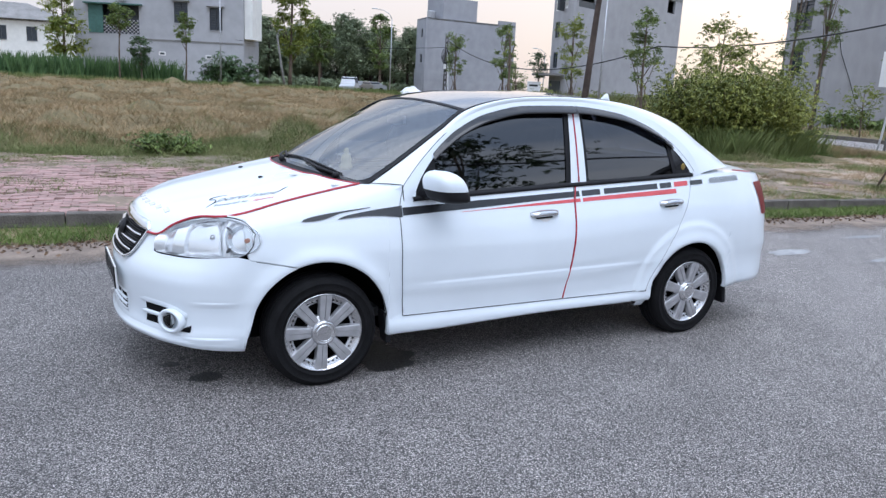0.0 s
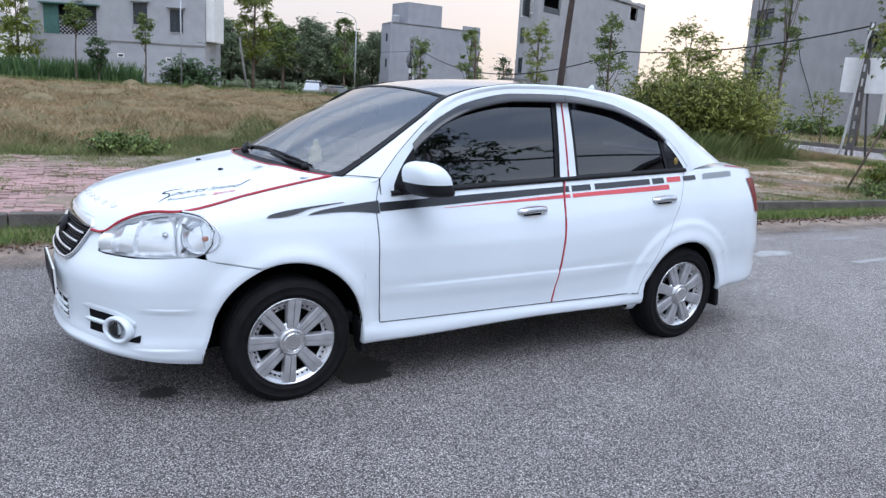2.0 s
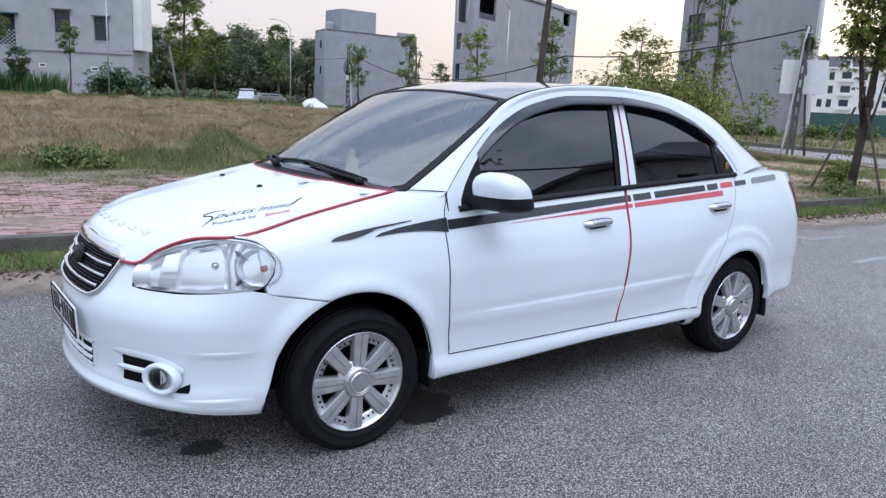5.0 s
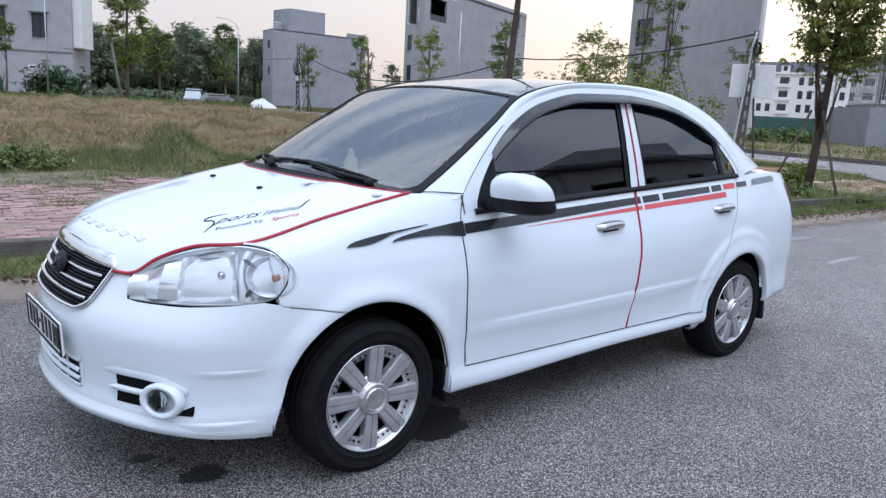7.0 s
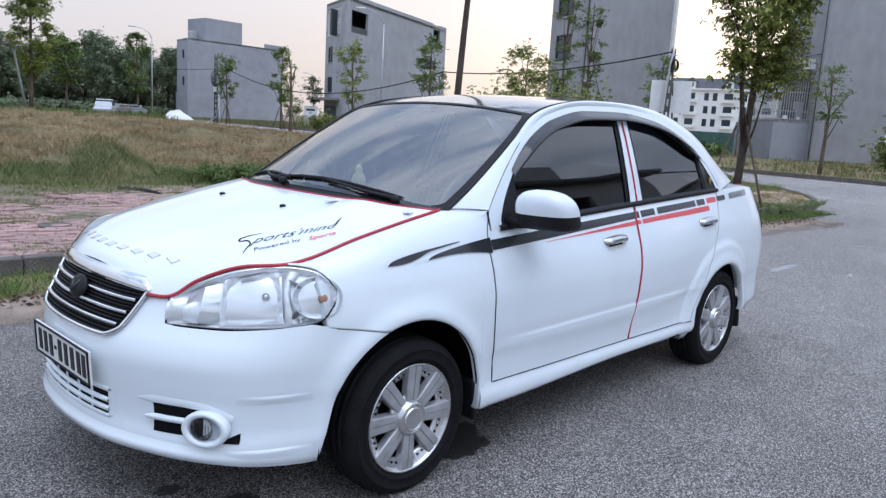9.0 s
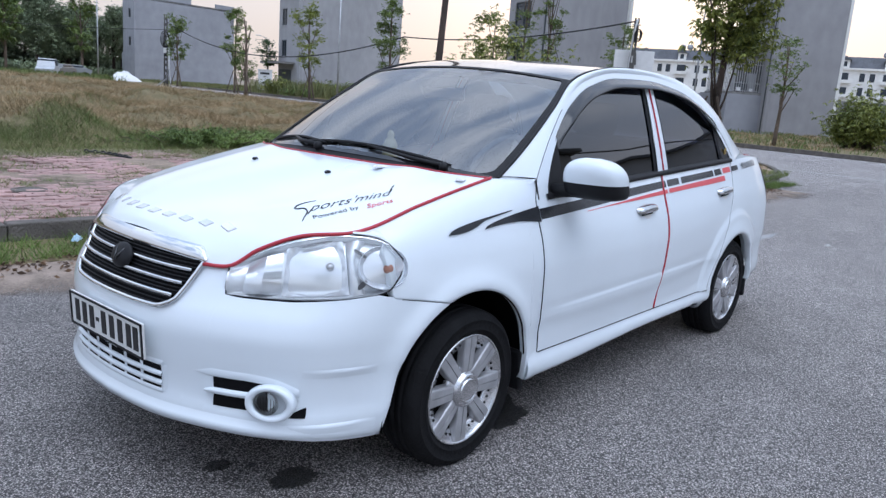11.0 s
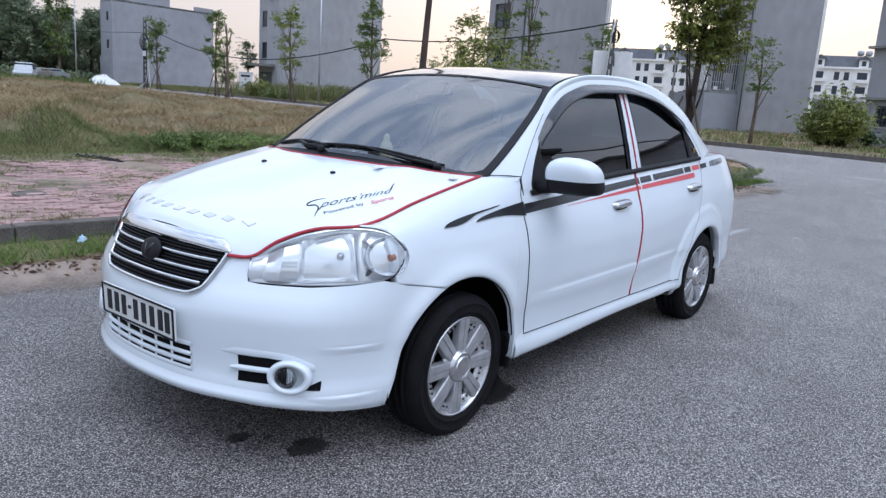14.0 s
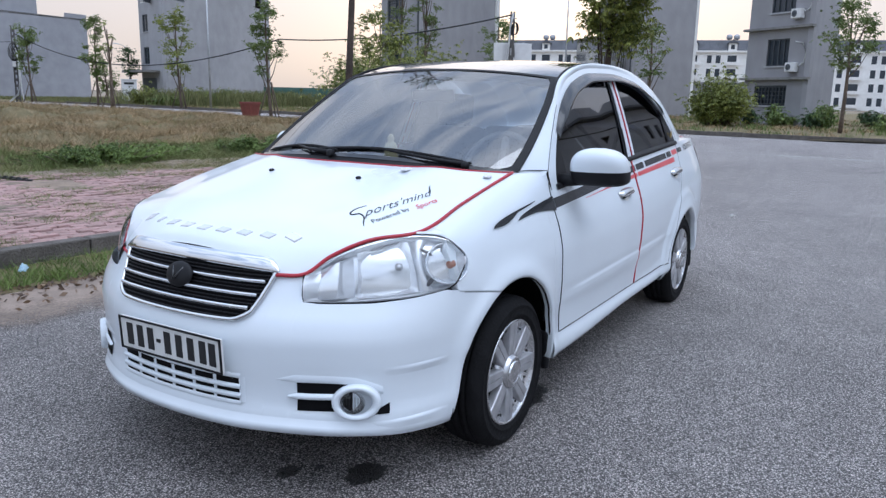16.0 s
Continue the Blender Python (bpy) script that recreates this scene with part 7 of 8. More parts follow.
# small litter
def crumple(name, at, size, turn, material, label, category, seed):
    """A crumpled sheet: a small dented grid with some thickness."""
    rng = np.random.default_rng(seed)
    bm = bmesh.new()
    n = 6
    top_v = [[bm.verts.new(((i / n - 0.5) * size[0], (j / n - 0.5) * size[1], size[2] * (0.35 + 0.65 * rng.uniform()) * (1 if 0 < i < n and 0 < j < n else 0.35))) for i in range(n + 1)] for j in range(n + 1)]
    low_v = [[bm.verts.new((v.co.x, v.co.y, max(0.0, v.co.z - 0.003) * 0.5)) for v in r] for r in top_v]
    for j in range(n):
        for i in range(n):
            bm.faces.new((top_v[j][i], top_v[j][i + 1], top_v[j + 1][i + 1], top_v[j + 1][i]))
            bm.faces.new((low_v[j][i], low_v[j + 1][i], low_v[j + 1][i + 1], low_v[j][i + 1]))
    rim = [top_v[0][i] for i in range(n)] + [top_v[j][n] for j in range(n)] + [top_v[n][i] for i in range(n, 0, -1)] + [top_v[j][0] for j in range(n, 0, -1)]
    low = [low_v[0][i] for i in range(n)] + [low_v[j][n] for j in range(n)] + [low_v[n][i] for i in range(n, 0, -1)] + [low_v[j][0] for j in range(n, 0, -1)]
    for k in range(len(rim)):
        q = (k + 1) % len(rim)
        bm.faces.new((rim[k], low[k], low[q], rim[q]))
    me = bpy.data.meshes.new(name)
    bm.to_mesh(me)
    bm.free()
    me.materials.append(material)
    ob = tagged(new(name, me), label, category)
    ob.matrix_basis = pose(*at, 0, 0, turn)
    return ob


M_WRAP = mat("pale blue plastic", (0.42, 0.60, 0.72), 0.3, 0.15, 30.0)
crumple("plastic_wrapper", (0.31, 2.95, 0.10), (0.11, 0.045, 0.045), 50, M_WRAP, "pale blue plastic wrapper lying in the kerb grass", "litter", 3)
crumple("stone", (6.62, -0.42, 0.0), (0.07, 0.05, 0.035), 20, M_WHITE_LINE, "small white stone lying on the asphalt", "stone", 4)
M_PAPER = mat("white receipt paper", (0.75, 0.75, 0.78), 0.8, 0.1, 40.0)
for x, y, sx, turn, sd in ((0.015, -0.30, 0.085, 8, 5), (0.125, -0.60, 0.045, 20, 6)):
    p = on_hood(x, y - MID_Y, 0.002)
    crumple("paper_scrap", (x, y, p[2]), (sx, 0.03, 0.010), turn, M_PAPER, "folded white paper scrap at the bonnet edge", "paper", sd)

# ---- trees, bushes and grass ----
RNG = np.random.default_rng(7)


def leaf_mesh(name, centres, size, material, rng, ratio=0.5, flat=0.35):
    """Many small pointed leaves, one four-cornered blade each, at the given centres."""
    n = len(centres)
    c = np.asarray(centres)
    d = rng.normal(size=(n, 3))
    d[:, 2] *= flat
    d[:, 2] -= 0.25
    d /= np.linalg.norm(d, axis=1)[:, None]
    s = rng.normal(size=(n, 3))
    s -= d * (s * d).sum(1)[:, None]
    s /= np.linalg.norm(s, axis=1)[:, None]
    L = size * rng.uniform(0.6, 1.3, n)[:, None]
    W = L * ratio * 0.5
    V = np.stack([c - d * L * 0.5, c + s * W, c + d * L * 0.5, c - s * W], 1).reshape(-1, 3)
    F = np.arange(4 * n).reshape(-1, 4)
    me = bpy.data.meshes.new(name)
    me.from_pydata(V.tolist(), [], F.tolist())
    me.materials.append(material)
    return me


def fan_mesh(name, centres, size, material, rng, count=7, ratio=0.3, droop=0.45):
    """Compound leaves: at each place a fan of narrow drooping leaflets, folded a little along the middle."""
    n = len(centres)
    c = np.repeat(np.asarray(centres), count, 0)
    a = np.repeat(rng.uniform(0, 2 * math.pi, n), count) + np.tile(np.arange(count) * 2 * math.pi / count, n) + rng.normal(size=n * count) * 0.3
    d = np.stack([np.cos(a), np.sin(a), -droop + rng.normal(size=n * count) * 0.35], 1)
    d += np.repeat(rng.normal(size=(n, 3)) * 0.4, count, 0)
    d /= np.linalg.norm(d, axis=1)[:, None]
    s = np.cross(d, np.array((0.0, 0.0, 1.0)) + rng.normal(size=(n * count, 3)) * 0.35)
    s /= np.linalg.norm(s, axis=1)[:, None] + 1e-9
    L = (np.repeat(size * rng.uniform(0.7, 1.25, n), count) * rng.uniform(0.8, 1.15, n * count))[:, None]
    W = L * ratio * 0.5
    mid = c + d * L * 0.55
    tip = c + d * L - np.array((0, 0, 1.0)) * L * 0.15
    V = np.stack([c + d * L * 0.06, mid + s * W, tip, mid - s * W], 1).reshape(-1, 3)
    me = bpy.data.meshes.new(name)
    me.from_pydata(V.tolist(), [], np.arange(4 * n * count).reshape(-1, 4).tolist())
    me.materials.append(material)
    return me


def tree(x, y, h, crown_r, crown_z, leaves, leaf, label, seed, leaf_m=None, bark=None, trunk_r=0.09, lean=(0.0, 0.0), clumps=26, squeeze=1.0, z0=0.1, name="tree", group="street trees", limbs=9, category="tree"):
    rng = np.random.default_rng(seed)
    top = empty(name, pose(x, y, z0), label, category, group)
    axis = lambda t: Vector((lean[0] * t + 0.12 * math.sin(3 * t + seed) * t, lean[1] * t + 0.12 * math.cos(2.3 * t + seed) * t, h * 0.93 * t))
    datas = [tube_data([axis(t) for t in np.linspace(0, 1, 9)], [trunk_r * (1.25 - 0.95 * t) for t in np.linspace(0, 1, 9)], 8)]
    mid = (crown_z + h) / 2
    half = (h - crown_z) / 2
    pts = []
    for k in range(clumps):
        f = rng.uniform(-0.95, 1.0)
        a = rng.uniform(0, 2 * math.pi)
        rr = crown_r * math.sqrt(max(0.0, 1 - abs(f) ** 2.2)) * (0.35 + 0.65 * math.sqrt(rng.uniform())) * rng.uniform(0.75, 1.15)
        z = mid + half * f
        b = axis(min(1, z / (h * 0.93)))
        pts.append(Vector((b.x + rr * math.cos(a), b.y + rr * math.sin(a), z)))
    for p in pts[:limbs]:
        t = min(0.96, max(0.15, (p.z - 0.35 * half - 0.15 * h) / (h * 0.93)))
        s = axis(t)
        m = s.lerp(p, 0.5) + Vector((0, 0, -0.06 * h * rng.uniform(0, 1)))
        datas.append(tube_data([s, m, p], [trunk_r * (0.55 - 0.35 * t), trunk_r * 0.3, trunk_r * 0.12], 5))
    mesh_ob("trunk", *joined(datas), bark or M_BARK, top, True)
    per = max(1, leaves // clumps)
    C = np.concatenate([np.array(p) + rng.normal(size=(per, 3)) * (crown_r * 0.19, crown_r * 0.19, crown_r * 0.15) * rng.uniform(0.6, 1.3) for p in pts])
    cr = new("crown", fan_mesh("crown", C[::4], leaf * 0.82, leaf_m or M_LEAF, rng, 7, 0.34))
    cr.parent = top
    return top


# the slim dark trunk on the pavement, its crown above
tree(5.62, 4.42, 6.6, 0.8, 4.9, 420, 0.13, "slim dark leaning street tree growing from the paving", 11, M_LEAF_DARK, M_BARK_DARK, 0.046, (0.45, -0.10), 12, z0=0.14, limbs=4)
# the leafy tree at the corner
corner_tree = tree(12.0, 3.12, 5.8, 1.12, 2.2, 17000, 0.135, "leafy corner tree with a rough trunk and stakes", 23, M_LEAF_CORNER, M_BARK_DARK, 0.066, (0.42, -0.22), 60, z0=0.14, limbs=18)
for a in (0.4, 2.3, 4.4):
    tube("stake", [(0.65 * math.cos(a), 0.65 * math.sin(a), -0.03), (0.10 * math.cos(a), 0.10 * math.sin(a), 1.45)], 0.022, M_BARK, corner_tree, 6)
# street trees along the side street and back road
for k, (x, y, h, r, cz, n, lf, m) in enumerate((
        (34.3, 59.7, 6.5, 0.95, 2.2, 1500, 0.34, M_LEAF), (31.8, 47.4, 6.1, 0.85, 2.0, 1500, 0.30, M_LEAF), (33.7, 40.9, 6.9, 1.0, 2.2, 1900, 0.28, M_LEAF_YELLOW),
        (26.55, 25.7, 5.5, 0.75, 1.9, 2300, 0.22, M_LEAF), (32.2, 21.6, 8.9, 0.75, 3.0, 2600, 0.19, M_LEAF), (33.4, 20.8, 8.5, 0.7, 3.0, 2400, 0.19, M_LEAF),
        (31.6, 7.8, 4.4, 0.8, 2.2, 900, 0.20, M_LEAF), (33.5, 0.1, 5.3, 1.05, 2.6, 2000, 0.24, M_LEAF), (30.7, 16.4, 2.4, 0.7, 1.0, 500, 0.2, M_LEAF_YELLOW),
        (5.8, 69.5, 6.8, 1.0, 4.9, 1500, 0.36, M_LEAF), (7.6, 69.3, 4.2, 0.85, 1.4, 1500, 0.36, M_LEAF_DARK), (11.3, 68.8, 6.4, 0.8, 3.9, 1100, 0.36, M_LEAF),
        (41.0, 59.2, 3.9, 1.0, 1.0, 1300, 0.32, M_LEAF), (45.6, 61.9, 5.0, 0.9, 2.6, 1500, 0.3, M_LEAF_DARK), (31.4, 15.2, 4.9, 0.9, 2.4, 1500, 0.22, M_LEAF), (46.5, 36.0, 4.2, 1.0, 1.6, 1000, 0.26, M_LEAF))):
    young = tree(x, y, h, r, cz, int(n * 2.0), lf * 0.62, "young street tree with a thin trunk and sparse crown", 40 + k, m, M_BARK, 0.075 if h > 3 else 0.03, (RNG.uniform(-0.2, 0.2), RNG.uniform(-0.2, 0.2)), 30)
    for a in (0.4, 2.5, 4.6):
        if k < 4:
            tube("stake", [(0.62 * math.cos(a), 0.62 * math.sin(a), -0.05), (0.08 * math.cos(a), 0.08 * math.sin(a), 1.7)], 0.035, M_BARK, young, 5)
bare = tree(26.7, 38.7, 5.0, 0.55, 3.2, 90, 0.24, "nearly bare young tree with pruned limbs", 71, M_LEAF_YELLOW, M_BARK, 0.10, (0.1, 0.1), 8, limbs=8)
for a in (0.2, 2.2, 4.4):
    tube("stake", [(0.62 * math.cos(a), 0.62 * math.sin(a), -0.05), (0.08 * math.cos(a), 0.08 * math.sin(a), 1.6)], 0.03, M_BARK, bare, 5)
# tall trees in front of the wood
tree(26.5, 86.7, 14.6, 2.1, 3.4, 9000, 0.40, "tall slender tree with a yellow-green crown", 81, M_LEAF_YELLOW, M_BARK, 0.2, (0.2, 0), 60, group="tall trees")
tree(2.1, 87.7, 9.0, 2.0, 2.2, 2400, 0.5, "tall slender tree beside the pale house", 82, M_LEAF_YELLOW, M_BARK, 0.16, (0, 0), 36, group="tall trees")
tree(32.0, 92.0, 8.7, 1.7, 3.5, 2200, 0.5, "slender tree at the edge of the wood", 83, M_LEAF, M_BARK, 0.15, (0, 0), 34, group="tall trees")
tree(41.0, 93.0, 10.0, 1.6, 3.0, 2000, 0.5, "slender tree at the edge of the wood", 84, M_LEAF, M_BARK, 0.15, (0, 0), 34, group="tall trees")
# the wood: three grown trees, repeated
wood = [tree(30 + 7 * k, 118, 10.4 - k * 0.9, 2.3 + 0.35 * k, 3.1 - 0.3 * k, 9000, 0.36, "dark broadleaf tree in the wood", 91 + k, M_LEAF_WOOD, M_BARK_DARK, 0.22, (0.3, 0.1), 60, group="trees of the wood") for k in range(3)]
for k in range(38):
    a = k / 37
    x = 22 + 34 * a + RNG.uniform(-1.5, 1.5)
    y = 120 - 12 * a + RNG.uniform(-6, 9) - (0 if x < 46 else 2)
    s = RNG.uniform(0.72, 1.10)
    copy_thing(wood[k % 3], pose(x, y, 0, 0, 0, RNG.uniform(0, 360)) @ Matrix.Scale(s, 4))
for k in range(9):
    copy_thing(wood[k % 3], pose(-24 + 6.0 * k + RNG.uniform(-2, 2), 146 + RNG.uniform(-5, 5), 0, 0, 0, RNG.uniform(0, 360)) @ Matrix.Scale(RNG.uniform(0.9, 1.2), 4))


def bush(x, y, rx, ry, h, stems, leaves, leaf, material, label, seed, name="bush", z0=0.12, low=0.12):
    rng = np.random.default_rng(seed)
    top = empty(name, pose(x, y, z0), label, "bush", "")
    datas, pts = [], []
    for k in range(stems):
        a, r = rng.uniform(0, 2 * math.pi), math.sqrt(rng.uniform())
        foot = Vector((0.45 * rx * r * math.cos(a), 0.45 * ry * r * math.sin(a), 0))
        hh = h * rng.uniform(0.55, 1.0) * (1 - 0.35 * r * r)
        tip = Vector((rx * r * math.cos(a) * rng.uniform(0.8, 1.1), ry * r * math.sin(a) * rng.uniform(0.8, 1.1), hh))
        m = foot.lerp(tip, 0.5) + Vector((0, 0, 0.12 * hh))
        datas.append(tube_data([foot, m, tip], [0.018, 0.013, 0.005], 5))
        for t in np.linspace(low + 0.25, 1.0, 5):
            p = foot.lerp(m, t * 2) if t < 0.5 else m.lerp(tip, t * 2 - 1)
            pts.append((np.array(p), 0.16 * h * (0.5 + t * 0.5)))
    mesh_ob("stem", *joined(datas), M_BARK, top, True)
    per = max(1, leaves // len(pts))
    C = np.concatenate([p + rng.normal(size=(per, 3)) * (s, s, s * 0.8) for p, s in pts])
    C[:, 2] = np.abs(C[:, 2])
    fo = new("foliage", fan_mesh("foliage", C[::5], leaf * 1.15, material, rng, 7, 0.30))
    fo.parent = top
    return top


bush(15.1, 9.9, 2.4, 1.6, 2.4, 150, 62000, 0.088, M_LEAF_BUSH, "large loose green bush at the field corner", 201, low=0.28)
tree(15.6, 10.9, 3.5, 0.7, 2.2, 2600, 0.11, "thin tree rising out of the large bush", 205, M_LEAF_BUSH, M_BARK, 0.04, (0.1, 0.1), 20, group="")
bush(0.75, 9.0, 0.62, 0.42, 0.42, 26, 3200, 0.07, M_LEAF, "low dark green weed clump by the paving", 202)
bush(5.0, 8.7, 1.8, 0.6, 0.34, 60, 19000, 0.040, M_LEAF_WEED, "low spreading green weeds by the paving", 203)
bush(8.2, 8.7, 1.0, 0.5, 0.36, 30, 9000, 0.042, M_LEAF_WEED, "low spreading green weeds by the paving", 206)
under = bush(26.0, 108.0, 3.2, 2.0, 1.7, 24, 2200, 0.32, M_LEAF_WOOD, "dim undergrowth at the edge of the wood", 208)
for k in range(11):
    copy_thing(under, pose(20 + 3.2 * k + RNG.uniform(-1, 1), 112 - 0.9 * k + RNG.uniform(-2, 2), 0, 0, 0, RNG.uniform(0, 360)) @ Matrix.Scale(RNG.uniform(0.8, 1.2), 4))
for k in range(14):
    copy_thing(under, pose(12 + 4.4 * k + RNG.uniform(-1, 1), 133 - 1.2 * k + RNG.uniform(-2, 2), 0, 0, 0, RNG.uniform(0, 360)) @ Matrix.Scale(RNG.uniform(2.0, 2.6), 4))
bush(38.9, 6.0, 2.0, 1.4, 2.5, 60, 16000, 0.15, M_LEAF_CORNER, "dense green bush between the houses", 204)
bush(17.0, 76.0, 3.0, 1.4, 3.1, 40, 3000, 0.42, M_LEAF_DARK, "grey-green bush before the pale house", 207)
for k in range(16):
    a = k / 15
    bush(40.5 + RNG.uniform(-1, 1) + 8 * a * (k % 2), 7.5 - 13 * a + RNG.uniform(-0.6, 0.6), 1.3, 0.6, RNG.uniform(0.7, 1.3), 14, 700, 0.2, M_LEAF if k % 3 else M_LEAF_DARK, "low scrub along the house wall", 300 + k)
for k in range(14):
    bush(36.5 + 1.5 * k + RNG.uniform(-0.5, 0.5), 47.5 + 0.35 * k + RNG.uniform(-1.5, 1.5), 1.6, 0.9, RNG.uniform(0.8, 1.6), 16, 1500, 0.20, M_LEAF_BUSH if k % 2 else M_LEAF, "tall scrub before the grey house", 330 + k)
for k in range(8):
    bush(37 + 2.0 * k + RNG.uniform(-0.5, 0.5), 27 - 0.9 * k + RNG.uniform(-1, 1), 1.3, 0.8, RNG.uniform(0.6, 1.5), 12, 500, 0.26, M_LEAF, "scrub before the tall grey house", 350 + k)
bush(11.2, 2.95, 0.35, 0.3, 0.3, 12, 900, 0.05, M_LEAF, "weeds growing on the corner kerb", 360)
bush(12.9, 3.75, 0.30, 0.28, 0.62, 14, 1600, 0.07, M_LEAF_YELLOW, "small yellow-green shrub beside the corner tree", 361)


def blades(name, pos, height, width, material, label, seed, spread=0.5, category="grass", fine=False):
    """Grass: one narrow bent blade of two triangles at each place."""
    rng = np.random.default_rng(seed)
    n = len(pos)
    h = height * rng.uniform(0.45, 1.25, n)
    a = rng.uniform(0, 2 * math.pi, n)
    side = np.stack([np.cos(a), np.sin(a), np.zeros(n)], 1) * (width * rng.uniform(0.6, 1.4, n))[:, None] * 0.5
    b = rng.uniform(0, 2 * math.pi, n)
    tip = pos + np.stack([np.cos(b) * spread * h, np.sin(b) * spread * h, h], 1)
    if fine:
        V = np.stack([pos - side, pos + side, tip], 1).reshape(-1, 3)
        me = bpy.data.meshes.new(name)
        me.from_pydata(V.tolist(), [], np.arange(3 * n).reshape(-1, 3).tolist())
        me.materials.append(material)
        return tagged(new(name, me), label, category, "", "stuff")
    mid = pos + (tip - pos) * 0.55 + np.stack([np.zeros(n), np.zeros(n), 0.10 * h], 1)
    V = np.stack([pos - side, pos + side, mid + side * 0.7, tip, mid - side * 0.7], 1).reshape(-1, 3)
    F = (np.arange(n)[:, None] * 5 + np.arange(5)[None, :])
    me = bpy.data.meshes.new(name)
    me.from_pydata(V.tolist(), [], F.tolist())
    me.materials.append(material)
    return tagged(new(name, me), label, category, "", "stuff")


def scatter(n, x0, x1, y0, y1, keep, zfun, seed, tuft=0.0, near=0.0):
    rng = np.random.default_rng(seed)
    m = n // 9 if tuft else n
    t = rng.uniform(0, 1, m) ** (1 + near)
    x, y = rng.uniform(x0, x1, m), y0 + (y1 - y0) * t
    if tuft:
        x, y = np.repeat(x, 9) + rng.normal(size=m * 9) * tuft, np.repeat(y, 9) + rng.normal(size=m * 9) * tuft
    pts = [(a, b, zfun(a, b)) for a, b in zip(x, y) if keep(a, b)]
    return np.array(pts)


def patchy(x, y, f, lim, seed):
    return noise.noise(Vector((x * f, y * f, seed))) > lim


in_field = lambda x, y: x < NEAR(y) - 2.2 and y > BACK(x) + 0.15
blades("dry_grass", scatter(560000, -9, 26, 7.2, 36, lambda x, y: in_field(x, y) and patchy(x, y, 0.45, -0.55, 3) and y > BACK(x) + 1.6 + 1.0 * noise.noise(Vector((x * 0.6, 0, 4))), field_z, 1, 0.10, 1.1), 0.16, 0.010, M_STRAW, "dry brown grass covering the uneven field", 2, 0.95, fine=True)
blades("dry_grass", scatter(170000, -30, 30, 30, 66, in_field, field_z, 3, 0.2), 0.24, 0.02, M_STRAW, "dry brown grass in the far field", 4, 0.9, fine=True)
blades("green_grass", scatter(260000, -9, 26, 7.2, 30, lambda x, y: in_field(x, y) and (patchy(x, y, 0.35, 0.27, 9) or (y < BACK(x) + 2.3 + 1.5 * noise.noise(Vector((x * 0.5, 2, 1))) and x < 10)), field_z, 5, 0.09, 2.4), 0.14, 0.0075, M_GRASS, "green grass patches in the dry field", 6, 0.6, fine=True)
blades("verge_grass", scatter(300000, -14, 13.6, 1.2, 4.6, lambda x, y: GUT(x) + 0.05 + 0.12 * noise.noise(Vector((x * 2, y, 0))) < y < KERB(x) - 0.01 and patchy(x, y, 0.9, -0.30, 1), lambda x, y: 0.03, 7, 0.04), 0.085, 0.0065, M_VERGE, "green weeds along the foot of the kerb", 8, 0.8, fine=True)
blades("paving_weeds", scatter(110000, -8, 15, 2.5, 9.2, lambda x, y: KERB(x) + 0.2 < y < BACK(x) + 0.5 and patchy(x, y, 1.3, 0.10 - 0.60 * max(0.0, 1 - (BACK(x) - y) / 1.2), 4), lambda x, y: 0.15, 9, 0.06), 0.05, 0.005, M_GRASS, "sparse weeds growing between the paving bricks", 10, 0.9, fine=True)
blades("corner_grass", scatter(80000, 9.5, 22, 1.8, 13, lambda x, y: ((x < 12.6 and y > KERB(x) - 0.25) or (x >= 12.6 and (x - 12.6) ** 2 + (y - KERB(12.6) - 8.2) ** 2 < 8.35 ** 2)) and (patchy(x, y, 0.5, 0.18, 6) or (x > 10.8 and y < KERB(x) + 0.45)), lambda x, y: 0.13, 11, 0.06), 0.13, 0.010, M_GRASS, "patchy green grass on the street corner", 12, 0.7, fine=True)
blades("tall_grass", scatter(15000, 13.3, 17.2, 8.3, 10.2, lambda x, y: patchy(x, y, 0.8, -0.3, 3), lambda x, y: 0.12, 21, 0.15), 0.66, 0.010, M_GRASS, "tall grass round the foot of the large bush", 22, 0.6)
blades("far_grass", scatter(26000, 27, 62, -16, 60, lambda x, y: x > FAR(y) + 0.5 and patchy(x, y, 0.3, -0.05, 2), lambda x, y: 0.05, 13, 0.2), 0.22, 0.04, M_GRASS, "rough grass on the plots across the street", 14)
blades("far_straw", scatter(40000, 27, 62, -16, 60, lambda x, y: x > FAR(y) + 0.5 and patchy(x, y, 0.2, 0.0, 8), lambda x, y: 0.05, 15, 0.2), 0.17, 0.035, M_STRAW, "dry grass on the plots across the street", 16, 0.9)
blades("paving_straw", scatter(150000, -8, 12, 2.5, 9.4, lambda x, y: KERB(x) + 0.15 < y < BACK(x) + 0.6 and patchy(x, y * 1.4, 1.0, 0.24 - 0.55 * max(0.0, 1 - (BACK(x) - y) / 1.9), 47), lambda x, y: 0.152, 47, 0.07), 0.045, 0.006, M_DRYGREEN, "half dry weeds spreading over the paving bricks", 48, 1.1, fine=True)
blades("edge_grass", scatter(200000, -9, 14, 7.2, 14, lambda x, y: in_field(x, y) and y < BACK(x) + 2.1 + 1.0 * noise.noise(Vector((x * 0.7, 5, 2))) and patchy(x, y, 1.1, -0.42, 45), field_z, 45, 0.12), 0.13, 0.008, M_DRYGREEN, "half dry grass along the edge of the field", 46, 0.9, fine=True)
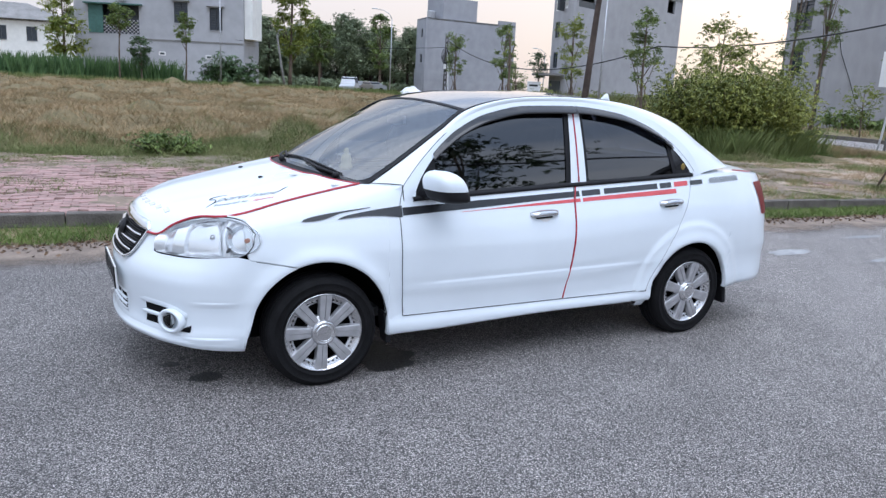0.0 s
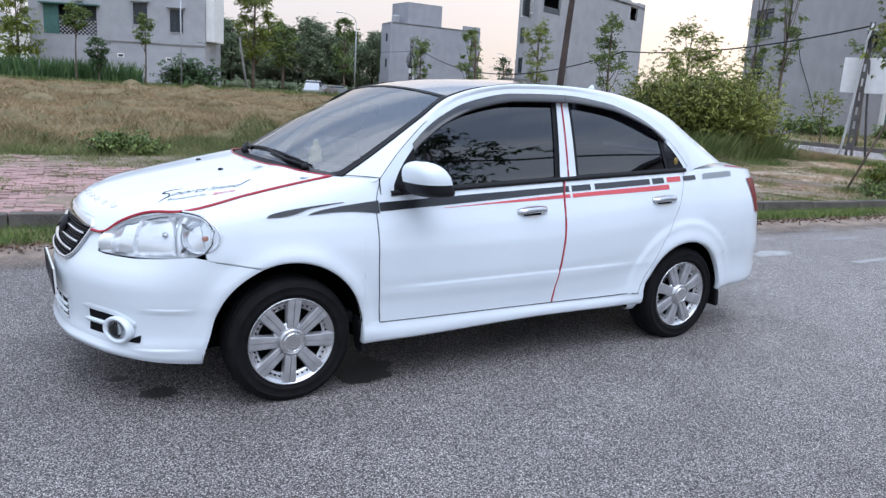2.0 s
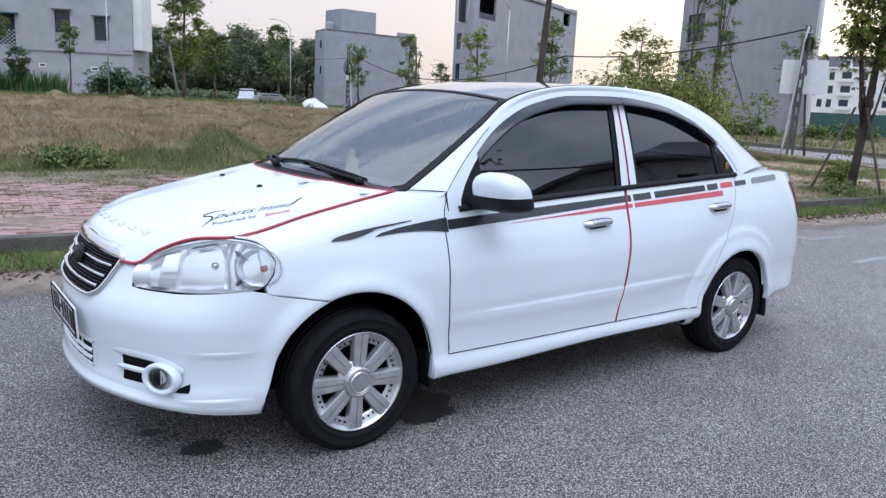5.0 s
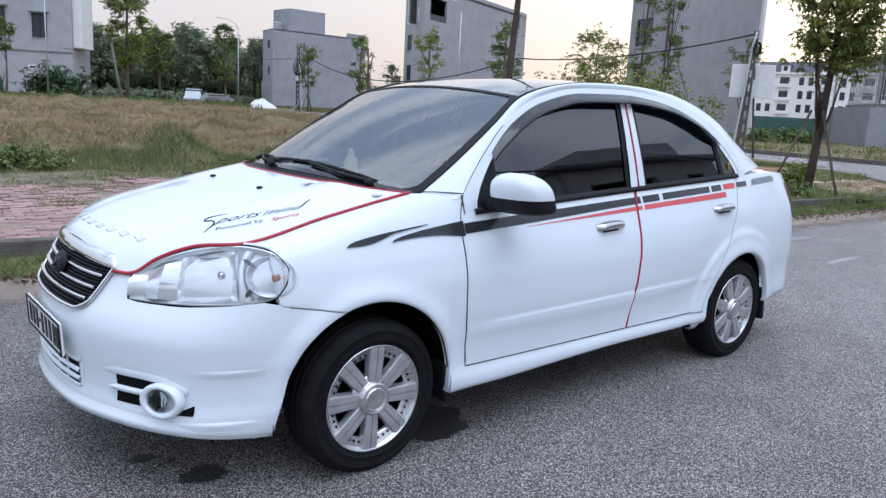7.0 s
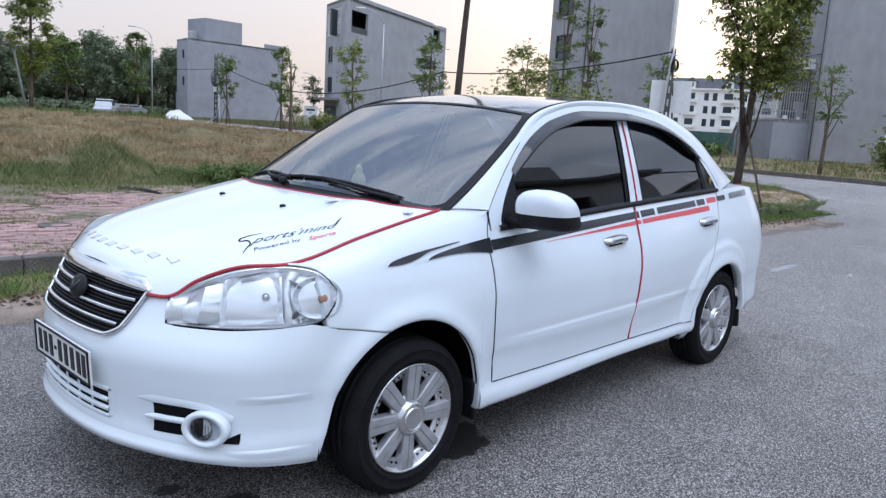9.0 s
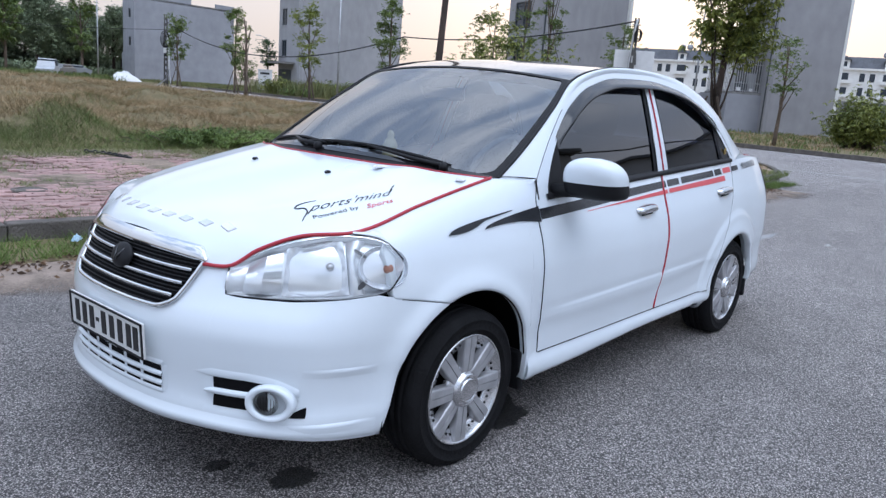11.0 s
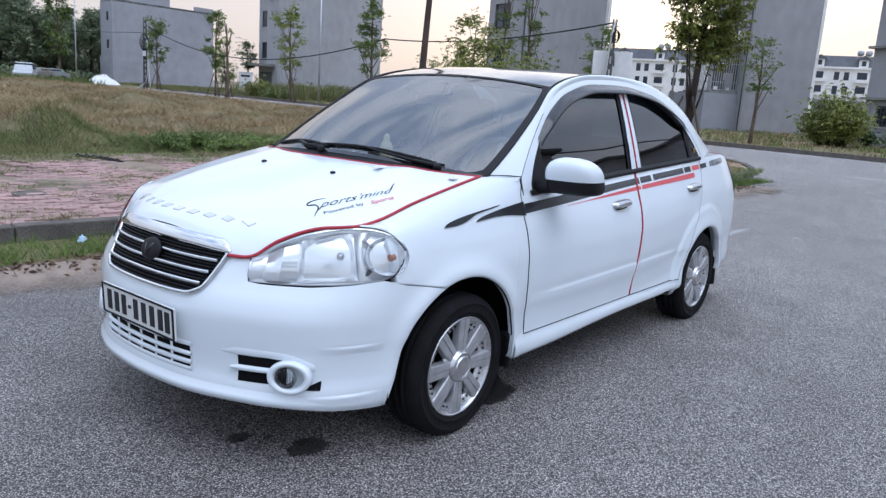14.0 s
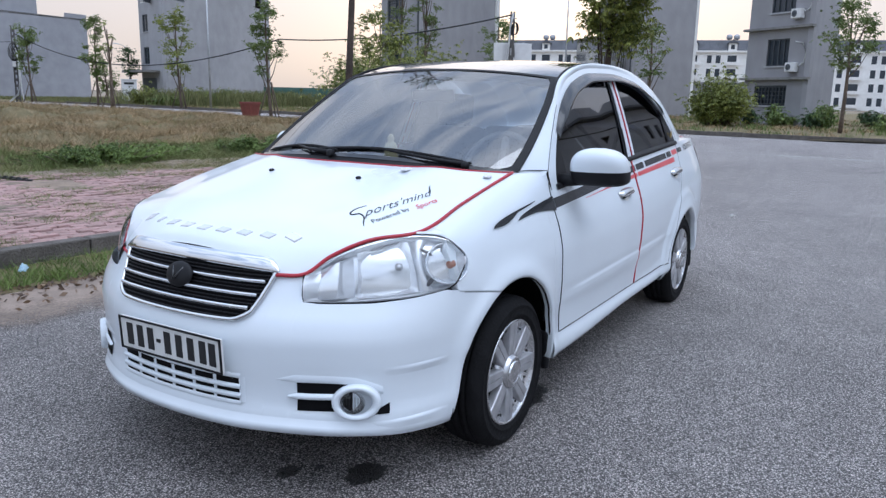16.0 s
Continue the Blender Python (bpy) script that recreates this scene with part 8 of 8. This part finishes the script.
blades("tall_grass", scatter(9000, 35.5, 58, 45.0, 54.5, lambda x, y: x > FAR(y) + 1.0 and patchy(x, y, 0.35, -0.25, 41), lambda x, y: 0.05, 41, 0.25), 1.25, 0.04, M_DRYGREEN, "tall pale grass before the grey house", 42, 0.35)
blades("plot_grass", scatter(26000, 28, 62, 56, 84, lambda x, y: x > FAR(y) + 0.6, lambda x, y: 0.05, 43, 0.25), 0.30, 0.05, M_DRYGREEN, "green grass on the plot before the grey house", 44, 0.6)
blades("maize", scatter(9000, -14, 11.5, 70.5, 80, lambda x, y: y < 75.5 + (4 - x) * 0.3, lambda x, y: 0.0, 17, 0.0), 2.1, 0.16, leaf_mat("maize leaves", (0.10, 0.17, 0.06), (0.04, 0.085, 0.03)), "dense plot of tall green maize", 18, 0.25, "maize")
blades("hedge_grass", scatter(9000, -12, 33, 66.5, 70.5, lambda x, y: True, lambda x, y: 0.05, 19, 0.15), 0.6, 0.08, M_GRASS, "green grass bank behind the field", 20)

blades("dead_stalks", scatter(60000, -9, 26, 8.2, 36, lambda x, y: in_field(x, y) and y > BACK(x) + 1.4 and patchy(x, y, 0.75, 0.12, 31), field_z, 31, 0.13, 0.6), 0.28, 0.007, M_STRAW_DARK, "clumps of tall brown dead stalks in the field", 32, 0.6, fine=True)
blades("weed_clumps", scatter(120000, -9, 26, 7.6, 24, lambda x, y: in_field(x, y) and patchy(x, y, 1.0, 0.38 - 0.36 * max(0.0, 1 - (y - BACK(x)) / 3.0), 33), field_z, 33, 0.11, 1.6), 0.14, 0.008, M_WEED, "dark green weed clumps at the field edge", 34, 0.9, fine=True)
blades("corner_straw", scatter(150000, 4.5, 22, 1.8, 13, lambda x, y: ((x < 12.6 and KERB(x) + 0.15 < y < BACK(x) + 0.6) or (x >= 12.6 and (x - 12.6) ** 2 + (y - KERB(12.6) - 8.2) ** 2 < 8.1 ** 2)) and patchy(x, y * 1.8, 0.7, -0.10, 35), lambda x, y: 0.135, 35, 0.07), 0.06, 0.007, M_STRAW, "short dry grass on the dusty corner", 36, 1.1, fine=True)
blades("kerb_weeds", scatter(60000, -9, 12.6, 1.9, 4.6, lambda x, y: abs(y - KERB(x) - 0.16) < 0.16 and patchy(x, y, 0.8, 0.02, 37), lambda x, y: 0.15, 37, 0.05), 0.09, 0.006, M_VERGE, "weeds growing over the top of the kerb", 38, 0.9, fine=True)
# fallen leaves and crumbs of soil along the gutter
lrng = np.random.default_rng(77)
lx = lrng.uniform(-9, 12.2, 5200)
ly = np.array([GUT(x) for x in lx]) + lrng.normal(size=5200) * 0.13 + 0.02
litter_m = leaf_mesh("leaf_litter", np.stack([lx, ly, 0.022 + 0.012 * lrng.uniform(size=5200)], 1), 0.045, leaf_mat("dry fallen leaves", (0.20, 0.13, 0.08), (0.075, 0.05, 0.035), 0.8), lrng, 0.5, 0.12)
tagged(new("leaf_litter", litter_m), "dry brown leaves and crumbs along the gutter", "leaf litter", "", "stuff")

# ---- what stands behind the camera and shows only in reflections ----
for x0, x1, y0, top_z in ((22.5, 31.5, -17.0, 10.6), (47.0, 92.0, -15.0, 11.5)):
    hb, fb1, fb2 = block("house", (x1, y0), (x0, y0), (x1, y0 - 11), top_z, M_LIGHT_WALL, "grey row house with dark roof across the road", [(1.2 + 4 * k, 1.0 + 3.2 * j, 3.0 + 4 * k, 2.8 + 3.2 * j) for k in range(int((x1 - x0) / 4)) for j in range(3)])
    box("eaves", (x0 - 0.8, y0 - 11.8, top_z), (x1 + 0.8, y0 + 0.9, top_z + 0.3), M_ROOF, hb)
    for k in range(int((x1 - x0) / 9)):
        box("dormer", (x0 + 2.5 + 9 * k, y0 - 3, top_z + 0.3), (x0 + 6 + 9 * k, y0 + 0.2, top_z + 2.2), M_LIGHT_WALL, hb)
street_lamp(31.0, -10.6, 7.2, -1.4, 0.6, "tall galvanised street lamp across the road")
hang("cable", (-20.0, -10.4, 9.0), (40.0, -10.4, 7.5), 1.2, 0.05, "black power cable across the road")
for k, (x, y, h) in enumerate(((7.4, -11.2, 9.0), (-6.0, -15.0, 7.0), (-16, -19, 7.0), (26.0, -18.0, 8.5))):
    tree(x, y, h, 1.9, 2.6, 5200, 0.24, "leafy street tree across the road", 400 + k, M_LEAF_DARK, M_BARK, 0.12, (0.2, 0.1), 26)
sheet("pavement", list(np.linspace(-60, 13, 20)), list(np.linspace(-60, -9.5, 12)), lambda x, y: 0.10, M_FIELD, "grassy pavement across the road", "pavement")

# ---- paving bricks, last ----
BW, BL = 0.088, 0.165


def brick_mesh(name="brick"):
    bm = box_into(bmesh.new(), -BL / 2 + 0.005, -BW / 2 + 0.005, -0.04, BL / 2 - 0.005, BW / 2 - 0.005, 0.012)
    top_edges = [e for e in bm.edges if all(v.co.z > 0 for v in e.verts)]
    bmesh.ops.bevel(bm, geom=top_edges, offset=0.006, segments=1, affect="EDGES")
    me = bpy.data.meshes.new(name)
    bm.to_mesh(me)
    bm.free()
    me.materials.append(M_BRICK)
    return me


BRICK_ME = brick_mesh()
brick_v = np.array([v.co[:] for v in BRICK_ME.vertices])
brick_f = [tuple(p.vertices) for p in BRICK_ME.polygons]
brng = np.random.default_rng(5)
turn_b = math.atan(-0.089)
ca, sa = math.cos(turn_b), math.sin(turn_b)
V_all, F_all, near_n, off_v = [], [], 0, 0
for j in range(59):
    for i in range(-82, 125):
        u = i * BL + (BL / 2 if j % 2 else 0)
        v = 0.16 + BW / 2 + j * BW
        x, y = u * ca - v * sa, KERB(0) + u * sa + v * ca
        if x > 11.0 or noise.noise(Vector((x * 0.55, y * 0.55, 12))) + 0.5 * noise.noise(Vector((x * 2.4, y * 2.4, 5))) > 0.40 - 0.66 * smooth(BACK(x) - 1.9, BACK(x), y) - 0.72 * smooth(3.0, 7.5, x) or brng.uniform() < 0.07:
            continue
        z = 0.148 + 0.010 * noise.noise(Vector((x * 1.2, y * 1.2, 0))) + brng.uniform(-0.012, 0.008)
        tw = turn_b + brng.normal() * 0.05
        if near_n < 300 and -2.6 < x < 1.4 and j < 20:
            ob = new("brick", BRICK_ME)
            ob.parent = paving_bed
            ob.matrix_basis = pose(x, y, z, brng.normal() * 1.2, brng.normal() * 1.2, math.degrees(tw))
            near_n += 1
        else:
            c, s = math.cos(tw), math.sin(tw)
            w = brick_v.copy()
            w[:, 0], w[:, 1] = brick_v[:, 0] * c - brick_v[:, 1] * s + x, brick_v[:, 0] * s + brick_v[:, 1] * c + y
            w[:, 2] += z
            V_all.append(w)
            F_all += [tuple(k + off_v for k in f) for f in brick_f]
            off_v += len(w)
rest = bpy.data.meshes.new("bricks")
rest.from_pydata(np.concatenate(V_all).tolist(), [], F_all)
rest.materials.append(M_BRICKS)
bricks = tagged(new("bricks", rest), "weathered pink paving bricks", "", "", "stuff")
bricks.parent = paving_bed
